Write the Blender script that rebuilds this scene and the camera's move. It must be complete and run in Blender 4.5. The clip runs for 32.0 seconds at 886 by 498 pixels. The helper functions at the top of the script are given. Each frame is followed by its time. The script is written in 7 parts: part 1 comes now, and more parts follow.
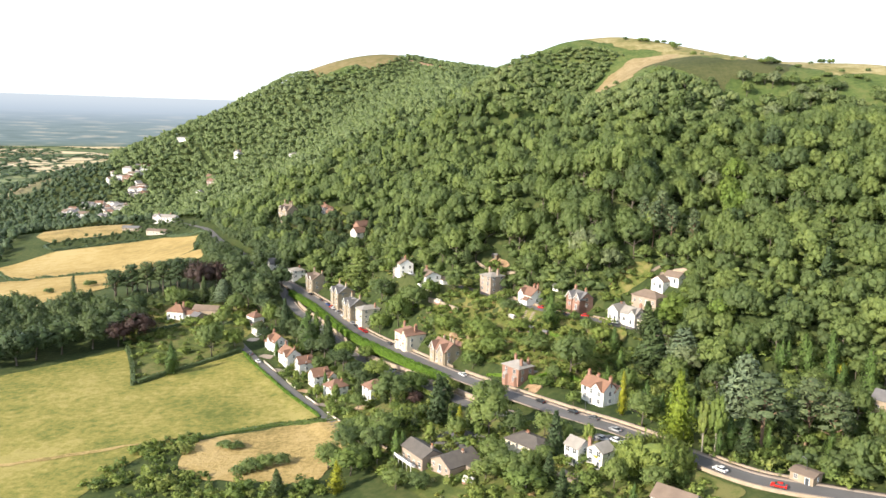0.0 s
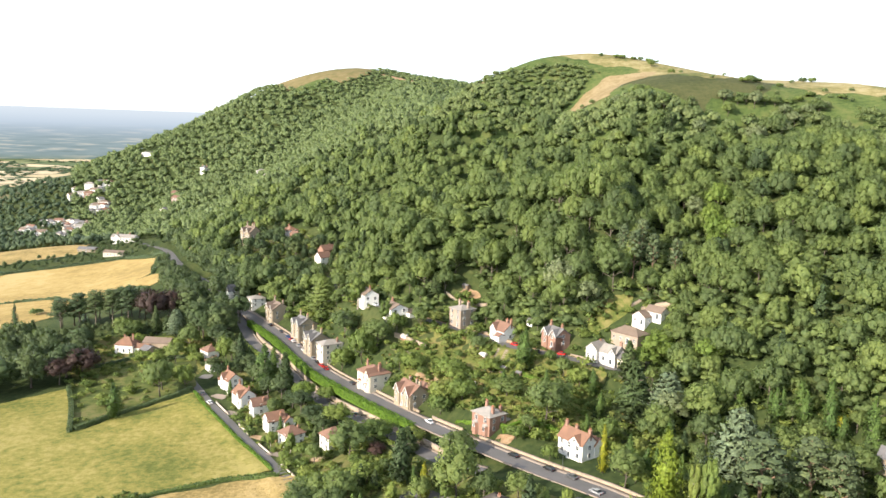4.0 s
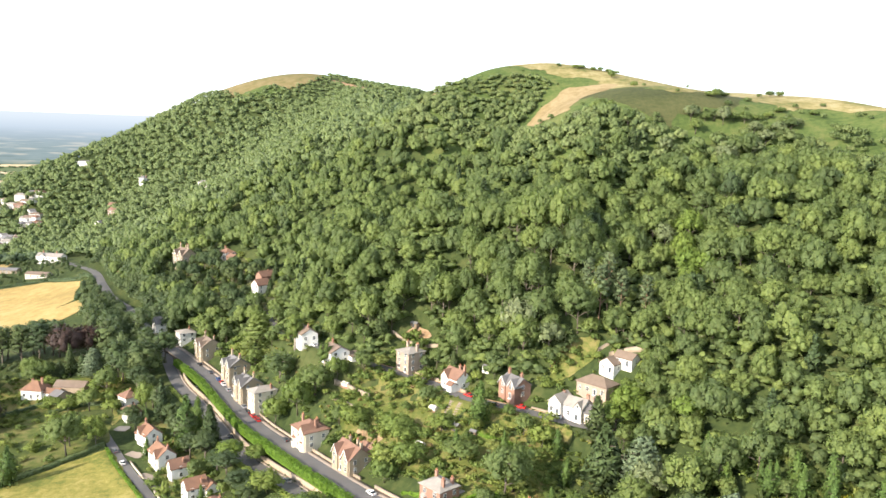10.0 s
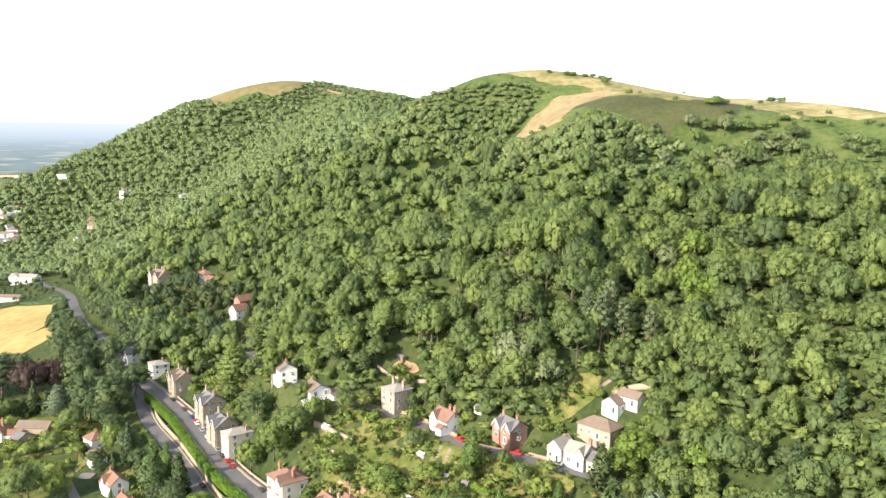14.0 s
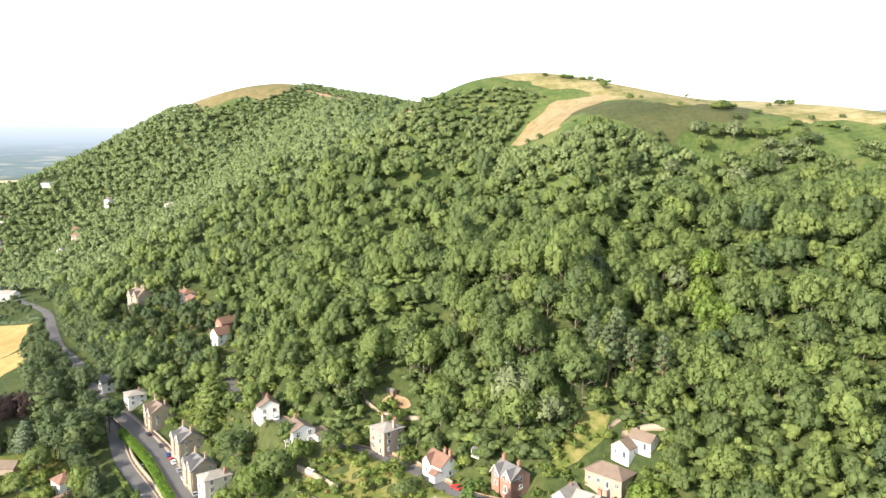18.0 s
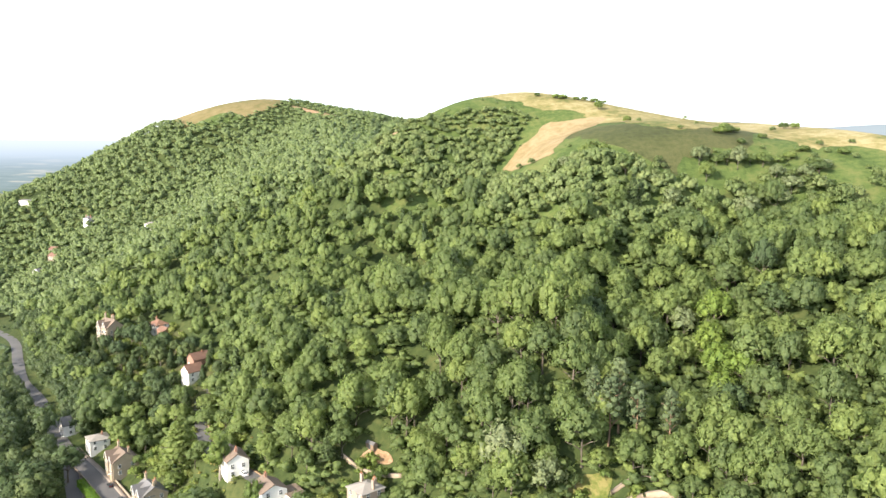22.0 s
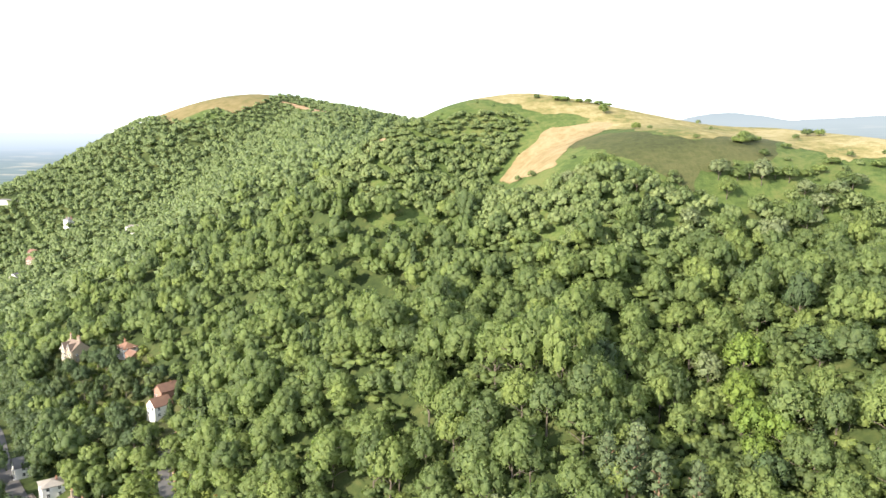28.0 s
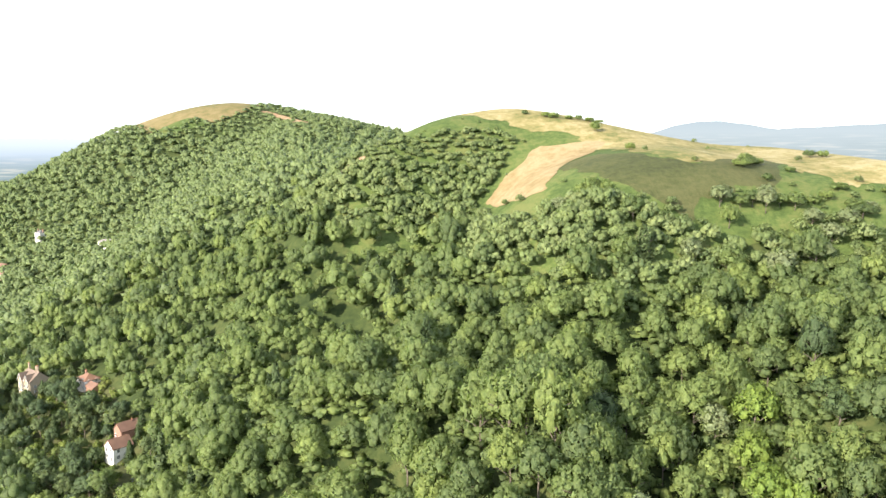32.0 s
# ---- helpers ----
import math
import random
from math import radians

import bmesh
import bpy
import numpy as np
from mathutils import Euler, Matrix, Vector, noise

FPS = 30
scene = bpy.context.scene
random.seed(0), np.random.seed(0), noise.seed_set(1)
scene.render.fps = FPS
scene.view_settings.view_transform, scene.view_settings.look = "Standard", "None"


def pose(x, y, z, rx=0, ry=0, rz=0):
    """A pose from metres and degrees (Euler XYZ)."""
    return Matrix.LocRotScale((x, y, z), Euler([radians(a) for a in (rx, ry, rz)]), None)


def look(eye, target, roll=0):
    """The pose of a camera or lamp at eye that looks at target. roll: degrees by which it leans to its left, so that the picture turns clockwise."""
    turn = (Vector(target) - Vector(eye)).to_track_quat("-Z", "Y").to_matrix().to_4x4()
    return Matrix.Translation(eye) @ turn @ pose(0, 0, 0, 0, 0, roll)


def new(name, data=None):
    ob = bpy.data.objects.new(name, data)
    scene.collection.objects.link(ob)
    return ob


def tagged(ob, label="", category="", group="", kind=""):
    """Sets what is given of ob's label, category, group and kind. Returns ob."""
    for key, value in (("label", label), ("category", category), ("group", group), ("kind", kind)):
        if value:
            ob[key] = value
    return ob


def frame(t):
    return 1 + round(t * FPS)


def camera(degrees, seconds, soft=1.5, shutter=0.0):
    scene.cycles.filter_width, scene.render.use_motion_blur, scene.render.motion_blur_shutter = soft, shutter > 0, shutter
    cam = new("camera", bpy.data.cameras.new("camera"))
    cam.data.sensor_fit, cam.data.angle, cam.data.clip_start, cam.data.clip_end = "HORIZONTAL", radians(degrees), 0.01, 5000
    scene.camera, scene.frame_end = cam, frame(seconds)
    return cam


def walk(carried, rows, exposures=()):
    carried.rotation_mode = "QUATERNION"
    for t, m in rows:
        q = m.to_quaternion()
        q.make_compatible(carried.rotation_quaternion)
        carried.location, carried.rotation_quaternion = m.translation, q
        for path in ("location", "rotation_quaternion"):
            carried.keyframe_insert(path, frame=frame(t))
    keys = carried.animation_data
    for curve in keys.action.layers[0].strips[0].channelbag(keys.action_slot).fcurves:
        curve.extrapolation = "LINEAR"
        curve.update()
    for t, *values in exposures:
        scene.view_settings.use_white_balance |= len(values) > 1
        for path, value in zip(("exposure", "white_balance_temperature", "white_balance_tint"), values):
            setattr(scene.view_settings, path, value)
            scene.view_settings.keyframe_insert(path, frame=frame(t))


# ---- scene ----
cam = camera(59.5, 32.0)
PATH = [
    (0, (0.85, -1.52, 108.329), (0.844, 0.454, 108.006), 1.4),
    (0.5, (1.591, 2.154, 108.867), (1.594, 4.128, 108.545), 1.6),
    (1, (2.02, 5.849, 110.236), (2.036, 7.823, 109.916), 1.2),
    (1.5, (2.424, 8.861, 110.33), (2.447, 10.838, 110.028), 1.2),
    (2, (2.676, 12.071, 110.896), (2.708, 14.048, 110.596), 1.3),
    (2.5, (3.247, 15.428, 111.557), (3.286, 17.405, 111.257), 1.4),
    (4.5, (5.466, 29.143, 114.058), (5.536, 31.122, 113.775), 1.5),
    (5, (5.991, 32.379, 114.939), (6.103, 34.357, 114.664), 1.0),
    (5.5, (6.264, 35.561, 115.698), (6.404, 37.537, 115.425), 1.4),
    (6, (6.724, 38.794, 116.564), (6.868, 40.769, 116.284), 1.6),
    (6.5, (7.237, 42.257, 116.745), (7.389, 44.231, 116.463), 1.7),
    (7, (7.744, 45.526, 117.763), (7.896, 47.496, 117.454), 1.4),
    (7.5, (8.087, 49.021, 118.518), (8.244, 50.994, 118.227), 1.2),
    (8, (8.692, 52.497, 119.016), (8.856, 54.469, 118.723), 1.0),
    (8.5, (9.113, 55.939, 119.76), (9.281, 57.91, 119.466), 1.3),
    (9, (9.888, 59.349, 120.428), (10.056, 61.32, 120.136), 1.3),
    (9.5, (10.056, 62.591, 121.29), (10.222, 64.563, 121.003), 1.4),
    (10, (10.616, 65.876, 121.874), (10.783, 67.849, 121.593), 1.6),
    (10.5, (10.914, 69.051, 122.55), (11.087, 71.024, 122.274), 1.6),
    (11, (11.532, 72.457, 123.517), (11.707, 74.429, 123.236), 1.6),
    (11.5, (11.958, 75.336, 124.335), (12.134, 77.307, 124.049), 1.2),
    (12, (12.675, 78.907, 125.185), (12.842, 80.88, 124.897), 1.0),
    (12.5, (13.297, 82.275, 126.025), (13.463, 84.249, 125.752), 0.6),
    (13, (13.847, 85.475, 126.774), (14.03, 87.448, 126.504), 0.7),
    (13.5, (14.068, 88.787, 127.636), (14.254, 90.759, 127.358), 0.8),
    (14, (14.623, 91.866, 128.673), (14.812, 93.838, 128.398), 0.7),
    (14.5, (15.072, 95.015, 129.372), (15.264, 96.986, 129.095), 0.9),
    (16.5, (17.062, 107.87, 132.741), (17.262, 109.839, 132.449), 0.9),
    (17, (17.773, 111.189, 133.48), (17.973, 113.157, 133.182), 0.2),
    (17.5, (18.169, 114.361, 134.364), (18.375, 116.329, 134.07), 0.3),
    (18, (18.448, 117.743, 135.582), (18.649, 119.713, 135.301), -0.1),
    (18.5, (19.244, 121.125, 136.294), (19.436, 123.097, 136.026), -0.1),
    (19, (19.811, 124.393, 137.251), (20.014, 126.367, 136.997), 0.2),
    (19.5, (20.614, 127.788, 137.835), (20.828, 129.761, 137.591), 0.3),
    (20, (21.12, 131.135, 138.424), (21.339, 133.109, 138.19), 0.1),
    (20.5, (21.558, 134.271, 139.173), (21.779, 136.245, 138.941), 0.2),
    (21, (22.189, 137.438, 140.278), (22.414, 139.412, 140.044), 0.2),
    (21.5, (22.603, 140.317, 140.828), (22.836, 142.289, 140.589), 0.2),
    (22, (23.006, 143.406, 141.836), (23.232, 145.378, 141.587), -0.0),
    (22.5, (23.405, 146.589, 142.606), (23.623, 148.56, 142.346), 0.1),
    (23, (24.084, 149.766, 143.588), (24.302, 151.736, 143.319), 0.2),
    (23.5, (24.524, 152.749, 144.256), (24.743, 154.718, 143.98), 0.2),
    (24, (25.393, 156.122, 145.309), (25.612, 158.089, 145.027), 0.2),
    (24.5, (25.921, 159.273, 146.229), (26.138, 161.241, 145.947), 0.0),
    (25, (26.249, 162.14, 147.048), (26.465, 164.109, 146.771), 0.0),
    (25.5, (26.988, 165.261, 147.635), (27.202, 167.231, 147.364), 0.2),
    (26, (27.528, 168.434, 148.699), (27.731, 170.406, 148.434), 0.1),
    (26.5, (28.12, 171.498, 149.239), (28.346, 173.469, 148.98), 0.0),
    (28.5, (30.526, 184.11, 152.771), (30.765, 186.076, 152.494), -0.2),
    (29, (31.144, 187.139, 153.7), (31.395, 189.106, 153.441), -0.4),
    (29.5, (31.592, 190.145, 154.41), (31.853, 192.111, 154.155), -0.2),
    (30, (32.153, 193.437, 155.257), (32.42, 195.402, 155.003), -0.1),
    (30.5, (32.868, 196.264, 155.878), (33.135, 198.23, 155.624), -0.3),
    (31, (33.542, 199.477, 156.969), (33.814, 201.441, 156.71), -0.2),
    (31.5, (34.2, 202.491, 157.742), (34.477, 204.454, 157.484), -0.2),
    (32, (34.538, 205.427, 158.504), (34.808, 207.392, 158.245), 0.1),
]
EXPOSURE = [(0, 1.25), (6, 1.35), (13, 1.5), (20, 1.57), (26, 1.63), (32, 1.65)]
walk(cam, [(t, look(eye, target, roll)) for t, eye, target, roll in PATH], EXPOSURE)

# ---- world, sun ----
SUN_EL, SUN_FROM = 27.0, Vector((-0.82, -0.57, 0.0)).normalized()
world = bpy.data.worlds.new("sky")
scene.world = world
world.use_nodes = True
wn = world.node_tree.nodes
sky = wn.new("ShaderNodeTexSky")
sky.sky_type, sky.sun_disc = "NISHITA", False
sky.sun_elevation, sky.sun_rotation = radians(SUN_EL), math.atan2(SUN_FROM.x, SUN_FROM.y)
sky.air_density, sky.dust_density, sky.ozone_density, sky.altitude = 1.0, 0.15, 1.2, 100
wn["Background"].inputs["Strength"].default_value = 0.172
veil = wn.new("ShaderNodeMix")
veil.data_type, veil.blend_type = "RGBA", "MIX"
veil.inputs[0].default_value = 0.75
# A thin bright veil of high cloud, stronger overhead than at the horizon
way = wn.new("ShaderNodeSeparateXYZ")
world.node_tree.links.new(wn.new("ShaderNodeTexCoord").outputs["Generated"], way.inputs[0])
rise = wn.new("ShaderNodeValToRGB")
for e_, (p_, c_) in zip((rise.color_ramp.elements[0], rise.color_ramp.elements[1], rise.color_ramp.elements.new(0.2)), ((0.0, (2.0, 2.25, 2.7, 1)), (0.7, (7.9, 8.5, 9.8, 1)), (0.2, (5.5, 5.9, 6.7, 1)))):
    e_.position, e_.color = p_, c_
world.node_tree.links.new(way.outputs[2], rise.inputs[0])
world.node_tree.links.new(rise.outputs[0], veil.inputs[7])
world.node_tree.links.new(sky.outputs[0], veil.inputs[6])
world.node_tree.links.new(veil.outputs[2], wn["Background"].inputs["Color"])
sun = new("sun", bpy.data.lights.new("sun", "SUN"))
sun.data.energy, sun.data.angle, sun.data.color = 3.9, radians(0.6), (1.0, 0.888, 0.74)
up = math.tan(radians(SUN_EL))
sun.matrix_world = look((SUN_FROM.x * 500, SUN_FROM.y * 500, 500 * up), (0, 0, 0))

# ---- materials ----
def nodes_of(name):
    m = bpy.data.materials.new(name)
    m.use_nodes = True
    t = m.node_tree
    return m, t, t.nodes["Principled BSDF"], t.nodes.new("ShaderNodeNewGeometry").outputs["Position"]


def noise_of(t, at, scale, detail=3.0, rough=0.55):
    n = t.nodes.new("ShaderNodeTexNoise")
    n.inputs["Scale"].default_value, n.inputs["Detail"].default_value, n.inputs["Roughness"].default_value = scale, detail, rough
    t.links.new(at, n.inputs["Vector"])
    return n.outputs["Fac"]


def ramp_of(t, fac, stops):
    r = t.nodes.new("ShaderNodeValToRGB")
    while len(r.color_ramp.elements) < len(stops):
        r.color_ramp.elements.new(0.5)
    for e, (p, c) in zip(r.color_ramp.elements, stops):
        e.position, e.color = p, (*c, 1)
    t.links.new(fac, r.inputs[0])
    return r.outputs[0]


def mix_of(t, fac, a, b, kind="MIX"):
    m = t.nodes.new("ShaderNodeMix")
    m.data_type, m.blend_type = "RGBA", kind
    for sock, v in ((m.inputs[0], fac), (m.inputs[6], a), (m.inputs[7], b)):
        if isinstance(v, bpy.types.NodeSocket):
            t.links.new(v, sock)
        else:
            sock.default_value = v if isinstance(v, float) else (*v, 1)
    return m.outputs[2]


def math_of(t, kind, a, b=0.0):
    m = t.nodes.new("ShaderNodeMath")
    m.operation = kind
    for sock, v in zip(m.inputs, (a, b)):
        if isinstance(v, bpy.types.NodeSocket):
            t.links.new(v, sock)
        else:
            sock.default_value = v
    return m.outputs[0]


def bump_of(t, bsdf, height, strength, distance):
    b = t.nodes.new("ShaderNodeBump")
    b.inputs["Strength"].default_value, b.inputs["Distance"].default_value = strength, distance
    t.links.new(height, b.inputs["Height"])
    t.links.new(b.outputs[0], bsdf.inputs["Normal"])


def surface(name, a, b, coarse=0.2, fine=3.0, rough=0.85, bump=0.15, metal=0.0, stain=None):
    """A weathered surface: colour b in coarse patches over a, fine grain, bump."""
    m, t, bsdf, at = nodes_of(name)
    big, small = noise_of(t, at, coarse), noise_of(t, at, fine, 4.0, 0.65)
    col = ramp_of(t, big, [(0.35, a), (0.65, b)])
    dark = tuple(0.6 * v for v in a)
    col = mix_of(t, math_of(t, "MULTIPLY", small, 0.55), col, stain or dark)
    t.links.new(col, bsdf.inputs["Base Color"])
    bsdf.inputs["Roughness"].default_value, bsdf.inputs["Metallic"].default_value = rough, metal
    if bump:
        bump_of(t, bsdf, small, bump, 0.1)
    return m


def plain(name, c, rough=0.5, metal=0.0):
    m, t, bsdf, at = nodes_of(name)
    col = mix_of(t, math_of(t, "MULTIPLY", noise_of(t, at, 1.5), 0.25), c, tuple(0.7 * v for v in c))
    t.links.new(col, bsdf.inputs["Base Color"])
    bsdf.inputs["Roughness"].default_value, bsdf.inputs["Metallic"].default_value = rough, metal
    return m


def foliage(name, stops, spread=0.45, rough=0.6, through_leaf=0.36, grain=1.5):
    """Leaves: each tree takes its own tone, each spray of leaves varies about it."""
    m, t, bsdf, at = nodes_of(name)
    a = t.nodes.new("ShaderNodeAttribute")
    a.attribute_name = "tint"
    o = t.nodes.new("ShaderNodeObjectInfo")
    g = t.nodes.new("ShaderNodeNewGeometry")
    tone = math_of(t, "FRACT", math_of(t, "ADD", a.outputs["Fac"], o.outputs["Random"]))
    tone = math_of(t, "ADD", math_of(t, "MULTIPLY", tone, 0.74), 0.13)
    col = ramp_of(t, tone, stops)
    own = math_of(t, "ADD", math_of(t, "MULTIPLY", g.outputs["Random Per Island"], spread), 1.0 - spread / 2)
    shade = t.nodes.new("ShaderNodeCombineColor")
    for s in shade.inputs:
        t.links.new(own, s)
    col = mix_of(t, 1.0, col, shade.outputs[0], "MULTIPLY")
    clump, leaves = noise_of(t, at, 0.5, 2.0, 0.6), noise_of(t, at, grain, 2.0, 0.7)
    col = mix_of(t, 1.0, col, ramp_of(t, leaves, [(0.3, (0.62, 0.66, 0.7)), (0.7, (1.3, 1.28, 1.2))]), "MULTIPLY")
    col = mix_of(t, 1.0, col, ramp_of(t, clump, [(0.3, (0.86, 0.9, 0.92)), (0.7, (1.14, 1.1, 1.0))]), "MULTIPLY")
    t.links.new(col, bsdf.inputs["Base Color"])
    bsdf.inputs["Roughness"].default_value = rough
    bump_of(t, bsdf, leaves, 0.9, 0.35)
    bsdf.inputs["Specular IOR Level"].default_value = 0.3
    leaf = t.nodes.new("ShaderNodeBsdfTranslucent")
    t.links.new(mix_of(t, 0.5, col, (0.17, 0.26, 0.04)), leaf.inputs["Color"])
    both = t.nodes.new("ShaderNodeMixShader")
    both.inputs[0].default_value = through_leaf
    t.links.new(bsdf.outputs[0], both.inputs[1])
    t.links.new(leaf.outputs[0], both.inputs[2])
    t.links.new(both.outputs[0], t.nodes["Material Output"].inputs["Surface"])
    return m


WOOD_LEAF = foliage("woodland leaves", [(0.0, (0.101, 0.140, 0.065)), (0.3, (0.154, 0.206, 0.078)), (0.6, (0.196, 0.253, 0.086)), (0.86, (0.233, 0.290, 0.092)), (0.95, (0.248, 0.285, 0.094)), (1.0, (0.292, 0.220, 0.102))], 0.3, 0.6, 0.5)
FRESH_LEAF = foliage("fresh yellow-green leaves", [(0.0, (0.15, 0.22, 0.045)), (1.0, (0.18, 0.24, 0.05))], 0.4)
# Haze put into the colour: paler, greyer green than the near woods
HAZY_LEAF = foliage("hazy distant leaves", [(0.0, (0.145, 0.19, 0.088)), (0.4, (0.185, 0.238, 0.096)), (0.7, (0.165, 0.215, 0.096)), (1.0, (0.205, 0.258, 0.1))], 0.3, 0.6, 0.36, 0.8)
DARK_LEAF = foliage("dark conifer needles", [(0.0, (0.04, 0.065, 0.028)), (0.5, (0.06, 0.09, 0.032)), (1.0, (0.085, 0.11, 0.036))], 0.5, 0.65, 0.08)
CYPRESS_LEAF = foliage("cypress sprays", [(0.0, (0.065, 0.115, 0.03)), (1.0, (0.11, 0.165, 0.035))], 0.5, 0.65, 0.1)
GOLD_LEAF = foliage("golden conifer sprays", [(0.0, (0.24, 0.25, 0.02)), (1.0, (0.30, 0.29, 0.025))], 0.5, 0.6, 0.15)
LIME_LEAF = foliage("yellow-green conifer sprays", [(0.0, (0.13, 0.19, 0.02)), (1.0, (0.19, 0.23, 0.025))], 0.6, 0.6, 0.15)
BLUE_LEAF = foliage("blue cedar needles", [(0.0, (0.11, 0.15, 0.085)), (1.0, (0.15, 0.19, 0.11))], 0.5, 0.65, 0.08)
COPPER_LEAF = foliage("copper beech leaves", [(0.0, (0.034, 0.02, 0.017)), (1.0, (0.052, 0.026, 0.02))], 0.6, 0.55, 0.1)
WILLOW_LEAF = foliage("willow leaves", [(0.0, (0.2, 0.25, 0.06)), (1.0, (0.24, 0.28, 0.075))], 0.5)
# Leaves of the plain, with some blue haze mixed into the green
TOWN_LEAF = foliage("hazy plain woodland leaves", [(0.0, (0.065, 0.098, 0.06)), (0.5, (0.09, 0.13, 0.072)), (1.0, (0.12, 0.165, 0.088))], 0.3)
# Darker green, with the shade of the tree belt put into the colour
BELT_LEAF = foliage("shaded belt leaves", [(0.0, (0.06, 0.09, 0.046)), (0.5, (0.088, 0.122, 0.055)), (1.0, (0.12, 0.155, 0.066))], 0.35)
HEDGE_LEAF = foliage("clipped hedge leaves", [(0.0, (0.10, 0.19, 0.02)), (1.0, (0.13, 0.22, 0.025))], 0.45)
SHRUB_LEAF = foliage("garden shrub leaves", [(0.0, (0.085, 0.13, 0.04)), (0.35, (0.155, 0.21, 0.052)), (0.7, (0.215, 0.265, 0.062)), (0.95, (0.225, 0.24, 0.075)), (1.0, (0.27, 0.255, 0.06))])
PALE_LEAF = foliage("whitebeam leaves", [(0.0, (0.17, 0.21, 0.10)), (1.0, (0.23, 0.26, 0.14))])
SCRUB_LEAF = foliage("pale hill scrub leaves", [(0.0, (0.12, 0.165, 0.07)), (0.5, (0.175, 0.225, 0.085)), (0.9, (0.24, 0.285, 0.125)), (1.0, (0.27, 0.3, 0.17))], 0.34)
PINE_LEAF = foliage("grey-green pine needles", [(0.0, (0.075, 0.105, 0.05)), (1.0, (0.11, 0.14, 0.062))], 0.5, 0.65, 0.08, 2.0)
PINE_BARK = surface("orange pine bark", (0.30, 0.19, 0.12), (0.22, 0.15, 0.10), 0.6, 5.0, 0.9, 0.4)
BARK = surface("bark", (0.1, 0.082, 0.062), (0.15, 0.125, 0.092), 0.6, 6.0, 0.9, 0.4)
BIRCH_BARK = surface("pale bark", (0.42, 0.38, 0.31), (0.32, 0.27, 0.21), 0.7, 5.0)
ASPHALT = surface("asphalt", (0.135, 0.128, 0.124), (0.10, 0.096, 0.094), 0.08, 2.5, 0.9, 0.1)
PAVING = surface("pinkish footway", (0.28, 0.225, 0.18), (0.22, 0.18, 0.145), 0.15, 2.0)
STONE = surface("rubble stone wall", (0.40, 0.32, 0.23), (0.30, 0.23, 0.16), 0.5, 2.2, 0.92, 0.6)
BUFF = surface("buff stone", (0.38, 0.31, 0.22), (0.30, 0.24, 0.165), 0.35, 2.0, 0.9, 0.3)
BRICK = surface("red brick", (0.33, 0.19, 0.135), (0.27, 0.15, 0.105), 0.4, 3.5, 0.9, 0.2)
PINK = surface("pinkish brown brick", (0.39, 0.30, 0.235), (0.33, 0.25, 0.19), 0.4, 3.5, 0.9, 0.2)
WHITE = surface("white render", (0.78, 0.76, 0.72), (0.70, 0.68, 0.63), 0.4, 1.2, 0.8, 0.05, stain=(0.55, 0.53, 0.48))
CREAM = surface("cream render", (0.66, 0.60, 0.48), (0.58, 0.52, 0.41), 0.4, 1.2, 0.8, 0.05, stain=(0.46, 0.42, 0.33))
TILE = surface("clay roof tiles", (0.235, 0.13, 0.088), (0.18, 0.10, 0.07), 0.35, 3.0, 0.85, 0.5)
RED_TILE = surface("orange clay tiles", (0.255, 0.135, 0.083), (0.195, 0.105, 0.068), 0.4, 3.0, 0.85, 0.5)
BROWN_TILE = surface("brown concrete tiles", (0.21, 0.155, 0.115), (0.165, 0.12, 0.09), 0.4, 3.0, 0.85, 0.4)
DARK_TILE = surface("dark grey-brown tiles", (0.125, 0.108, 0.092), (0.095, 0.082, 0.072), 0.5, 3.0, 0.8, 0.4)
SLATE = surface("grey slates", (0.175, 0.165, 0.16), (0.125, 0.12, 0.12), 0.5, 3.0, 0.6, 0.3)
LIGHT_SLATE = surface("pale weathered slates", (0.33, 0.30, 0.26), (0.26, 0.235, 0.21), 0.5, 3.0, 0.7, 0.3)
POT = plain("terracotta", (0.36, 0.16, 0.08), 0.8)
FRAME = plain("white joinery", (0.75, 0.74, 0.71), 0.5)
TIMBER = surface("weathered timber", (0.24, 0.17, 0.11), (0.18, 0.125, 0.085), 0.8, 5.0)
DOOR = plain("painted door", (0.06, 0.07, 0.08), 0.4)
METAL = plain("grey steel", (0.25, 0.26, 0.27), 0.45, 0.8)
TYRE = plain("tyre rubber", (0.025, 0.025, 0.025), 0.8)
GLASS = plain("dark window glass", (0.035, 0.04, 0.045), 0.08)
LAMP_GLASS = plain("lamp lens", (0.6, 0.55, 0.5), 0.2)
TAIL_GLASS = plain("red lens", (0.4, 0.02, 0.02), 0.2)


def turf(name, stops, coarse, mid, fine, bump):
    """Grassland with broad patches, tufts and fine blades."""
    m, t, bsdf, at = nodes_of(name)
    big, tuft, blade = noise_of(t, at, coarse, 4.0, 0.6), noise_of(t, at, mid, 3.0, 0.6), noise_of(t, at, fine, 2.0)
    mixed = math_of(t, "ADD", math_of(t, "MULTIPLY", big, 0.5), math_of(t, "ADD", math_of(t, "MULTIPLY", tuft, 0.35), math_of(t, "MULTIPLY", blade, 0.15)))
    mixed = math_of(t, "ADD", math_of(t, "MULTIPLY", math_of(t, "SUBTRACT", mixed, 0.5), 1.7), 0.5)
    t.links.new(ramp_of(t, mixed, stops), bsdf.inputs["Base Color"])
    bsdf.inputs["Roughness"].default_value = 0.95
    bsdf.inputs["Specular IOR Level"].default_value = 0.1
    bump_of(t, bsdf, tuft, bump, 0.6)
    return m


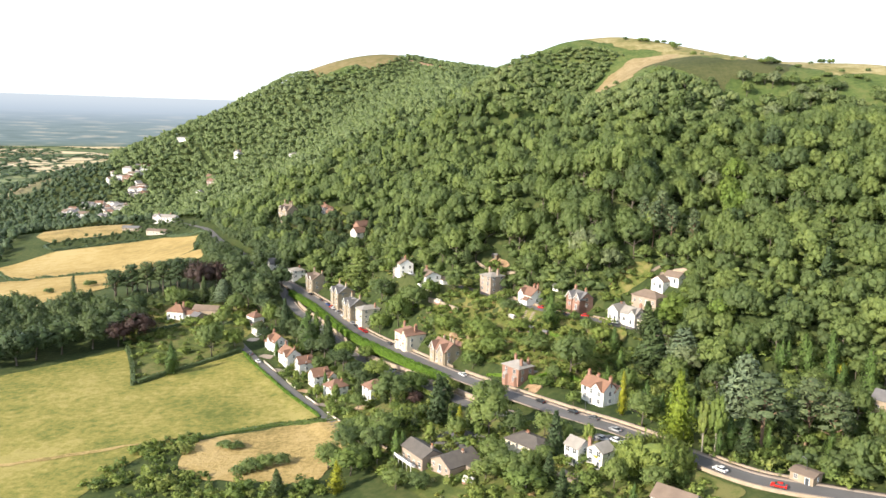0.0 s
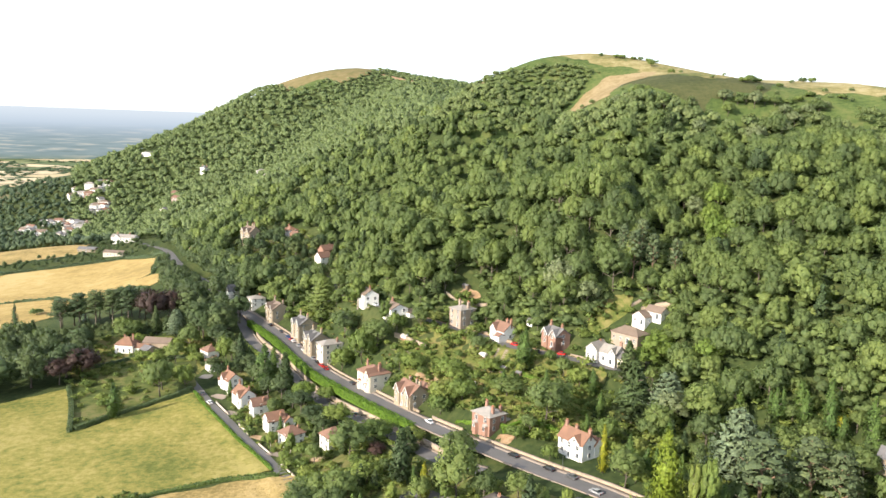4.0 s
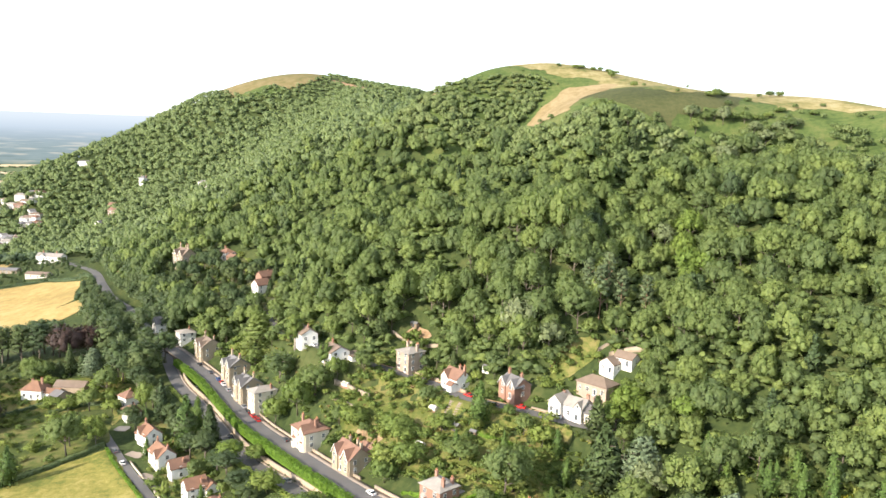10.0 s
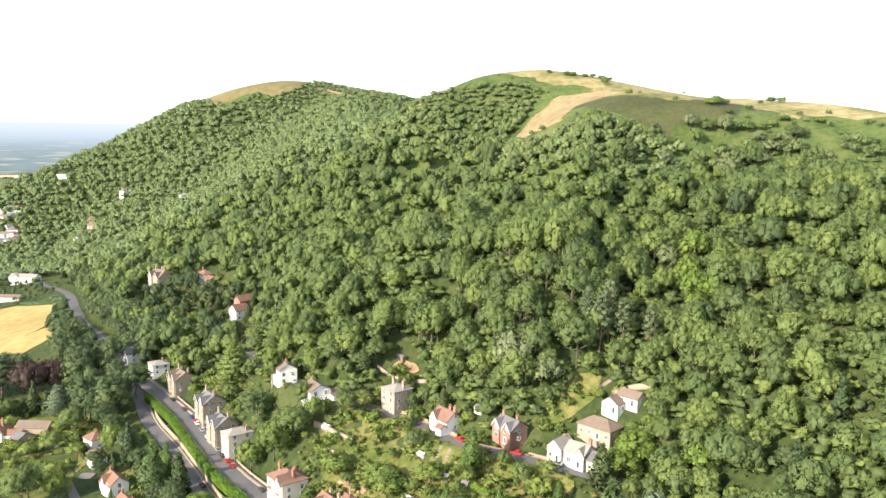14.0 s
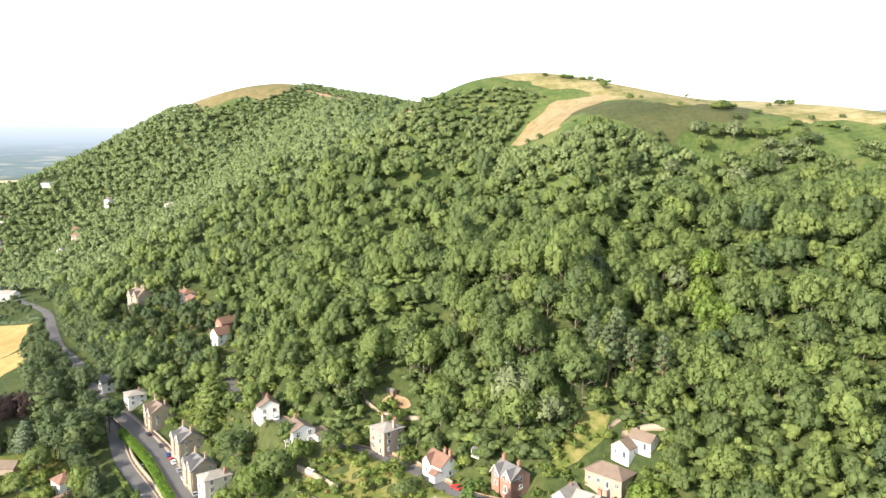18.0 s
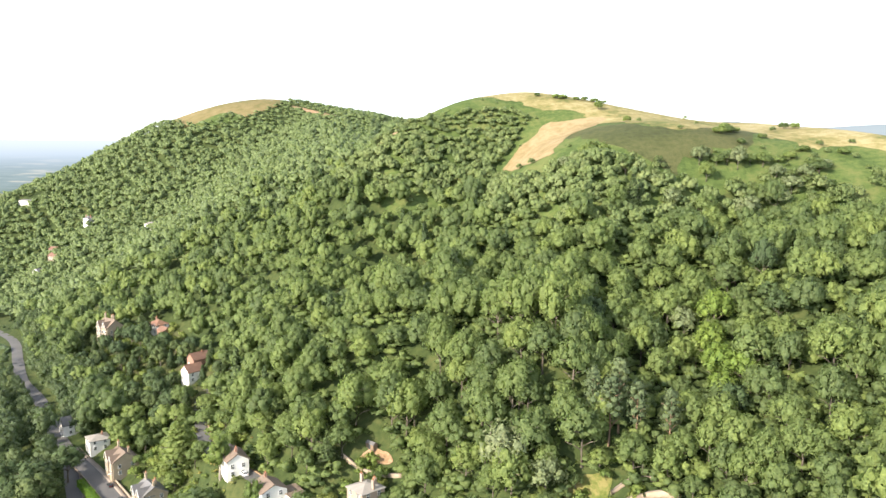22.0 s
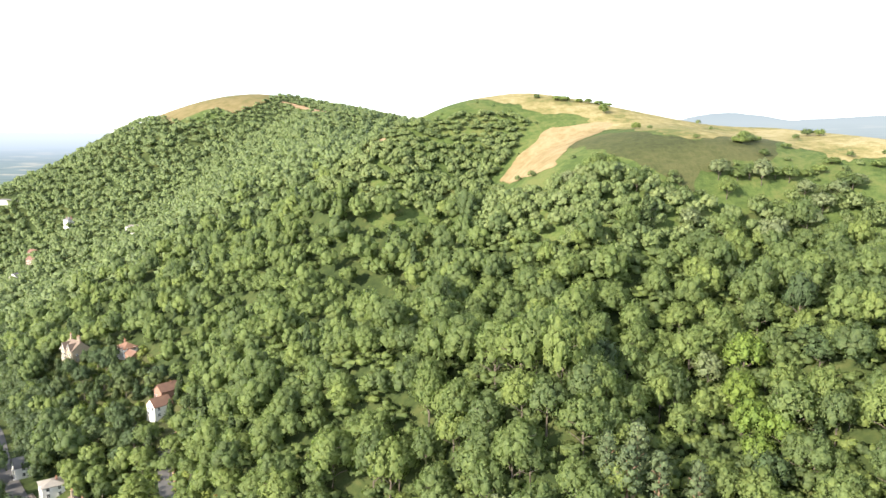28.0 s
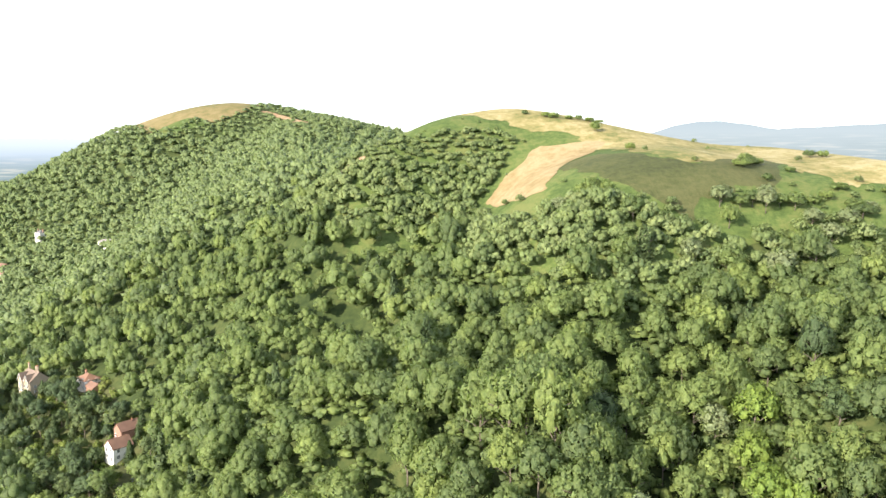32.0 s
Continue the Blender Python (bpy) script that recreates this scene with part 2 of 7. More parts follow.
MEADOW = turf("ripe meadow grass", [(0.34, (0.105, 0.122, 0.030)), (0.46, (0.181, 0.172, 0.046)), (0.54, (0.227, 0.202, 0.057)), (0.64, (0.286, 0.244, 0.084))], 0.025, 0.33, 1.5, 0.7)
STRAW = turf("dry straw-coloured grass", [(0.36, (0.185, 0.143, 0.055)), (0.5, (0.302, 0.222, 0.088)), (0.62, (0.361, 0.268, 0.120))], 0.04, 0.5, 1.6, 0.9)
CORN = turf("ripe corn", [(0.34, (0.25, 0.185, 0.07)), (0.46, (0.31, 0.225, 0.085)), (0.54, (0.345, 0.255, 0.10)), (0.66, (0.39, 0.30, 0.135))], 0.012, 0.16, 0.9, 0.6)
CREST = turf("parched hill grass", [(0.3, (0.10, 0.115, 0.04)), (0.42, (0.17, 0.155, 0.062)), (0.52, (0.23, 0.195, 0.085)), (0.66, (0.30, 0.26, 0.14))], 0.035, 0.22, 1.1, 0.8)
FELL = turf("brown moor grass", [(0.3, (0.10, 0.10, 0.038)), (0.45, (0.15, 0.125, 0.055)), (0.66, (0.21, 0.165, 0.085))], 0.012, 0.09, 0.6, 0.8)
FERN = turf("bracken", [(0.34, (0.042, 0.05, 0.022)), (0.5, (0.06, 0.068, 0.027)), (0.66, (0.082, 0.085, 0.036))], 0.03, 0.35, 1.3, 1.0)
HILL_GREEN = turf("green hill grass and fern", [(0.36, (0.050, 0.076, 0.023)), (0.5, (0.077, 0.109, 0.032)), (0.64, (0.113, 0.128, 0.044))], 0.04, 0.35, 1.3, 0.9)
LAWN = turf("garden lawn", [(0.36, (0.054, 0.074, 0.022)), (0.5, (0.086, 0.105, 0.029)), (0.62, (0.138, 0.132, 0.05))], 0.05, 0.3, 1.5, 0.4)
SOIL = turf("bare earth", [(0.36, (0.224, 0.144, 0.080)), (0.5, (0.320, 0.216, 0.128)), (0.62, (0.360, 0.264, 0.168))], 0.1, 0.5, 2.0, 0.5)
VERGE = turf("rough grass verge", [(0.36, (0.072, 0.096, 0.024)), (0.5, (0.120, 0.132, 0.036)), (0.62, (0.192, 0.168, 0.064))], 0.06, 0.4, 1.5, 0.6)


def ground_material():
    """Leaf litter and rough grass on the hill, a patchwork of fields on the far plain."""
    m, t, bsdf, at = nodes_of("ground cover")
    big, tuft = noise_of(t, at, 0.03, 4.0), noise_of(t, at, 0.4, 3.0)
    near = ramp_of(t, math_of(t, "ADD", math_of(t, "MULTIPLY", big, 0.5), math_of(t, "MULTIPLY", tuft, 0.5)), [(0.36, (0.028, 0.043, 0.016)), (0.5, (0.048, 0.066, 0.022)), (0.64, (0.078, 0.088, 0.032))])
    v = t.nodes.new("ShaderNodeTexVoronoi")
    v.inputs["Scale"].default_value = 0.0042
    t.links.new(at, v.inputs["Vector"])
    pick = t.nodes.new("ShaderNodeSeparateColor")
    t.links.new(v.outputs["Color"], pick.inputs[0])
    fields = ramp_of(t, pick.outputs[0], [(0.0, (0.10, 0.13, 0.06)), (0.22, (0.17, 0.19, 0.09)), (0.4, (0.12, 0.145, 0.07)), (0.52, (0.42, 0.34, 0.2)), (0.68, (0.16, 0.19, 0.09)), (0.82, (0.5, 0.41, 0.26))])
    fields.node.color_ramp.interpolation = "CONSTANT"
    e = t.nodes.new("ShaderNodeTexVoronoi")
    e.feature, e.inputs["Scale"].default_value = "DISTANCE_TO_EDGE", 0.0042
    t.links.new(at, e.inputs["Vector"])
    hedge = math_of(t, "LESS_THAN", e.outputs["Distance"], 0.045)
    fields = mix_of(t, hedge, fields, (0.045, 0.07, 0.03))
    a = t.nodes.new("ShaderNodeAttribute")
    a.attribute_name = "plain"
    t.links.new(mix_of(t, a.outputs["Fac"], near, fields), bsdf.inputs["Base Color"])
    bsdf.inputs["Roughness"].default_value = 0.95
    bsdf.inputs["Specular IOR Level"].default_value = 0.1
    bump_of(t, bsdf, tuft, 0.5, 0.5)
    return m


# ---- the lie of the land ----
NX = [-330, -200, -110, -50, -5, 40, 85, 130, 180, 240, 330]
NY = [150, 240, 300, 350, 400, 450, 510, 590, 700]
WX = [-900, -600, -400, -250, -120, 0, 130, 260, 500]
WY = [560, 680, 820, 1000, 1180, 1400, 1700, 2100]
# Ground heights on a coarse net, rows from the near end
NEAR = [
    [-29, -21, -17, -12, -7, 3, 10, 16, 26, 46, 76],
    [-27, -21, -17, -13, -6, 5, 12, 18, 51, 71, 97],
    [-27, -21, -18, -15, -3, 9, 12, 43, 71, 87, 110],
    [-27, -21, -19, -15, 4, 20, 34, 54, 77, 97, 119],
    [-30, -23, -17, -5, 23, 33, 78, 69, 98, 106, 127],
    [-31, -22, -12, 7, 48, 77, 84, 102, 103, 122, 146],
    [-30, -11, 1, 19, 63, 69, 108, 141, 150, 147, 158],
    [-28, -9, 16, 43, 83, 120, 128, 148, 161, 158, 165],
    [-29, 2, 31, 58, 122, 230, 247, 172, 177, 187, 179],
]
WIDE = [
    [-49, -41, -29, -14, 29, 134, 187, 154, 73],
    [-56, -41, -30, -12, 35, 99, 181, 136, 87],
    [-59, -42, -15, 3, 73, 127, 145, 108, 79],
    [-55, -47, -36, 13, 96, 150, 137, 115, 63],
    [-58, -32, -5, 84, 134, 187, 167, 129, 72],
    [-67, 31, 113, 192, 223, 204, 165, 124, 69],
    [-64, 3, 102, 146, 179, 164, 150, 127, 63],
    [-62, -35, 35, 98, 119, 120, 118, 102, 60],
]


def hermite(knots, v):
    k = np.array(knots, float)
    v = np.clip(v, k[0], k[-1])
    i = np.clip(np.searchsorted(k, v) - 1, 0, len(k) - 2)
    h = k[i + 1] - k[i]
    u = (v - k[i]) / h
    w = np.zeros((len(v), len(k)))
    r = np.arange(len(v))
    np.add.at(w, (r, i), 2 * u**3 - 3 * u**2 + 1)
    np.add.at(w, (r, i + 1), -2 * u**3 + 3 * u**2)
    for at, m in ((i, (u**3 - 2 * u**2 + u) * h), (i + 1, (u**3 - u**2) * h)):
        lo, hi = np.maximum(at - 1, 0), np.minimum(at + 1, len(k) - 1)
        s = m / (k[hi] - k[lo])
        np.add.at(w, (r, hi), s)
        np.add.at(w, (r, lo), -s)
    return w


def step(a, b, v):
    u = np.clip((v - a) / (b - a), 0, 1)
    return u * u * (3 - 2 * u)


def land(x, y):
    """The height of the land before any road was cut."""
    x, y = np.atleast_1d(np.asarray(x, float)), np.atleast_1d(np.asarray(y, float))
    w = (1 - step(570, 690, y)) * step(-325, -230, x) * (1 - step(260, 330, x))
    near = np.einsum("ni,nj,ji->n", hermite(NX, x), hermite(NY, y), np.array(NEAR, float))
    wide = np.einsum("ni,nj,ji->n", hermite(WX, x), hermite(WY, y), np.array(WIDE, float))
    z = w * near + (1 - w) * wide
    far = np.maximum(step(2100, 2700, y), np.maximum(step(900, 1500, -x), step(500, 1500, x)))
    return z * (1 - far) - 62 * far


def smooth_line(points, gap=3.0):
    """A smooth line through the points, sampled about every gap metres."""
    p = np.array(points, float)
    p = np.vstack([2 * p[0] - p[1], p, 2 * p[-1] - p[-2]])
    out = []
    for a, b, c, d in zip(p, p[1:], p[2:], p[3:]):
        n = max(2, int(np.linalg.norm(c - b) / gap))
        u = np.linspace(0, 1, n, endpoint=False)[:, None]
        out.append(0.5 * (2 * b + (c - a) * u + (2 * a - 5 * b + 4 * c - d) * u**2 + (3 * b - a - 3 * c + d) * u**3))
    return np.vstack([*out, p[-2:-1]])


def eased(z, n):
    pad = np.pad(z, n, mode="edge")
    return np.convolve(pad, np.ones(2 * n + 1) / (2 * n + 1), "valid")


# Line, half width of the cutting
MAIN_ROAD = smooth_line([(135, 176), (110, 192), (89, 203), (74, 223), (60, 244), (46, 261), (32, 279), (19, 297), (4, 319), (-11, 343), (-26, 367), (-40, 390), (-55, 419), (-74, 457), (-94, 488), (-112, 512), (-132, 545), (-155, 590), (-180, 630), (-203, 680), (-236, 752), (-290, 830)])
LOW_ROAD = smooth_line([(27, 270), (16, 279), (4, 297), (-9, 318), (-28, 349), (-47, 379), (-60, 404), (-75, 432), (-90, 458), (-101, 483), (-112, 512)])
LANE = smooth_line([(-36, 286), (-46, 304), (-58, 327), (-77, 358), (-94, 384), (-104, 401), (-112, 415)])
HIGH_ROAD = smooth_line([(96, 316), (86, 326), (76, 333), (64, 341), (53, 347), (43, 357), (33, 375), (20, 388), (6, 396), (-8, 408), (-19, 424), (-33, 450), (-44, 480), (-52, 515), (-54, 535)])
ROADS = []
for line, half in ((MAIN_ROAD, 6.0), (LOW_ROAD, 4.2), (LANE, 2.8), (HIGH_ROAD, 3.6)):
    ROADS.append((line, half, eased(land(line[:, 0], line[:, 1]), 5)))


def height(x, y):
    x, y = np.atleast_1d(np.asarray(x, float)), np.atleast_1d(np.asarray(y, float))
    z = land(x, y)
    for line, half, level in ROADS:
        close = np.nonzero((x > line[:, 0].min() - 20) & (x < line[:, 0].max() + 20) & (y > line[:, 1].min() - 20) & (y < line[:, 1].max() + 20))[0]
        if len(close):
            d = np.hypot(x[close, None] - line[None, :, 0], y[close, None] - line[None, :, 1])
            k = d.argmin(1)
            w = 1 - step(half + 1.5, half + 8, d[np.arange(len(k)), k])
            z[close] = z[close] * (1 - w) + level[k] * w
    return z


def height1(x, y):
    return float(height(x, y)[0])


def inside(poly, x, y):
    p, hit = np.array(poly, float), np.zeros(len(x), bool)
    for (ax, ay), (bx, by) in zip(p, np.roll(p, -1, 0)):
        if ay != by:
            hit ^= ((ay > y) != (by > y)) & (x < (bx - ax) * (y - ay) / (by - ay) + ax)
    return hit


# ---- mesh helpers ----
def mesh_of(name, verts, faces, material, smooth=False):
    me = bpy.data.meshes.new(name)
    me.from_pydata([tuple(map(float, v)) for v in verts], [], [tuple(map(int, f)) for f in faces])
    me.materials.append(material)
    if smooth:
        me.polygons.foreach_set("use_smooth", [True] * len(me.polygons))
    me.update()
    return me


def big_mesh(name, verts, sides, material, tint=None, soft=None):
    """A mesh from arrays; sides: arrays of faces, each with its own number of corners."""
    me = bpy.data.meshes.new(name)
    me.vertices.add(len(verts))
    me.vertices.foreach_set("co", np.asarray(verts, np.float32).ravel())
    sides = [np.asarray(s, np.int32) for s in sides if len(s)]
    flat = np.concatenate([s.ravel() for s in sides])
    totals = np.concatenate([np.full(len(s), s.shape[1], np.int32) for s in sides])
    starts = np.concatenate([[0], np.cumsum(totals)[:-1]]).astype(np.int32)
    me.loops.add(len(flat))
    me.loops.foreach_set("vertex_index", flat)
    me.polygons.add(len(totals))
    me.polygons.foreach_set("loop_start", starts)
    me.materials.append(material)
    me.update(calc_edges=True)
    if tint is not None:
        me.attributes.new("tint", "FLOAT", "POINT").data.foreach_set("value", np.asarray(tint, np.float32))
    if soft is not None:
        me.polygons.foreach_set("use_smooth", np.ones(len(totals), bool))
        me.attributes.new("custom_normal", "FLOAT_VECTOR", "POINT").data.foreach_set("vector", np.asarray(soft, np.float32).ravel())
        me.update()
    return me


class Build:
    """Collects boxes, prisms and tubes into one mesh."""

    def __init__(self):
        self.v, self.f = [], []

    def add(self, verts, faces):
        n = len(self.v)
        self.v += [tuple(map(float, p)) for p in verts]
        self.f += [tuple(i + n for i in f) for f in faces]
        return self

    def box(self, x, y, z, sx, sy, sz, top=1.0):
        """A box on its base centre; top: how far its top narrows."""
        a, b, c, d = sx / 2, sy / 2, sx / 2 * top, sy / 2 * top
        v = [(x - a, y - b, z), (x + a, y - b, z), (x + a, y + b, z), (x - a, y + b, z), (x - c, y - d, z + sz), (x + c, y - d, z + sz), (x + c, y + d, z + sz), (x - c, y + d, z + sz)]
        return self.add(v, [(3, 2, 1, 0), (4, 5, 6, 7), (0, 1, 5, 4), (1, 2, 6, 5), (2, 3, 7, 6), (3, 0, 4, 7)])

    def prism(self, outline, axis, a, b, offset=(0, 0, 0)):
        """An outline of (across, z) drawn out from a to b along the axis x or y."""
        n = len(outline)
        at = (lambda s, q, z: (q, s, z)) if axis == "x" else (lambda s, q, z: (s, q, z))
        v = [np.add(at(s, a, z), offset) for s, z in outline] + [np.add(at(s, b, z), offset) for s, z in outline]
        f = [tuple(range(n)), tuple(range(2 * n - 1, n - 1, -1))] + [(i, n + i, n + (i + 1) % n, (i + 1) % n) for i in range(n)]
        return self.add(v, f)

    def tube(self, path, radii, sides=8):
        path = [Vector(p) for p in path]
        rings = []
        for i, (p, r) in enumerate(zip(path, radii)):
            way = (path[min(i + 1, len(path) - 1)] - path[max(i - 1, 0)]).normalized()
            q = way.to_track_quat("Z", "Y")
            rings.append([p + q @ Vector((r * math.cos(k * math.tau / sides), r * math.sin(k * math.tau / sides), 0)) for k in range(sides)])
        n = len(rings)
        f = [(i * sides + k, i * sides + (k + 1) % sides, (i + 1) * sides + (k + 1) % sides, (i + 1) * sides + k) for i in range(n - 1) for k in range(sides)]
        f += [tuple(range(sides - 1, -1, -1)), tuple(range((n - 1) * sides, n * sides))]
        return self.add([p for ring in rings for p in ring], f)

    def mesh(self, name, material, smooth=False):
        me = mesh_of(name, self.v, self.f, material, smooth)
        bm = bmesh.new()
        bm.from_mesh(me)
        bmesh.ops.recalc_face_normals(bm, faces=bm.faces)
        bm.to_mesh(me)
        bm.free()
        return me


def part(name, me, parent, label="", at=None):
    ob = new(name, me)
    ob.parent = parent
    if at is not None:
        ob.matrix_basis = at
    return tagged(ob, label)


def thing(name, at, label, category, group="", kind=""):
    ob = new(name)
    ob.empty_display_size = 0.5
    ob.matrix_basis = at
    return tagged(ob, label, category, group, kind)


# ---- the ground ----
def graded(fine, a, b, lo, hi):
    """Lines from lo to hi, fine between a and b, ever wider outside."""
    mid = list(np.arange(a, b + 0.1, fine))
    left, right, g, h = [], [], fine, fine
    p, q = a, b
    while p > lo:
        g *= 1.09
        p -= g
        left.append(max(p, lo))
    while q < hi:
        h *= 1.07
        q += h
        right.append(min(q, hi))
    return np.array(left[::-1] + mid + right)


def ground_sheet():
    gx, gy = graded(4.0, -240, 270, -4300, 4300), graded(4.0, 160, 640, -900, 4500)
    X, Y = [g.ravel() for g in np.meshgrid(gx, gy)]
    Z = height(X, Y)
    nx, ny = len(gx), len(gy)
    j, i = [g.ravel() for g in np.meshgrid(np.arange(ny - 1), np.arange(nx - 1), indexing="ij")]
    a = j * nx + i
    me = big_mesh("ground", np.stack([X, Y, Z], 1), [np.stack([a, a + 1, a + nx + 1, a + nx], 1)], ground_material())
    far = np.clip(step(640, 820, -X) * step(-900, 0, -X) + step(1500, 2300, Y) + step(420, 700, X), 0, 1)
    me.attributes.new("plain", "FLOAT", "POINT").data.foreach_set("value", far.astype(np.float32))
    me.polygons.foreach_set("use_smooth", [True] * len(me.polygons))
    return tagged(new("ground", me), "wooded hillside and farmed plain under rough grass", "ground", kind="structure")


def drape(name, poly, cell, lift, material, label, category="field", rough=2.0, kind="structure"):
    """A piece of land cover laid over the ground inside an outline with a slightly uneven edge."""
    p = np.array(poly, float)
    gx, gy = np.arange(p[:, 0].min() - 3, p[:, 0].max() + 3, cell), np.arange(p[:, 1].min() - 3, p[:, 1].max() + 3, cell)
    X, Y = [g.ravel() for g in np.meshgrid(gx, gy)]
    nx, ny = len(gx), len(gy)
    j, i = [g.ravel() for g in np.meshgrid(np.arange(ny - 1), np.arange(nx - 1), indexing="ij")]
    a = j * nx + i
    cx, cy = X[a] + cell / 2, Y[a] + cell / 2
    wob = np.array([noise.noise_vector(Vector((u * 0.12, v * 0.12, 3.0))) for u, v in zip(cx, cy)])
    wob += 0.5 * np.array([noise.noise_vector(Vector((u * 0.45, v * 0.45, 8.0))) for u, v in zip(cx, cy)])
    keep = inside(poly, cx + rough * wob[:, 0], cy + rough * wob[:, 1])
    quads = np.stack([a, a + 1, a + nx + 1, a + nx], 1)[keep]
    used, back = np.unique(quads, return_inverse=True)
    faces, P = back.reshape(-1, 4), np.stack([X[used], Y[used]], 1)
    # ease the stepped outline into a flowing edge
    pairs = np.sort(np.concatenate([faces[:, [k, (k + 1) % 4]] for k in range(4)]), 1)
    rim_, times = np.unique(pairs, axis=0, return_counts=True)
    rim_ = rim_[times == 1]
    for _ in range(6):
        total, count = np.zeros_like(P), np.zeros(len(P))
        for a_, b_ in ((0, 1), (1, 0)):
            np.add.at(total, rim_[:, a_], P[rim_[:, b_]])
            np.add.at(count, rim_[:, a_], 1)
        on = count > 0
        P[on] = 0.5 * P[on] + 0.5 * total[on] / count[on, None]
    Z = height(P[:, 0], P[:, 1]) + lift
    me = big_mesh(name, np.c_[P, Z], [faces], material)
    me.polygons.foreach_set("use_smooth", [True] * len(me.polygons))
    return tagged(new(name, me), label, category, kind=kind)


def ribbon(name, line, left, right, lift, material, label, category, base=None, drop=0.0, kind="structure"):
    """A strip along a line, between two offsets to its left; drop gives it depth."""
    d = np.gradient(line, axis=0)
    d /= np.linalg.norm(d, axis=1)[:, None]
    nrm = np.stack([-d[:, 1], d[:, 0]], 1)
    z = (height(line[:, 0], line[:, 1]) if base is None else base) + lift
    L, R = line + nrm * left, line + nrm * right
    n = len(line)
    v = np.vstack([np.c_[L, z], np.c_[R, z], np.c_[L, z - drop], np.c_[R, z - drop]])
    i = np.arange(n - 1)
    f = [np.stack([i, i + n, i + n + 1, i + 1], 1)]
    if drop:
        f += [np.stack([i, i + 1, i + 1 + 2 * n, i + 2 * n], 1), np.stack([i + n, i + 3 * n, i + 3 * n + 1, i + n + 1], 1)]
        f += [np.array([[0, 2 * n, 3 * n, n], [n - 1, 2 * n - 1, 4 * n - 1, 3 * n - 1]])]
    return tagged(new(name, big_mesh(name, v, f, material)), label, category, kind=kind)


ground_sheet()
MEADOW_EDGE = [(-49, 307), (-105, 399), (-118, 391), (-131, 377), (-146, 353), (-176, 417), (-200, 395), (-224, 366), (-250, 330), (-250, 255), (-175, 258), (-133, 275), (-96, 290), (-66, 303)]
drape("meadow_field", MEADOW_EDGE, 1.5, 0.25, MEADOW, "ripe yellow-green hay meadow beside the lane")
drape("lower_field", [(-260, 258), (-175, 261), (-134, 278), (-102, 287), (-106, 276), (-112, 268), (-120, 235), (-135, 200), (-260, 190)], 1.5, 0.2, MEADOW, "yellow-green meadow below a worn field path")
drape("field_path", [(-260, 252), (-175, 255.5), (-134, 272.5), (-104, 286), (-104, 287.5), (-134, 275.5), (-175, 258.5), (-260, 255)], 0.8, 0.36, STRAW, "worn pale path across the meadow", "path", 1.5)
drape("rough_field", [(-40, 300), (-66, 299), (-92, 286), (-97, 276), (-94, 260), (-80, 250), (-64, 245), (-42, 241), (-34, 262), (-36, 290)], 1.2, 0.25, STRAW, "dry straw-coloured rough pasture with bushes")
drape("corn_field", [(-300, 470), (-270, 505), (-245, 545), (-215, 580), (-195, 618), (-208, 648), (-230, 630), (-262, 609), (-342, 609), (-420, 560), (-420, 480)], 3.0, 0.4, CORN, "golden ripe corn field below dark pines")
drape("corn_field", [(-213, 650), (-228, 690), (-232, 722), (-275, 750), (-325, 738), (-372, 725), (-398, 672), (-342, 606), (-262, 607), (-228, 628)], 3.0, 0.4, CORN, "golden ripe corn field beside the winding road")
drape("corn_field", [(-330, 778), (-345, 850), (-444, 960), (-440, 850), (-421, 787), (-390, 752)], 4.0, 0.5, STRAW, "pale straw pasture among hedges")
drape("garden_lawn", [(-147, 356), (-131, 381), (-108, 405), (-112, 425), (-140, 446), (-163, 446), (-178, 424)], 1.5, 0.25, LAWN, "mown garden lawn behind a low hedge", "lawn")
MOWN = turf("mown hill grass", [(0.36, (0.189, 0.141, 0.069)), (0.5, (0.235, 0.180, 0.094)), (0.62, (0.277, 0.218, 0.124))], 0.05, 0.25, 1.2, 0.5)
HILLTOP = [(52, 640), (68, 630), (85, 624), (107, 627), (122, 622), (129, 608), (117, 589), (101, 575), (91, 556), (102, 521), (116, 505), (133, 498), (146, 494), (154, 485), (162, 478), (178, 474), (195, 474), (205, 463), (219, 453), (224, 438), (240, 420), (330, 420), (420, 560), (330, 700), (160, 800), (60, 760), (55, 680)]
drape("green_slope", HILLTOP, 2.4, 0.33, HILL_GREEN, "bright green fern and grass about the crest", "grass", 4.0)
drape("fern_slope", [(50, 640), (30, 600), (60, 540), (98, 500), (128, 455), (170, 430), (212, 400), (240, 420), (224, 440), (206, 465), (178, 476), (154, 487), (133, 500), (104, 523), (93, 556), (104, 575), (119, 589), (130, 608), (122, 624), (85, 627)], 2.4, 0.25, HILL_GREEN, "green fern between small trees on the slope", "bracken", 6.0)
drape("hill_grass", [(97, 660), (113, 643), (127, 636), (133, 628), (139, 621), (151, 616), (159, 605), (160, 596), (164, 572), (167, 548), (172, 530), (182, 514), (196, 520), (209, 525), (230, 545), (234, 532), (229, 515), (239, 511), (237, 497), (244, 495), (253, 498), (259, 493), (290, 470), (340, 520), (330, 640), (230, 740), (150, 790), (90, 740)], 1.3, 0.46, CREST, "parched straw-coloured grass on the hill crest", "grass", 5.0)
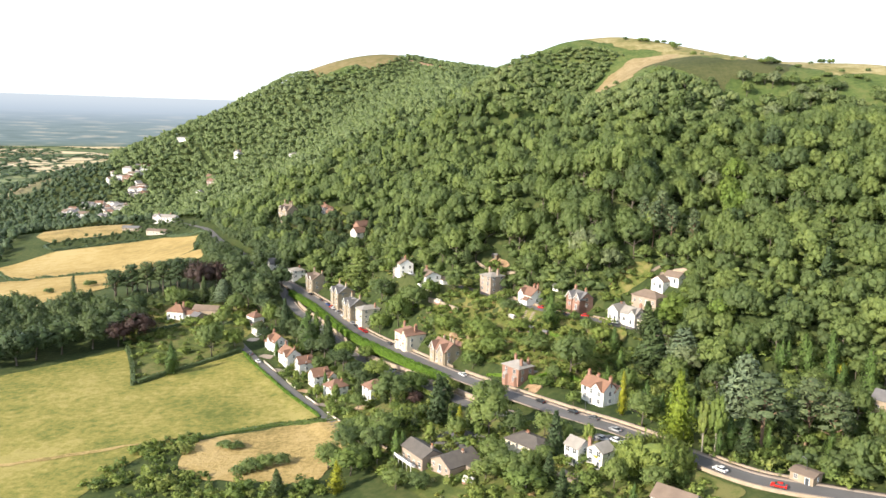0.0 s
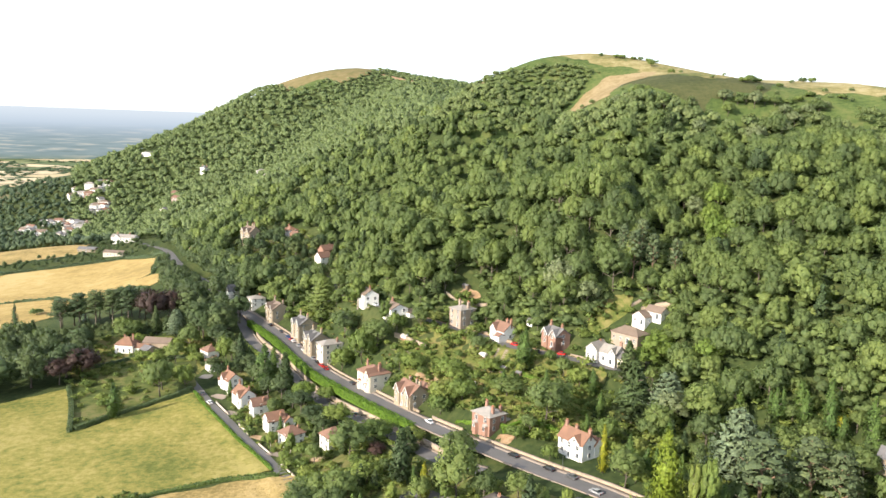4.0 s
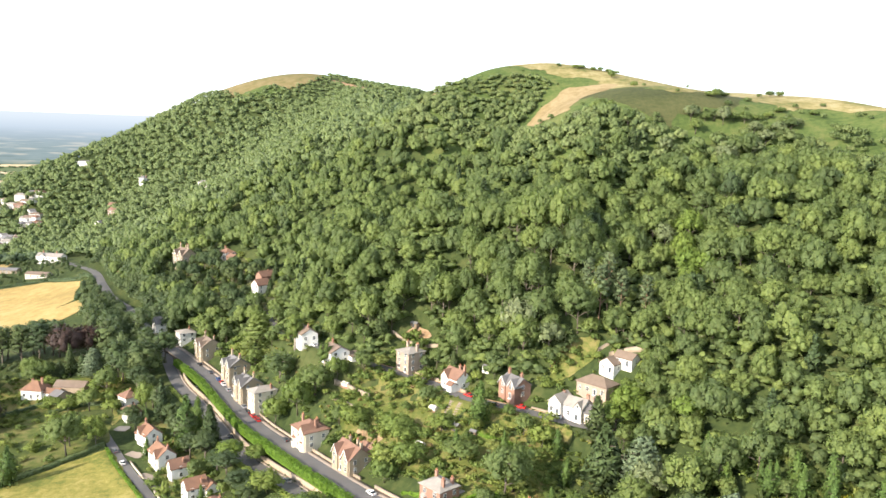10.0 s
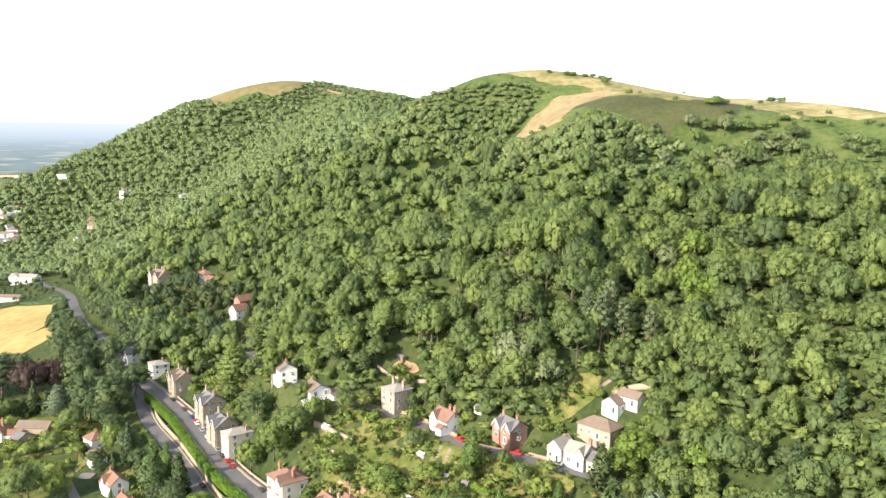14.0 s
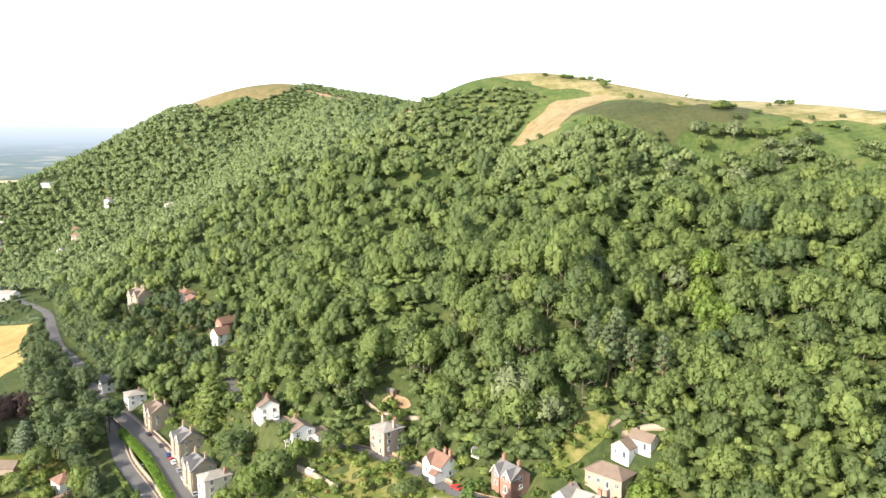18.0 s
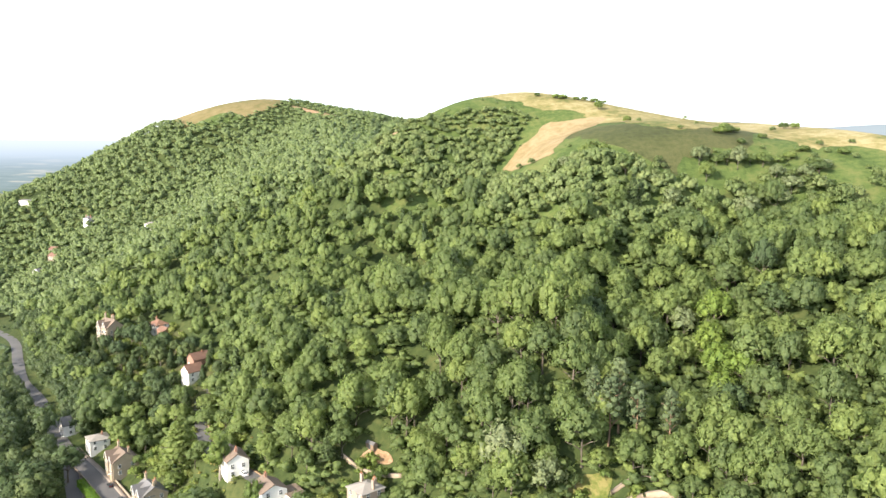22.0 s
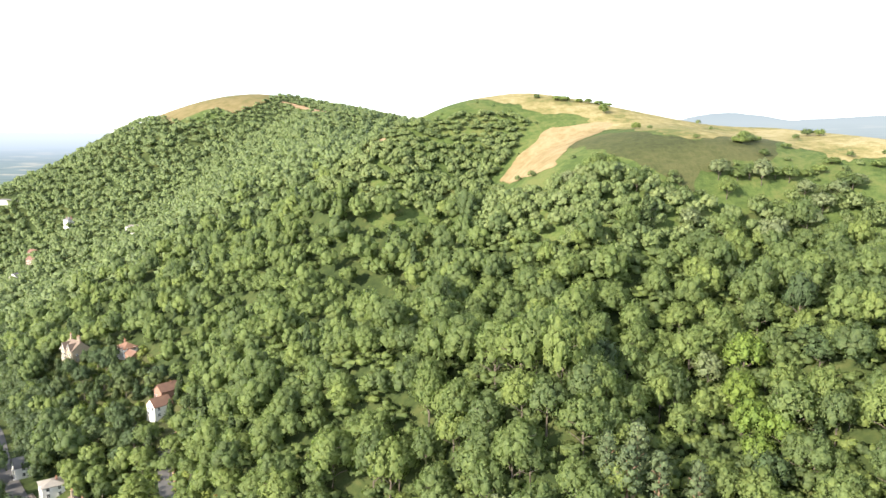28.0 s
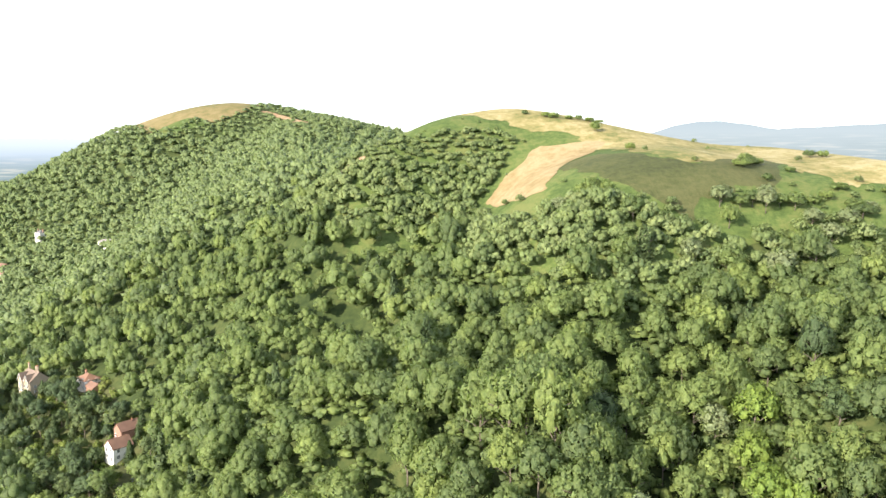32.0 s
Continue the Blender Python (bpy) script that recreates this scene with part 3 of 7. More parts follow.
drape("bracken_slope", [(137, 566), (148, 561), (158, 556), (168, 533), (176, 520), (182, 513), (196, 520), (236, 569), (237, 550), (221, 510), (206, 497), (192, 496), (180, 495), (172, 488), (166, 484), (159, 490), (152, 497), (144, 506), (138, 524)], 1.2, 0.42, FERN, "dark olive bracken slope below the crest", "bracken", 6.0)
STRIP = [(105, 573), (110, 577), (117, 584), (123, 588), (130, 594), (139, 603), (149, 599), (156, 597), (165, 594), (171, 588), (163, 578), (156, 570), (147, 566), (138, 555), (130, 539), (124, 531), (122, 524), (116, 533), (111, 546), (107, 559)]
drape("mown_strip", STRIP, 0.7, 0.56, MOWN, "mown strip of straw-pale grass through bracken", "grass", 2.0)
drape("bare_scar", [(35, 632), (46, 635), (51, 626), (42, 620)], 0.8, 0.5, SOIL, "small bare earth scar in the wood", "earth", 1.5)
FAR_BARE = [(-250, 1376), (-216, 1318), (-190, 1313), (-157, 1325), (-131, 1304), (-112, 1316), (-84, 1336), (-86, 1362), (-62, 1392), (-50, 1560), (-360, 1560), (-330, 1470)]
drape("far_hill_grass", FAR_BARE, 5.0, 0.6, FELL, "parched bare grass on the far summit", "grass", 8.0)
drape("far_fern", [(-212, 1317), (-190, 1330), (-160, 1336), (-142, 1318), (-131, 1300), (-190, 1300)], 4.0, 1.2, HILL_GREEN, "green fern below the far summit", "bracken", 6.0)
SCAR = [(-74, 1335), (-60, 1331), (-32, 1288), (-4, 1206), (2, 1184), (-4, 1168), (-34, 1260), (-60, 1315)]
drape("summit_scar", SCAR, 3.0, 1.2, SOIL, "pale worn track near the far summit", "track", 2.0)
drape("steep_garden", [(-8, 379), (6, 392), (20, 384), (33, 370), (45, 350), (58, 342), (72, 332), (80, 322), (70, 305), (62, 285), (45, 285), (30, 305), (15, 330), (0, 352)], 1.5, 0.2, VERGE, "steep terraced gardens of rough grass", "garden", 2.0)
drape("bare_plot", [(4, 357), (10, 356), (15, 346), (10, 341), (4, 347)], 0.8, 0.4, SOIL, "bare pinkish earth behind a house", "earth", 1.0)
drape("bare_plot", [(22, 408), (29, 406), (36, 403), (34, 408), (28, 411)], 0.8, 0.5, SOIL, "bare orange earth of a hillside terrace", "earth", 1.0)
drape("clearing", [(78, 347), (96, 352), (99, 359), (90, 361), (79, 357)], 0.7, 0.3, VERGE, "dry mown clearing above white cottages", "lawn", 1.5)
drape("roadside_garden", [(-42, 283), (-20, 245), (0, 215), (60, 190), (85, 195), (70, 215), (50, 240), (30, 262), (14, 272), (0, 292), (-15, 312), (-30, 330), (-45, 345), (-60, 375), (-75, 400), (-90, 425), (-100, 425), (-85, 385), (-55, 335)], 1.5, 0.2, LAWN, "lawns and rough grass between houses", "lawn", 2.0)
drape("hillside_garden", [(-145, 650), (-112, 650), (-84, 618), (-72, 590), (-52, 560), (-45, 552), (-45, 525), (-55, 505), (-75, 510), (-95, 550), (-125, 590), (-150, 620)], 1.5, 0.25, FERN, "rough terraced gardens about hillside houses", "garden", 3.0)
drape("farm_garden", [(-178, 428), (-150, 448), (-118, 445), (-112, 425), (-106, 440), (-112, 466), (-150, 484), (-185, 486), (-192, 450)], 1.5, 0.22, VERGE, "rough grass about the farmhouse", "lawn", 3.0)
drape("forecourt", [(-3, 258), (1, 267), (10, 264), (17, 254), (12, 246), (3, 250)], 0.8, 0.5, ASPHALT, "grey tarmac forecourt beside a house", "drive", 0.3)
for x_, y_, long_, turn_, word, mat_ in ((-92, 392, 9, -35, "pale concrete", PAVING), (-81, 372, 8, -30, "pale concrete", PAVING), (-73, 362, 8, -30, "grey tarmac", ASPHALT), (-63, 345, 8, -30, "tan gravel", SOIL), (-52, 325, 8, -30, "pale concrete", PAVING), (-33, 309, 7, -30, "tan gravel", SOIL), (55, 236, 15, -35, "grey tarmac", ASPHALT), (36, 290, 7, -40, "tan gravel", SOIL), (-106, 420, 8, -30, "grey tarmac", ASPHALT)):
    c_, n_ = math.cos(radians(turn_)), math.sin(radians(turn_))
    drape("driveway", [(x_ - c_ * a_ - n_ * b_, y_ - n_ * a_ + c_ * b_) for a_, b_ in ((long_ / 2, -2), (-long_ / 2, -2), (-long_ / 2, 2), (long_ / 2, 2))], 0.7, 0.42, mat_, f"{word} drive beside a house", "drive", 0.4)
MAIN_Z, LOW_Z, LANE_Z, HIGH_Z = [lv for _, _, lv in ROADS]
ribbon("main_road", MAIN_ROAD, -3.4, 3.4, 0.16, ASPHALT, "grey asphalt main road along the hill foot", "road", MAIN_Z)
near_way = int((MAIN_ROAD[:, 1] < 515).sum())
ribbon("footway", MAIN_ROAD[:near_way], -5.6, -3.4, 0.28, PAVING, "raised pinkish footway beside the main road", "pavement", MAIN_Z[:near_way], 0.4)
ribbon("kerb", MAIN_ROAD[:near_way], 3.4, 3.9, 0.28, PAVING, "pale stone kerb of the main road", "kerb", MAIN_Z[:near_way], 0.4)
ribbon("lower_road", LOW_ROAD, -3.0, 3.0, 0.16, ASPHALT, "grey asphalt lower road below a hedge", "road", LOW_Z)
ribbon("lower_footway", LOW_ROAD, -4.2, -3.0, 0.28, PAVING, "raised tan footway under a retaining wall", "pavement", LOW_Z, 0.4)
ribbon("lane", LANE, -1.9, 1.9, 0.2, ASPHALT, "narrow grey lane beside the meadow", "road", LANE_Z)
ribbon("upper_road", HIGH_ROAD, -2.8, 2.8, 0.2, ASPHALT, "grey hillside road under the woods", "road", HIGH_Z)
ribbon("upper_verge", HIGH_ROAD, -4.0, -2.8, 0.22, SOIL, "earthy verge of the hillside road", "verge", HIGH_Z, 0.4)

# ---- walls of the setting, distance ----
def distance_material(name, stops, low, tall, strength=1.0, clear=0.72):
    """Glowing far land with haze painted in by height, and thin level streaks of fields and woods."""
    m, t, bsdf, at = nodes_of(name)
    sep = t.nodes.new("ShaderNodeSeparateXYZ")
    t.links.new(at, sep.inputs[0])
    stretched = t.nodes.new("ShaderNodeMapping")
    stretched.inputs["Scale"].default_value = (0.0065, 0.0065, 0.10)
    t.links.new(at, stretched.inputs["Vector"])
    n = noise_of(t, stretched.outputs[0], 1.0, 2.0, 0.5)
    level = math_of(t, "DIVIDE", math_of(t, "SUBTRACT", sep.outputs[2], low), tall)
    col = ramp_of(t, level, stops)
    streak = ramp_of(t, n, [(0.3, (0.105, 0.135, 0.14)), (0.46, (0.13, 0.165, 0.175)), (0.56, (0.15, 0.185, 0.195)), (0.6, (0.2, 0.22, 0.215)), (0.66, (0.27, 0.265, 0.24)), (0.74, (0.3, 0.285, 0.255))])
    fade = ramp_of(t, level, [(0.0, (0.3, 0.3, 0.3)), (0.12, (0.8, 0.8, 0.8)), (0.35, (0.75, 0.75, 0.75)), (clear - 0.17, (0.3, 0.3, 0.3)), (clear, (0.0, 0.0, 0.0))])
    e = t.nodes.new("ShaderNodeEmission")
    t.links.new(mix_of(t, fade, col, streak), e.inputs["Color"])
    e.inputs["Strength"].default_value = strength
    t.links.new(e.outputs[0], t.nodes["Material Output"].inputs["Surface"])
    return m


def rim(name, radius, angles, tops, material, label):
    k = np.radians(angles)
    x, y, n1 = radius * np.sin(k), radius * np.cos(k), len(angles)
    v = np.vstack([np.c_[x, y, np.full(n1, -90.0)], np.c_[x, y, tops]])
    i = np.arange(n1 - 1)
    tagged(new(name, big_mesh(name, v, [np.stack([i, i + 1, i + n1 + 1, i + n1], 1)], material)), label, "distance", kind="structure")


def backdrop():
    """The hazy rim of the plain, and the blue hills beyond the crest."""
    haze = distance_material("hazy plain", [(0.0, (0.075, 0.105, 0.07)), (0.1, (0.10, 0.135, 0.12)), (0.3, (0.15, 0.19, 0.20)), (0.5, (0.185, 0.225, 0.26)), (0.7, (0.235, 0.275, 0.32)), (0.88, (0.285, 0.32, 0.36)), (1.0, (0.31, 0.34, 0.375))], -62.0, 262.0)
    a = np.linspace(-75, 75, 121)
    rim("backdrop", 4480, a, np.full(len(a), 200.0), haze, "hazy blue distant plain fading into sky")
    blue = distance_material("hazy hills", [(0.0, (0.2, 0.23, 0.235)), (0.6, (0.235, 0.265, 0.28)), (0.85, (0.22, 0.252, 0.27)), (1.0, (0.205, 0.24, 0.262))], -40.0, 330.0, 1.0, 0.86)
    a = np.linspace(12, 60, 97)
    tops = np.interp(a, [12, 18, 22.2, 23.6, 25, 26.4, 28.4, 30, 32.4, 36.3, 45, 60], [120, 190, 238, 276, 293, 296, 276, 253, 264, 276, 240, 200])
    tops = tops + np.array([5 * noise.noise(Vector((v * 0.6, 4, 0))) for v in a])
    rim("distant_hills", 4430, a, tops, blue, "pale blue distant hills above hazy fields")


backdrop()

# ---- trees ----
rng = np.random.default_rng(7)


def ball(n_round, n_up):
    """A coarse closed ball as verts, quads and tris."""
    v = [(0, 0, -1)]
    for j in range(1, n_up):
        a = math.pi * j / n_up - math.pi / 2
        v += [(math.cos(a) * math.cos(k * math.tau / n_round), math.cos(a) * math.sin(k * math.tau / n_round), math.sin(a)) for k in range(n_round)]
    v.append((0, 0, 1))
    q, t, last = [], [], len(v) - 1
    for k in range(n_round):
        m = (k + 1) % n_round
        t += [(0, 1 + m, 1 + k), (last, last - n_round + k, last - n_round + m)]
        for j in range(n_up - 2):
            a = 1 + j * n_round
            q.append((a + k, a + m, a + n_round + m, a + n_round + k))
    return np.array(v, float), np.array(q), np.array(t)


def sprays(lobes, per, size, droop=0.0, long=1.0, upper=-0.75):
    """Leaf sprays as pointed leaves scattered over lobes (x, y, z, rx, rz)."""
    out, soft = [], []
    top = max(l[2] + l[4] for l in lobes)
    for x, y, z, rx, rz in lobes:
        d = rng.normal(size=(per * 2, 3))
        d /= np.linalg.norm(d, axis=1)[:, None]
        d = d[d[:, 2] > upper][:per]
        p = np.array([x, y, z]) + d * [rx, rx, rz] * rng.uniform(0.8, 1.16, (len(d), 1))
        nrm = d + rng.normal(scale=0.6, size=d.shape)
        nrm[:, 2] += 0.15
        nrm /= np.linalg.norm(nrm, axis=1)[:, None]
        a = np.cross(nrm, rng.normal(size=d.shape))
        if droop:
            a = a * (1 - droop) + droop * (np.array([0, 0, -1.0]) - nrm * (nrm @ np.array([0, 0, -1.0]))[:, None])
        a /= np.linalg.norm(a, axis=1)[:, None] + 1e-9
        b = np.cross(nrm, a)
        s = size * rng.uniform(0.55, 1.25, (len(d), 1))
        u, w = a * s * long, b * s
        j = lambda: rng.uniform(0.6, 1.2, (len(d), 1))
        out.append(np.stack([p - u * 0.5 * j() + w * j(), p - u * j() - w * 0.8 * j(), p + u * 1.2 * j() + nrm * s * 0.2], 1))
        whole = p - np.array([0, 0, top * 0.45])
        whole /= np.linalg.norm(whole, axis=1)[:, None] + 1e-9
        way = 0.36 * d + 0.72 * whole + 0.42 * nrm
        soft.append(np.repeat(way / np.linalg.norm(way, axis=1)[:, None], 3, 0))
    v = np.concatenate(out)
    return v.reshape(-1, 3), np.arange(len(v) * 3).reshape(-1, 3), np.concatenate(soft)


def solids(lobes, fill, shape):
    """A lumpy solid in each lobe, shaded partly as one crown."""
    bv, bq, bt = ball(*shape)
    vs, qs, ts, ns, n = [], [], [], [], 0
    top = max(l[2] + l[4] for l in lobes)
    for x, y, z, rx, rz in lobes:
        p = np.array([x, y, z]) + bv * fill * rng.uniform(0.8, 1.1, (len(bv), 1)) * [rx, rx, rz]
        whole = p - np.array([0, 0, top * 0.5])
        whole /= np.linalg.norm(whole, axis=1)[:, None] + 1e-9
        way = 0.5 * bv + 0.7 * whole
        vs.append(p)
        ns.append(way / (np.linalg.norm(way, axis=1)[:, None] + 1e-9))
        qs.append(bq + n)
        ts.append(bt + n)
        n += len(bv)
    return np.vstack(vs), np.vstack(qs), np.vstack(ts), np.vstack(ns)


def crown(lobes, per, size, core=0.62, core_shape=(6, 4), **how):
    """Leaf sprays over the solid hearts of all lobes."""
    v, q, soft = sprays(lobes, per, size, **how)
    cv, cq, ct, cn = solids(lobes, core, core_shape)
    return np.vstack([v, cv]), cq + len(v), np.vstack([q, ct + len(v)]), np.vstack([soft, cn])


def lobes_for(kind, r=5.0, h=12.0, n=14):
    """Where the boughs carry their leaves, for a tree of radius r and height h."""
    u = rng.uniform
    if kind in ("broad", "round", "dome"):
        low = {"broad": 0.1, "round": 0.05, "dome": 0.0}[kind]
        c, sz = h * (1 + low) / 2, h * (1 - low) / 2
        out = [(0, 0, c, r * 0.62, sz * 0.72)]
        for k in range(n):
            a, e = k * 2.4 + u(-0.4, 0.4), math.asin(min(0.97, -0.62 + 1.57 * (k + 0.5) / n))
            f = u(0.55, 0.72)
            out.append((r * f * math.cos(e) * math.cos(a), r * f * math.cos(e) * math.sin(a), c + sz * f * math.sin(e), r * u(0.30, 0.44), sz * u(0.26, 0.4)))
        return out
    if kind == "bough":
        c, sz = h * 0.6, h * 0.37
        out = [(0, 0, c, r * 0.68, sz * 0.72)]
        for k in range(n):
            a, e = k * 2.4 + u(-0.5, 0.5), math.asin(min(0.97, -0.4 + 1.38 * (k + 0.5) / n))
            f, g = u(0.56, 0.8), u(0.25, 0.4)
            out.append((r * f * math.cos(e) * math.cos(a), r * f * math.cos(e) * math.sin(a), c + sz * f * math.sin(e), r * g, r * g * u(0.8, 1.1)))
        return out
    if kind == "column":
        return [(r * u(-0.12, 0.12), r * u(-0.12, 0.12), h * z, r * (0.55 + 0.45 * math.sin(math.pi * min(1, z * 1.25 + 0.15))) * u(0.85, 1.0) * (1.0 if z < 0.75 else (1.08 - z) * 2.6), h * 0.13) for z in np.linspace(0.1, 0.93, n)]
    if kind == "fir":
        out = [(0, 0, h * 0.5, r * 0.3, h * 0.46)]
        for k in range(n):
            z = 0.1 + 0.85 * k / n
            a, rad = k * 2.4, r * (1 - z) ** 0.85
            out.append((rad * 0.55 * math.cos(a), rad * 0.55 * math.sin(a), h * z, max(rad * 0.5, 0.35), h * 0.055))
        return out
    if kind == "weep":
        out = [(0, 0, h * 0.66, r * 0.6, h * 0.3)]
        for k in range(n):
            a, rad, fall = k * 2.4 + u(-0.3, 0.3), r * (0.35 + 0.6 * math.sqrt((k + 0.5) / n)), u(0.25, 0.36)
            out.append((rad * math.cos(a), rad * math.sin(a), h * (0.86 - 0.42 * (rad / r) ** 2 - 0.1 * u(0, 1)), r * u(0.13, 0.2), h * fall))
        return out
    if kind == "pine":
        out = []
        for k in range(n):
            z = 0.45 + 0.52 * k / n
            a, rad = k * 2.4 + u(-0.3, 0.3), r * u(0.35, 0.7) * (1.25 - z)
            out.append((rad * 1.3 * math.cos(a), rad * 1.3 * math.sin(a), h * z, r * u(0.3, 0.45), h * u(0.035, 0.06)))
        return out
    if kind == "cedar":
        out = [(0, 0, h * 0.55, r * 0.25, h * 0.4)]
        for k in range(n):
            z = 0.18 + 0.78 * k / n
            a, rad = k * 2.4, r * (1.05 - z) ** 0.7
            out.append((rad * 0.62 * math.cos(a), rad * 0.62 * math.sin(a), h * z, max(rad * 0.45, 0.5), h * 0.035))
        return out
    return [(r * 0.5 * math.cos(k * 2.4) * (k % 3 > 0), r * 0.5 * math.sin(k * 2.4) * (k % 3 > 0), h * u(0.4, 0.6), r * u(0.4, 0.55), h * u(0.35, 0.42)) for k in range(n)]


def trunk_mesh(name, h, r, bark, limbs=5, bare=0.75):
    b = Build()
    b.tube([(0, 0, -1.2), (0, 0, 0.0), (0.05 * r, 0, h * 0.3), (-0.04 * r, 0.05 * r, h * bare)], [h * 0.034, h * 0.026, h * 0.018, h * 0.006], 7)
    for k in range(limbs):
        a, z = k * 2.4, h * (0.25 + 0.45 * k / max(1, limbs))
        base = len(b.v)
        b.tube([(0, 0, z), (0.35 * r * math.cos(a), 0.35 * r * math.sin(a), z + h * 0.09), (0.7 * r * math.cos(a), 0.7 * r * math.sin(a), z + h * 0.14)], [h * 0.011, h * 0.008, h * 0.003], 5)
        ring = 14 + k % 7
        b.f.append((ring, base, base + 1))
    return b.mesh(name, bark, True)


KINDS = {
    "broad": ("bough", WOOD_LEAF, BARK, 5.0, 12.0, 18, 46, 0.36, {}),
    "wood_tree": ("bough", WOOD_LEAF, BARK, 5.6, 13.5, 20, 54, 0.38, {}),
    "round": ("bough", SHRUB_LEAF, BARK, 4.0, 7.0, 15, 46, 0.31, {}),
    "big_dark": ("bough", DARK_LEAF, BARK, 7.0, 18.0, 20, 60, 0.46, {}),
    "birch": ("broad", SHRUB_LEAF, BIRCH_BARK, 3.0, 16.0, 16, 40, 0.26, dict(core=0.7)),
    "cypress": ("column", CYPRESS_LEAF, BARK, 3.0, 14.0, 12, 60, 0.28, dict(droop=0.5, long=1.6)),
    "poplar": ("column", DARK_LEAF, BARK, 2.6, 20.0, 14, 52, 0.3, dict(droop=0.4)),
    "big_cypress": ("column", LIME_LEAF, BARK, 5.0, 20.0, 12, 110, 0.36, dict(droop=0.5, long=1.6)),
    "golden_cypress": ("column", GOLD_LEAF, BARK, 2.3, 12.0, 12, 64, 0.24, dict(droop=0.5, long=1.6)),
    "golden_small": ("bough", GOLD_LEAF, BARK, 2.5, 6.0, 11, 26, 0.26, {}),
    "dark_fir": ("fir", DARK_LEAF, BARK, 4.5, 16.0, 52, 22, 0.4, dict(droop=0.35, long=1.6, core=0.62, core_shape=(5, 3))),
    "pine": ("pine", PINE_LEAF, PINE_BARK, 6.5, 21.0, 22, 48, 0.36, dict(core=0.62, core_shape=(6, 4))),
    "dark_pine": ("pine", DARK_LEAF, BARK, 6.5, 21.0, 22, 48, 0.38, dict(core=0.66, core_shape=(6, 4))),
    "tall_tree": ("bough", BELT_LEAF, BARK, 4.6, 18.0, 24, 52, 0.36, dict(upper=-0.7)),
    "blue_cedar": ("cedar", BLUE_LEAF, BARK, 8.0, 18.0, 54, 34, 0.42, dict(droop=0.25, long=1.5, core=0.6, core_shape=(5, 3))),
    "deodar": ("cedar", WOOD_LEAF, BARK, 9.0, 20.0, 54, 34, 0.44, dict(droop=0.3, long=1.5, core=0.66, core_shape=(5, 3))),
    "copper": ("bough", COPPER_LEAF, BARK, 8.0, 16.0, 20, 60, 0.48, {}),
    "willow": ("weep", WILLOW_LEAF, BARK, 8.0, 11.0, 34, 52, 0.26, dict(droop=0.95, long=4.5, upper=-0.95, core=0.75, core_shape=(5, 3))),
    "whitebeam": ("bough", PALE_LEAF, BARK, 4.0, 10.0, 16, 46, 0.33, {}),
    "hawthorn": ("bough", WOOD_LEAF, BARK, 3.4, 4.6, 13, 42, 0.3, dict(upper=-0.8)),
    "lime_tree": ("bough", FRESH_LEAF, BARK, 5.0, 13.0, 19, 50, 0.36, {}),
}
TREE_WORDS = {
    "broad": ("deciduous_tree", "leafy green deciduous tree with a rounded crown"),
    "wood_tree": ("deciduous_tree", "leafy green woodland tree with a full crown"),
    "round": ("garden_tree", "bushy green garden tree with a low round crown"),
    "big_dark": ("deciduous_tree", "tall dark green tree with a dense crown"),
    "birch": ("birch", "slender birch with pale bark and light leaves"),
    "cypress": ("cypress", "narrow dark green columnar cypress"),
    "poplar": ("poplar", "tall narrow dark poplar beside a corn field"),
    "big_cypress": ("cypress", "broad yellow-green cypress with feathery sprays"),
    "golden_cypress": ("golden_cypress", "slim bright golden-yellow cypress"),
    "golden_small": ("golden_shrub", "small bright yellow-green garden conifer"),
    "dark_fir": ("fir", "dark green pointed fir with drooping branches"),
    "pine": ("pine", "tall dark pine with a bare trunk and flat tufts"),
    "dark_pine": ("pine", "dark pine with a bare trunk beside the corn"),
    "tall_tree": ("deciduous_tree", "tall full-leaved green tree beside the lower road"),
    "blue_cedar": ("cedar", "silvery blue-green cedar with layered branches"),
    "deodar": ("cedar", "large green cedar with tiered branches"),
    "copper": ("copper_beech", "dark purple copper beech with a dense crown"),
    "willow": ("willow", "pale green weeping willow with hanging branches"),
    "whitebeam": ("whitebeam", "whitebeam with pale silvery leaves among the woods"),
    "hawthorn": ("hawthorn", "low wind-shaped hawthorn on the grassy ridge"),
    "lime_tree": ("deciduous_tree", "bright light-green deciduous tree above a gully"),
}
PATTERNS = {}


def patterns(kind, count=4):
    if kind not in PATTERNS:
        form, leaf, bark, r, h, n, per, size, how = KINDS[kind]
        made = []
        for _ in range(count):
            v, q, t, soft = crown(lobes_for(form, r, h, n), per, size, **how)
            bare = 0.95 if form in ("fir", "pine", "cedar", "column") else 0.7
            made.append((big_mesh("crown", v, [q, t], leaf, None, soft), trunk_mesh("trunk", h, r, bark, 6, bare)))
        PATTERNS[kind] = made
    return PATTERNS[kind]


def plant(kind, x, y, h, r, group="", sink=0.0):
    """One tree with its trunk and crown, standing on the ground."""
    made = patterns(kind)
    k = int(rng.integers(len(made)))
    r0, h0 = KINDS[kind][3], KINDS[kind][4]
    m = Matrix.LocRotScale((x, y, height1(x, y) - sink), Euler((0, 0, rng.uniform(0, math.tau))), Vector((r / r0, r / r0, h / h0)))
    name, label = TREE_WORDS[kind]
    ob = thing(name, m, label, name.replace("_", " ").replace("deciduous ", "").replace("garden ", ""), group)
    part("trunk", made[k][1], ob)
    part("crown", made[k][0], ob)
    return ob

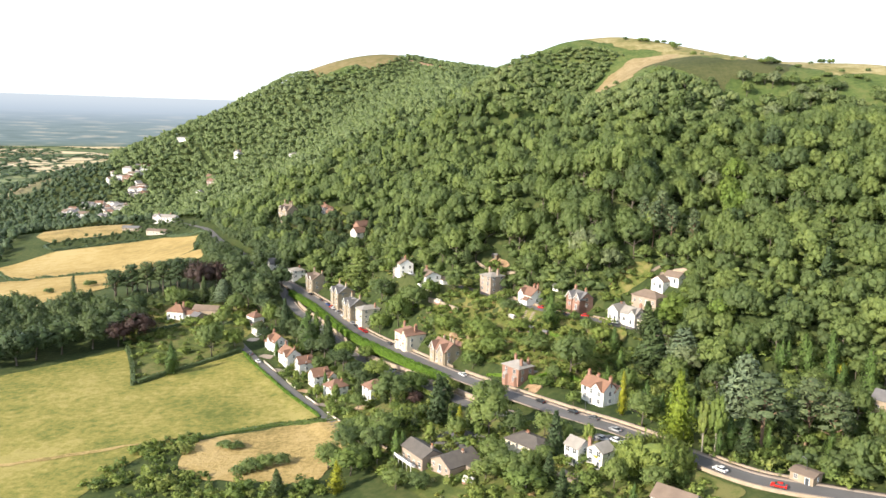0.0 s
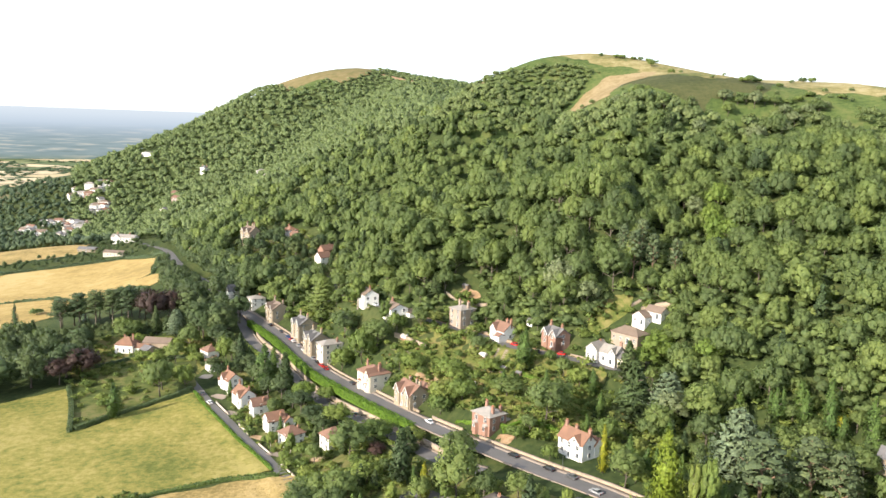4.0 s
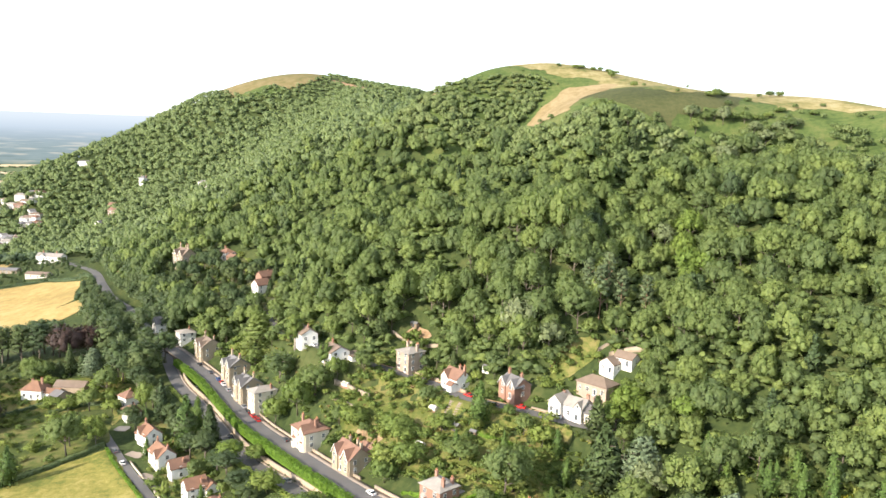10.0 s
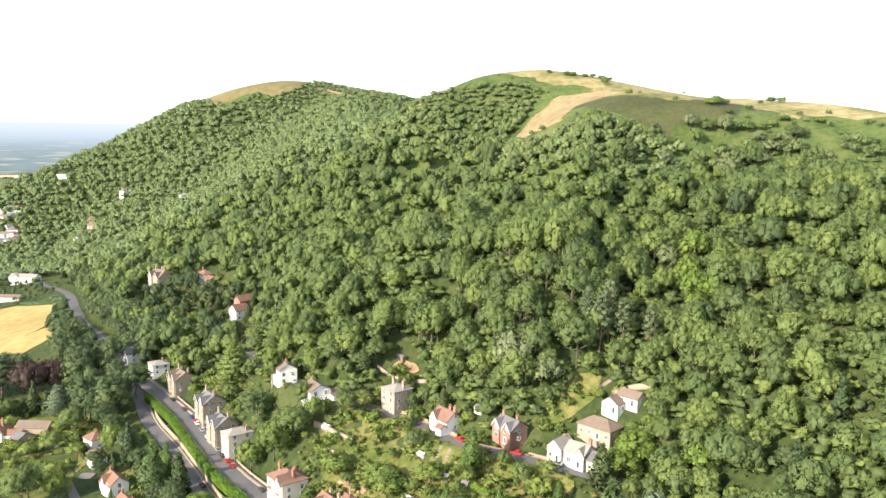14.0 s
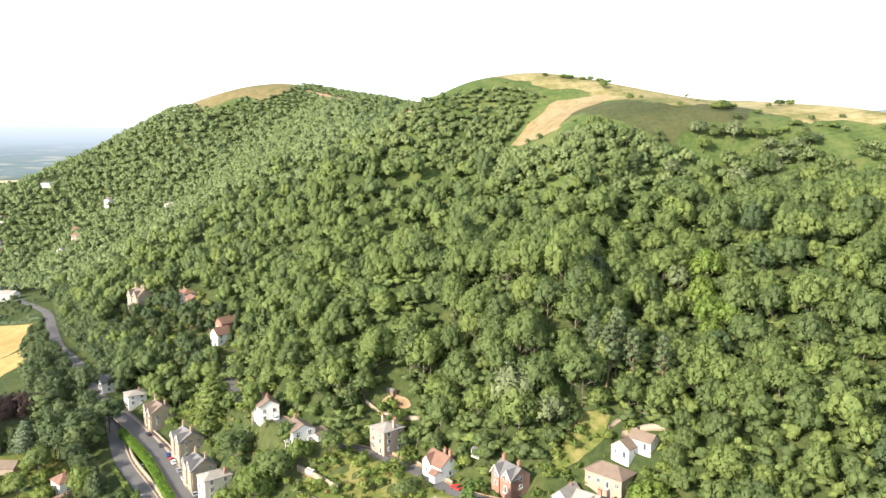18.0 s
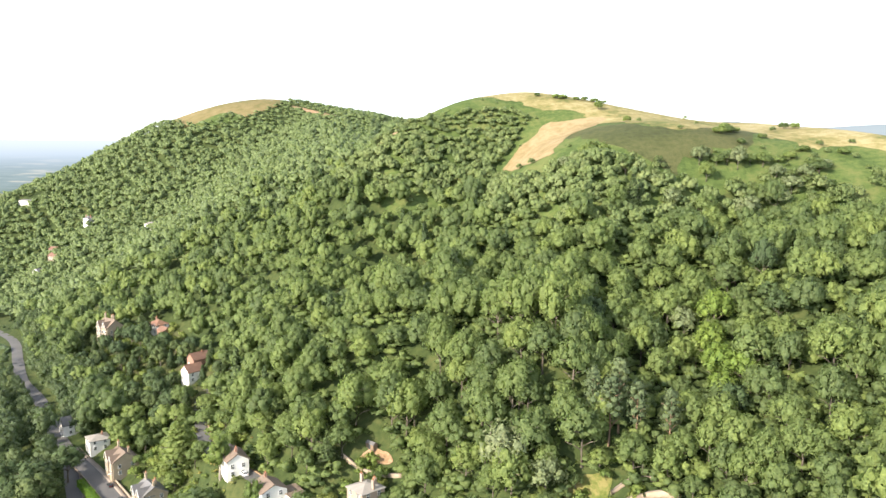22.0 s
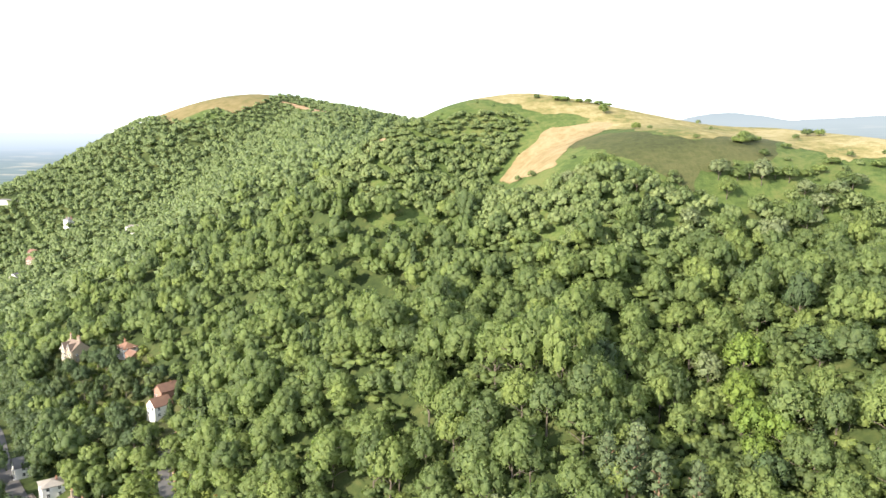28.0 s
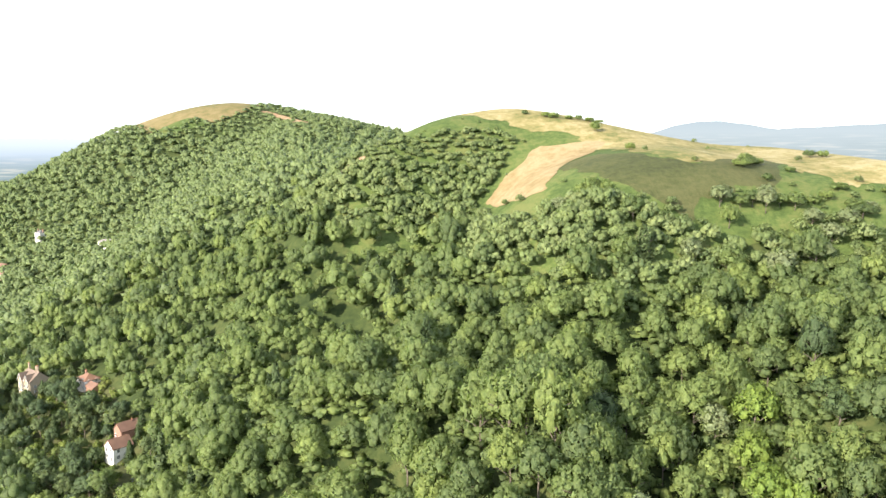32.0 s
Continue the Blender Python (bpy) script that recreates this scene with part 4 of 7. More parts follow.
# ---- woods on the hill ----
VILLAGE = [(140, 150), (125, 178), (106, 205), (104, 212), (138, 222), (147, 245), (136, 268), (114, 288), (96, 302), (96, 318), (112, 336), (112, 346), (100, 357), (86, 360), (76, 352), (66, 352), (56, 352), (48, 366), (38, 380), (36, 398), (40, 404), (30, 414), (20, 408), (14, 398), (4, 402), (-8, 414), (-20, 432), (-34, 462), (-46, 490), (-60, 497), (-86, 500), (-104, 520), (-150, 600), (-198, 690), (-230, 760), (-290, 860), (-420, 900), (-420, 150)]
WOOD = [(-100, 500), (-150, 605), (-202, 695), (-236, 775), (-300, 870), (-400, 960), (-470, 1080), (-560, 1300), (-720, 1650), (-700, 1950), (150, 1950), (420, 1300), (420, 120), (120, 120)]
HOMES, FRONTS = [], []


def clear_of(x, y, gap, low=False):
    """Whether a place keeps clear of houses and roads, and, but for low plants, of front gardens."""
    ok = np.ones(len(x), bool)
    for hx, hy, hr in (HOMES if low else HOMES + FRONTS):
        ok &= np.hypot(x - hx, y - hy) > hr + gap
    for line, half, _ in ROADS:
        for px, py in line[::2]:
            ok &= np.hypot(x - px, y - py) > (half + gap + (3.0 if line is LOW_ROAD else 0.0) if py < 490 else 4.4)
    return ok


def scatter(poly, gap, jitter=0.45):
    p = np.array(poly, float)
    gx, gy = np.arange(p[:, 0].min(), p[:, 0].max(), gap), np.arange(p[:, 1].min(), p[:, 1].max(), gap * 0.87)
    X, Y = np.meshgrid(gx, gy)
    X = X + (np.arange(len(gy)) % 2)[:, None] * gap / 2
    X = (X + rng.uniform(-jitter, jitter, X.shape) * gap).ravel()
    Y = (Y + rng.uniform(-jitter, jitter, Y.shape) * gap).ravel()
    k = inside(poly, X, Y)
    return X[k], Y[k]


def patchy(x, y, scale, seed):
    return np.array([noise.noise(Vector((a * scale, b * scale, seed))) for a, b in zip(x, y)])


def canopy_kit(kind, count, r, h, lobe_n, per, size, core=(5, 4), fill=0.62, **how):
    """A few crown shapes from which a wood is grown."""
    return [crown(lobes_for(kind, r, h, lobe_n), per, size, fill, core, **how) for _ in range(count)]


def grow(name, kit, x, y, scale_h, scale_r, material, label, category, sink=0.4, bright=True):
    """One mesh of many crowns."""
    z = height(x, y) - sink
    vs, qs, ts, ns, tints, n = [], [], [], [], [], 0
    pick, turn = rng.integers(len(kit), size=len(x)), rng.uniform(0, math.tau, len(x))
    # Last term lifts leaf tone about a spur: sunlit slope put into colour
    tint = 0.46 + 0.34 * patchy(x, y, 0.02, 3.0) + 0.24 * rng.normal(size=len(x)) + (0.42 * np.exp(-(((x - 15) / 95) ** 2) - ((y - 530) / 140) ** 2) if bright else 0)
    tint = np.where(rng.random(len(x)) < 0.014, 0.99, tint.clip(0.0, 0.93))
    for i in range(len(x)):
        v, q, t, soft = kit[pick[i]]
        c, s = math.cos(turn[i]), math.sin(turn[i])
        w = np.empty_like(v)
        w[:, 0] = (v[:, 0] * c - v[:, 1] * s) * scale_r[i] + x[i]
        w[:, 1] = (v[:, 0] * s + v[:, 1] * c) * scale_r[i] + y[i]
        w[:, 2] = v[:, 2] * scale_h[i] + z[i]
        ns.append(np.stack([soft[:, 0] * c - soft[:, 1] * s, soft[:, 0] * s + soft[:, 1] * c, soft[:, 2]], 1))
        vs.append(w)
        qs.append(q + n)
        ts.append(t + n)
        tints.append(np.full(len(v), tint[i]))
        n += len(v)
    me = big_mesh(name, np.vstack(vs), [np.vstack(qs), np.vstack(ts)], material, np.concatenate(tints), np.vstack(ns))
    return tagged(new(name, me), label, category, kind="stuff")

# ---- houses ----
def window_kit():
    """A casement with four lights in one piece, and its glass."""
    xs, zs, f = (-0.62, -0.55, -0.03, 0.03, 0.55, 0.62), (0.0, 0.09, 0.76, 0.82, 1.5, 1.58), Build()
    at = lambda i, j, y: (xs[i], y, zs[j])
    solid = {(i, j) for i in range(5) for j in range(5) if not (i in (1, 3) and j in (1, 3))}
    keys, faces = {}, []
    def k(*p):
        return keys.setdefault(p, len(keys))
    for i, j in solid:
        ring = [(i, j), (i + 1, j), (i + 1, j + 1), (i, j + 1)]
        for y in (-0.11, 0.04):
            faces.append(tuple(k(*q, y) for q in ring))
        for (di, dj), (p, q) in zip(((0, -1), (1, 0), (0, 1), (-1, 0)), zip(ring, ring[1:] + ring[:1])):
            if (i + di, j + dj) not in solid:
                faces.append((k(*p, -0.11), k(*q, -0.11), k(*q, 0.04), k(*p, 0.04)))
    f.add([at(*p) for p in keys], faces)
    g = Build().box(0, -0.01, 0.06, 1.16, 0.05, 1.46)
    return f.mesh("window", FRAME), g.mesh("pane", GLASS)


WINDOW_FRAME, WINDOW_PANE = window_kit()
DOOR_LEAF = Build().box(0, -0.03, 0, 1.0, 0.1, 2.05).box(0, -0.1, 0.95, 0.08, 0.06, 0.12).mesh("door", DOOR)
DOOR_CASE = Build().box(-0.58, -0.06, 0, 0.14, 0.2, 2.2).box(0.58, -0.06, 0, 0.14, 0.2, 2.2).box(0, -0.06, 2.05, 1.4, 0.22, 0.15).box(0, -0.35, -0.15, 1.5, 0.7, 0.15).mesh("door_case", FRAME)


def gable_outline(half, eave, rise, drop):
    return [(-half, -drop), (half, -drop), (half, eave), (0, eave + rise), (-half, eave)]


def roof_outline(half, eave, rise, over, thick=0.28):
    s = rise / half
    return [(-half - over, eave - over * s), (0, eave + rise), (half + over, eave - over * s), (half + over, eave - over * s + thick), (0, eave + rise + thick * 1.15), (-half - over, eave - over * s + thick)]


def hip_roof(b, w, d, eave, rise, over=0.45, thick=0.22):
    a, c, k = w / 2 + over, d / 2 + over, max(0.0, (w - d) / 2)
    j = max(0.0, (d - w) / 2)
    v = [(-a, -c, eave), (a, -c, eave), (a, c, eave), (-a, c, eave), (-a, -c, eave + thick), (a, -c, eave + thick), (a, c, eave + thick), (-a, c, eave + thick)]
    if w >= d:
        v += [(-k - 0.15, 0, eave + rise), (k + 0.15, 0, eave + rise)]
        f = [(4, 5, 9, 8), (6, 7, 8, 9), (5, 6, 9), (7, 4, 8)]
    else:
        v += [(0, -j - 0.15, eave + rise), (0, j + 0.15, eave + rise)]
        f = [(5, 6, 9, 8), (7, 4, 8, 9), (4, 5, 8), (6, 7, 9)]
    b.add(v, f + [(3, 2, 1, 0), (0, 1, 5, 4), (1, 2, 6, 5), (2, 3, 7, 6), (3, 0, 4, 7)])


def stack_mesh(name, tall, wide=0.75, long=1.1, pots=2, material=None):
    b = Build().box(0, 0, -1.6, long, wide, tall + 1.6).box(0, 0, tall, long + 0.2, wide + 0.2, 0.22)
    return b.mesh(name, material or BRICK)


def pot_mesh():
    return Build().tube([(0, 0, 0), (0, 0, 0.35), (0, 0, 0.7), (0, 0, 0.72)], [0.17, 0.14, 0.16, 0.11], 8).mesh("chimney_pot", POT, True)


POT_MESH = pot_mesh()


def house(x, y, w, d, eave, rise, turn=-57.0, wall=None, roof=None, form="gable", storeys=2, label="", chimneys=(), gables=(), trim=None, wing=None, name="house", stack=None, windows=True, bay=False, near=True, fancy=False, drop=None):
    """A house on its base centre; its front looks along its own -y, its gables along x.
    gables: (offset, width, rise) of front gables; chimneys: (x, y, tall) from the ridge; wing: (x, y, w, d, eave, rise)."""
    wall, roof = wall or WHITE, roof or TILE
    t = radians(turn)
    z = height1(x, y)
    corner = [height1(x + u * math.cos(t) - v * math.sin(t), y + u * math.sin(t) + v * math.cos(t)) for u in (-w / 2, w / 2) for v in (-d / 2, d / 2)]
    z = 0.5 * z + 0.5 * (0.6 * min(corner) + 0.4 * max(corner))
    deep = max(1.0, z - min(corner) + 0.8)
    top = thing(name, pose(x, y, z, 0, 0, turn), label, name.replace("_", " "))
    HOMES.append((x, y, max(w, d) * 0.55))
    if y < 560:
        FRONTS.append((x - 0.5 * d, y - 1.0 * d, max(w, d) * 0.4))
    body, cover = Build(), Build()
    if form == "gable":
        body.prism(gable_outline(d / 2, eave, rise, deep), "x", -w / 2, w / 2)
        cover.prism(roof_outline(d / 2, eave, rise, 0.4), "x", -w / 2 - 0.35, w / 2 + 0.35)
    elif form == "cross":
        body.prism(gable_outline(w / 2, eave, rise, deep), "y", -d / 2, d / 2)
        cover.prism(roof_outline(w / 2, eave, rise, 0.4), "y", -d / 2 - 0.35, d / 2 + 0.35)
    elif form == "hip":
        body.box(0, 0, -deep, w, d, eave + deep)
        hip_roof(cover, w, d, eave, rise)
    else:
        body.box(0, 0, -deep, w, d, eave + deep)
        cover.box(0, 0, eave, w + 0.5, d + 0.5, 0.3)
    for k, (u, gw, gr) in enumerate(gables):
        body.prism(gable_outline(gw / 2, eave, gr, deep), "y", -d / 2 - 0.5, 0.0, (u, 0, 0))
        cover.prism(roof_outline(gw / 2, eave, gr, 0.35), "y", -d / 2 - 0.85, 0.0, (u, 0, 0))
    if wing:
        wx, wy, ww, wd, we, wr = wing
        if wr:
            body.prism(gable_outline(wd / 2, we, wr, deep), "x", -ww / 2, ww / 2, (wx, wy, 0))
            cover.prism(roof_outline(wd / 2, we, wr, 0.35), "x", -ww / 2 - 0.3, ww / 2 + 0.3, (wx, wy, 0))
        else:
            body.box(wx, wy, -deep, ww, wd, we + deep)
            cover.box(wx, wy, we, ww + 0.3, wd + 0.3, 0.22)
    shell = part("wall", body.mesh("wall", wall), top)
    lid = part("roof", cover.mesh("roof", roof), top)
    for cx, cy, tall in chimneys:
        on = eave + rise * max(0.0, 1 - 2 * abs(cy) / d) * (1.0 if form == "gable" else 0.7)
        st = part("chimney", stack_mesh("chimney", tall, material=stack or (wall if wall in (BUFF, BRICK, PINK) else BRICK)), top, "", pose(cx, cy, on))
        for px in (-0.28, 0.28):
            part("chimney_pot", POT_MESH, st, "", pose(px, 0, tall + 0.2))
    if fancy:
        for u, gw, gr in gables:
            s = gr / (gw / 2)
            b = Build()
            for sg in (-1, 1):
                b.prism([(0, eave + gr + 0.28), (0, eave + gr - 0.1), (sg * (gw / 2 + 0.4), eave - 0.4 * s - 0.1), (sg * (gw / 2 + 0.4), eave - 0.4 * s + 0.28)], "y", -d / 2 - 0.95, -d / 2 - 0.8, (u, 0, 0))
            part("bargeboard", b.mesh("bargeboard", FRAME), top, "pale gable boards")
    if not windows:
        return top
    rows = [0.9 + 2.75 * k for k in range(storeys) if 0.9 + 2.75 * k + 1.3 < eave + 0.3]
    big = 1.18 if eave > 4 else 0.9

    def pane(u, v, zz, facing, s=1.0):
        wn_ = part("window", WINDOW_FRAME, shell, "", pose(u, v, zz, 0, 0, facing) @ Matrix.Diagonal((s, 1, s, 1)))
        wn_.parent = top
        part("pane", WINDOW_PANE, wn_, "dark glass pane")

    n = max(2, int(w / 3.2))
    door_at = n // 2
    for k, zz in enumerate(rows):
        for i in range(n):
            u = (i + 0.5) / n * w - w / 2
            front = -d / 2 - (0.5 if any(abs(u - g) < gw / 2 for g, gw, _ in gables) else 0.0)
            if k == 0 and i == door_at:
                dr = part("door", DOOR_LEAF, top, "", pose(u, front, 0.1))
                part("door_case", DOOR_CASE, dr)
            else:
                pane(u, front, zz, 0, big * (1.05 if i % 2 else 0.95))
        if near:
            m = max(1, int(d / 4.0))
            for i in range(m):
                pane(w / 2, (i + 0.5) / m * d - d / 2, zz, 90, big * 0.9)
    for u, gw, gr in gables:
        if gr > 2:
            pane(u, -d / 2 - 0.5, eave + 0.25, 0, 0.7)
    if bay:
        for u in (-w * 0.28, w * 0.28):
            bb = Build().add([(-1.3, 0, -deep), (-0.8, -0.9, -deep), (0.8, -0.9, -deep), (1.3, 0, -deep), (-1.3, 0, 2.6), (-0.8, -0.9, 2.6), (0.8, -0.9, 2.6), (1.3, 0, 2.6)], [(0, 1, 5, 4), (1, 2, 6, 5), (2, 3, 7, 6), (4, 5, 6, 7), (3, 2, 1, 0)])
            part("bay", bb.mesh("bay", wall), top, "", pose(u, -d / 2, 0))
            part("bay_roof", Build().add([(-1.45, 0, 2.6), (-0.9, -1.05, 2.6), (0.9, -1.05, 2.6), (1.45, 0, 2.6), (-0.9, 0, 3.3), (0.9, 0, 3.3)], [(0, 1, 4), (1, 2, 5, 4), (2, 3, 5), (3, 2, 1, 0)]).mesh("bay_roof", roof), top, "", pose(u, -d / 2, 0))
            pane(u, -d / 2 - 0.9, 0.8, 0, 0.95)
    return top


def centre(nx, ny, w, d, turn):
    """The base centre of a house whose near front corner stands at nx, ny."""
    t = radians(turn)
    u, v = -w / 2, d / 2
    return nx + u * math.cos(t) - v * math.sin(t), ny + u * math.sin(t) + v * math.cos(t)


def home(nx, ny, w, d, eave, rise, turn=-57.0, **more):
    x, y = centre(nx, ny, w, d, turn)
    return house(x, y, w, d, eave, rise, turn, **more)


# main road
home(31.1, 294.1, 9.6, 8.4, 6.0, 2.2, -52, wall=BRICK, roof=LIGHT_SLATE, form="hip", chimneys=((-3.6, 2.0, 2.0), (3.4, -1.5, 2.2), (3.4, 2.4, 2.0)), wing=(2.5, 7.0, 4.0, 6.0, 3.0, 0), label="two-storey red brick villa with grey slate hipped roof", bay=True)
home(59.3, 266.6, 11.2, 6.6, 5.8, 3.0, -55, wall=WHITE, roof=RED_TILE, chimneys=((-5.0, 0, 1.6), (-1.0, 0.6, 1.4), (5.1, 0.5, 1.8)), gables=((2.2, 5.0, 2.4),), wing=(3.0, 4.6, 5.5, 4.5, 4.6, 2.0), label="white rendered house with steep red tiled roof")
home(1.7, 330.5, 12.6, 9.0, 5.6, 3.6, -58, wall=BUFF, roof=TILE, chimneys=((-4.5, 2.0, 2.2), (1.0, 2.0, 2.6), (5.0, 1.0, 2.2)), gables=((-3.8, 4.0, 3.0), (3.6, 4.4, 3.2)), wing=(1.0, 7.0, 8.0, 6.0, 5.0, 2.6), label="buff stone villa with steep gables and brown tiles", fancy=True)
home(-16.3, 356.4, 12.0, 10.5, 6.6, 3.2, -57, wall=CREAM, roof=TILE, form="hip", chimneys=((-4.0, -1.0, 2.4), (2.0, 2.0, 2.2), (4.5, 0.0, 2.0)), gables=((3.4, 4.2, 2.8),), label="cream stone villa with hipped brown tile roof", bay=True)
home(-43.1, 402.8, 7.5, 11.0, 8.2, 2.0, -58, wall=CREAM, roof=LIGHT_SLATE, form="hip", storeys=3, chimneys=((2.5, 3.0, 1.8),), label="tall cream villa with pale shallow slate roof")
home(-50.5, 416.0, 10.5, 10.0, 7.8, 3.2, -58, wall=BUFF, roof=SLATE, storeys=3, chimneys=((-4.0, 0, 2.2), (4.0, 1.0, 2.6)), gables=((-2.6, 4.2, 3.2), (2.8, 4.2, 3.2)), label="tall buff stone villa with twin gables and slates", fancy=True)
home(-61.0, 442.4, 10.8, 10.5, 8.0, 3.2, -57, wall=BUFF, roof=SLATE, storeys=3, chimneys=((-4.4, 0, 2.6), (0.5, 2.0, 2.2), (4.4, 0, 2.0)), gables=((3.0, 4.4, 3.0), (-3.0, 3.8, 2.6)), label="tall stone villa with slate roof and stacks", fancy=True)
home(-83.0, 481.0, 10.5, 11.0, 6.6, 3.4, -57, wall=BUFF, roof=BROWN_TILE, chimneys=((-4.4, 0, 2.4), (3.0, 2.0, 2.4)), gables=((-2.8, 4.4, 3.2), (3.0, 3.6, 2.6)), label="gabled buff stone villa under trees", fancy=True)
home(-101.0, 507.0, 9.0, 9.0, 5.2, 1.8, -60, wall=WHITE, roof=LIGHT_SLATE, form="hip", chimneys=((0.0, 2.0, 1.4),), label="white house with pale hipped slate roof")
home(-121.0, 530.0, 6.0, 7.0, 5.6, 3.4, -55, wall=WHITE, roof=SLATE, form="cross", chimneys=((0.0, 2.0, 1.4),), label="small white gabled house with pointed slate roof")
# upper road
home(-24.0, 418.5, 11.0, 8.0, 6.4, 2.4, -67, wall=WHITE, roof=BROWN_TILE, form="gable", chimneys=((3.0, 0, 1.4),), label="white hillside house with brown tiled roof")
home(-9.0, 394.5, 9.5, 9.0, 5.4, 2.2, -62, wall=WHITE, roof=BROWN_TILE, form="gable", chimneys=((-3.0, 0, 1.4),), wing=(3.5, 7.0, 9.0, 6.0, 3.4, 0), label="white house with brown roof and flat garage")
home(24.3, 384.6, 8.8, 9.0, 8.2, 1.8, -55, wall=PINK, roof=LIGHT_SLATE, form="hip", storeys=3, chimneys=((-3.6, 1.0, 2.2), (1.0, 3.0, 2.2), (3.6, 0.5, 2.2)), label="tall pinkish brick house with shallow slate roof")
home(42.5, 361.2, 9.4, 7.6, 4.4, 3.0, -57, wall=WHITE, roof=TILE, chimneys=((1.0, 1.0, 2.0), (4.3, 0.5, 2.2)), gables=((-2.6, 4.2, 2.6),), wing=(3.2, -5.0, 3.0, 3.0, 2.6, 1.0), label="white cottage with steep red-brown roof beside road")
home(63.0, 344.0, 9.4, 7.6, 4.8, 2.8, -60, wall=BRICK, roof=SLATE, chimneys=((-3.5, 0, 1.8), (2.0, 1.5, 2.0)), gables=((-2.8, 3.8, 2.6), (2.8, 3.8, 2.6)), label="red brick house with slate roof and twin gables", fancy=True)
home(77.9, 333.6, 5.2, 8.0, 4.6, 2.4, -48, wall=WHITE, roof=LIGHT_SLATE, form="cross", chimneys=((0, 2.0, 1.4),), label="white gabled cottage with grey slate roof")
home(84.6, 328.6, 7.6, 8.0, 4.4, 2.4, -45, wall=WHITE, roof=LIGHT_SLATE, gables=((2.2, 3.2, 2.2),), chimneys=((3.2, 1.0, 2.0),), label="white double-gabled cottage beside the upper road")
home(88.5, 325.8, 4.2, 7.0, 3.6, 2.0, -45, wall=CREAM, roof=SLATE, label="low cream cottage end with dark slate roof")
home(94.0, 331.5, 13.0, 8.0, 3.6, 2.8, -50, wall=PINK, roof=BROWN_TILE, form="hip", windows=True, wing=(-4.5, 6.0, 5.0, 5.5, 3.2, 0), label="long pinkish brick building with brown roof", near=False)
home(99.0, 340.0, 6.4, 6.5, 3.2, 2.2, -52, wall=WHITE, roof=BROWN_TILE, form="cross", label="white gabled building behind the brick one")
home(105.5, 339.0, 8.0, 5.5, 2.8, 1.8, -52, wall=WHITE, roof=BROWN_TILE, label="white range with low brown roof at wood edge")
# lane
home(-160.0, 463.0, 11.0, 9.0, 4.2, 4.2, -10, wall=WHITE, roof=RED_TILE, form="hip", chimneys=((-1.5, 0, 1.6), (3.5, 0, 2.4)), wing=(9.0, 0.0, 9.0, 6.0, 3.0, 1.6), label="white farmhouse with steep red tiled roof")
home(-140.0, 466.0, 16.0, 8.0, 2.8, 2.2, -8, wall=STONE, roof=BROWN_TILE, windows=False, label="long low barn with brown roof", name="barn")
home(-150.0, 458.0, 6.0, 8.0, 2.6, 1.8, -30, wall=STONE, roof=SLATE, windows=False, label="small stone outbuilding with grey roof", name="barn")
home(-111.0, 441.6, 8.0, 7.0, 4.6, 2.8, -45, wall=WHITE, roof=TILE, form="hip", chimneys=((0, 1.0, 1.4),), label="white house with hipped brown tile roof")
home(-105.0, 424.0, 8.5, 6.5, 4.4, 2.6, -57, wall=WHITE, roof=TILE, form="hip", chimneys=((1.0, 1.0, 1.4),), label="small white house with brown hipped roof")
home(-88.5, 395.6, 9.6, 7.5, 4.8, 3.0, -54, wall=WHITE, roof=RED_TILE, chimneys=((-4.2, 0, 1.4),), gables=((-2.0, 4.0, 2.6),), wing=(-6.5, -1.0, 4.5, 5.0, 2.6, 1.6), label="white lane house with orange-red tiled roof")
home(-77.4, 374.9, 11.0, 7.5, 5.0, 3.0, -54, wall=WHITE, roof=RED_TILE, chimneys=((-4.6, 0, 1.6), (4.6, 0.6, 1.4)), gables=((2.8, 4.2, 2.6),), label="white lane house with front gable and red roof")
home(-69.6, 365.2, 5.6, 7.5, 4.8, 2.8, -57, wall=WHITE, roof=TILE, form="cross", chimneys=((1.5, 1.5, 1.4),), label="white gabled lane house with brown roof")
home(-59.2, 347.5, 7.0, 8.0, 5.0, 2.9, -57, wall=WHITE, roof=RED_TILE, form="cross", chimneys=((2.2, 2.0, 1.4),), wing=(1.0, 5.5, 7.0, 5.0, 3.8, 2.0), label="white lane house with gable end and red roof")
home(-47.9, 328.7, 7.6, 8.4, 5.0, 3.2, -50, wall=WHITE, roof=TILE, form="hip", chimneys=((1.5, 2.0, 1.4),), wing=(0.5, 6.0, 5.0, 4.0, 2.8, 0), label="white lane house with hipped brown tile roof")
home(-29.3, 313.2, 7.0, 8.4, 5.2, 3.0, -53, wall=WHITE, roof=TILE, form="hip", chimneys=((1.5, 2.0, 1.4),), label="white house with hipped roof above a terrace")
# below the main road
home(-5.0, 239.5, 13.0, 8.0, 4.6, 2.0, -55, wall=PINK, roof=DARK_TILE, chimneys=((4.8, 1.0, 1.2),), label="brick house with dark tiled roof and balcony", near=False)
home(4.0, 231.5, 10.0, 13.0, 2.6, 2.6, -52, wall=PINK, roof=DARK_TILE, form="cross", chimneys=((1.0, 2.0, 1.2),), wing=(7.5, 3.0, 6.0, 6.0, 2.4, 0), label="low brick bungalow with dark roof and wings", windows=True, near=False)
home(32.0, 232.5, 14.0, 9.5, 2.6, 2.2, -46, wall=CREAM, roof=DARK_TILE, form="hip", chimneys=((-2.0, 1.0, 1.0),), label="bungalow with dark grey slate roof")
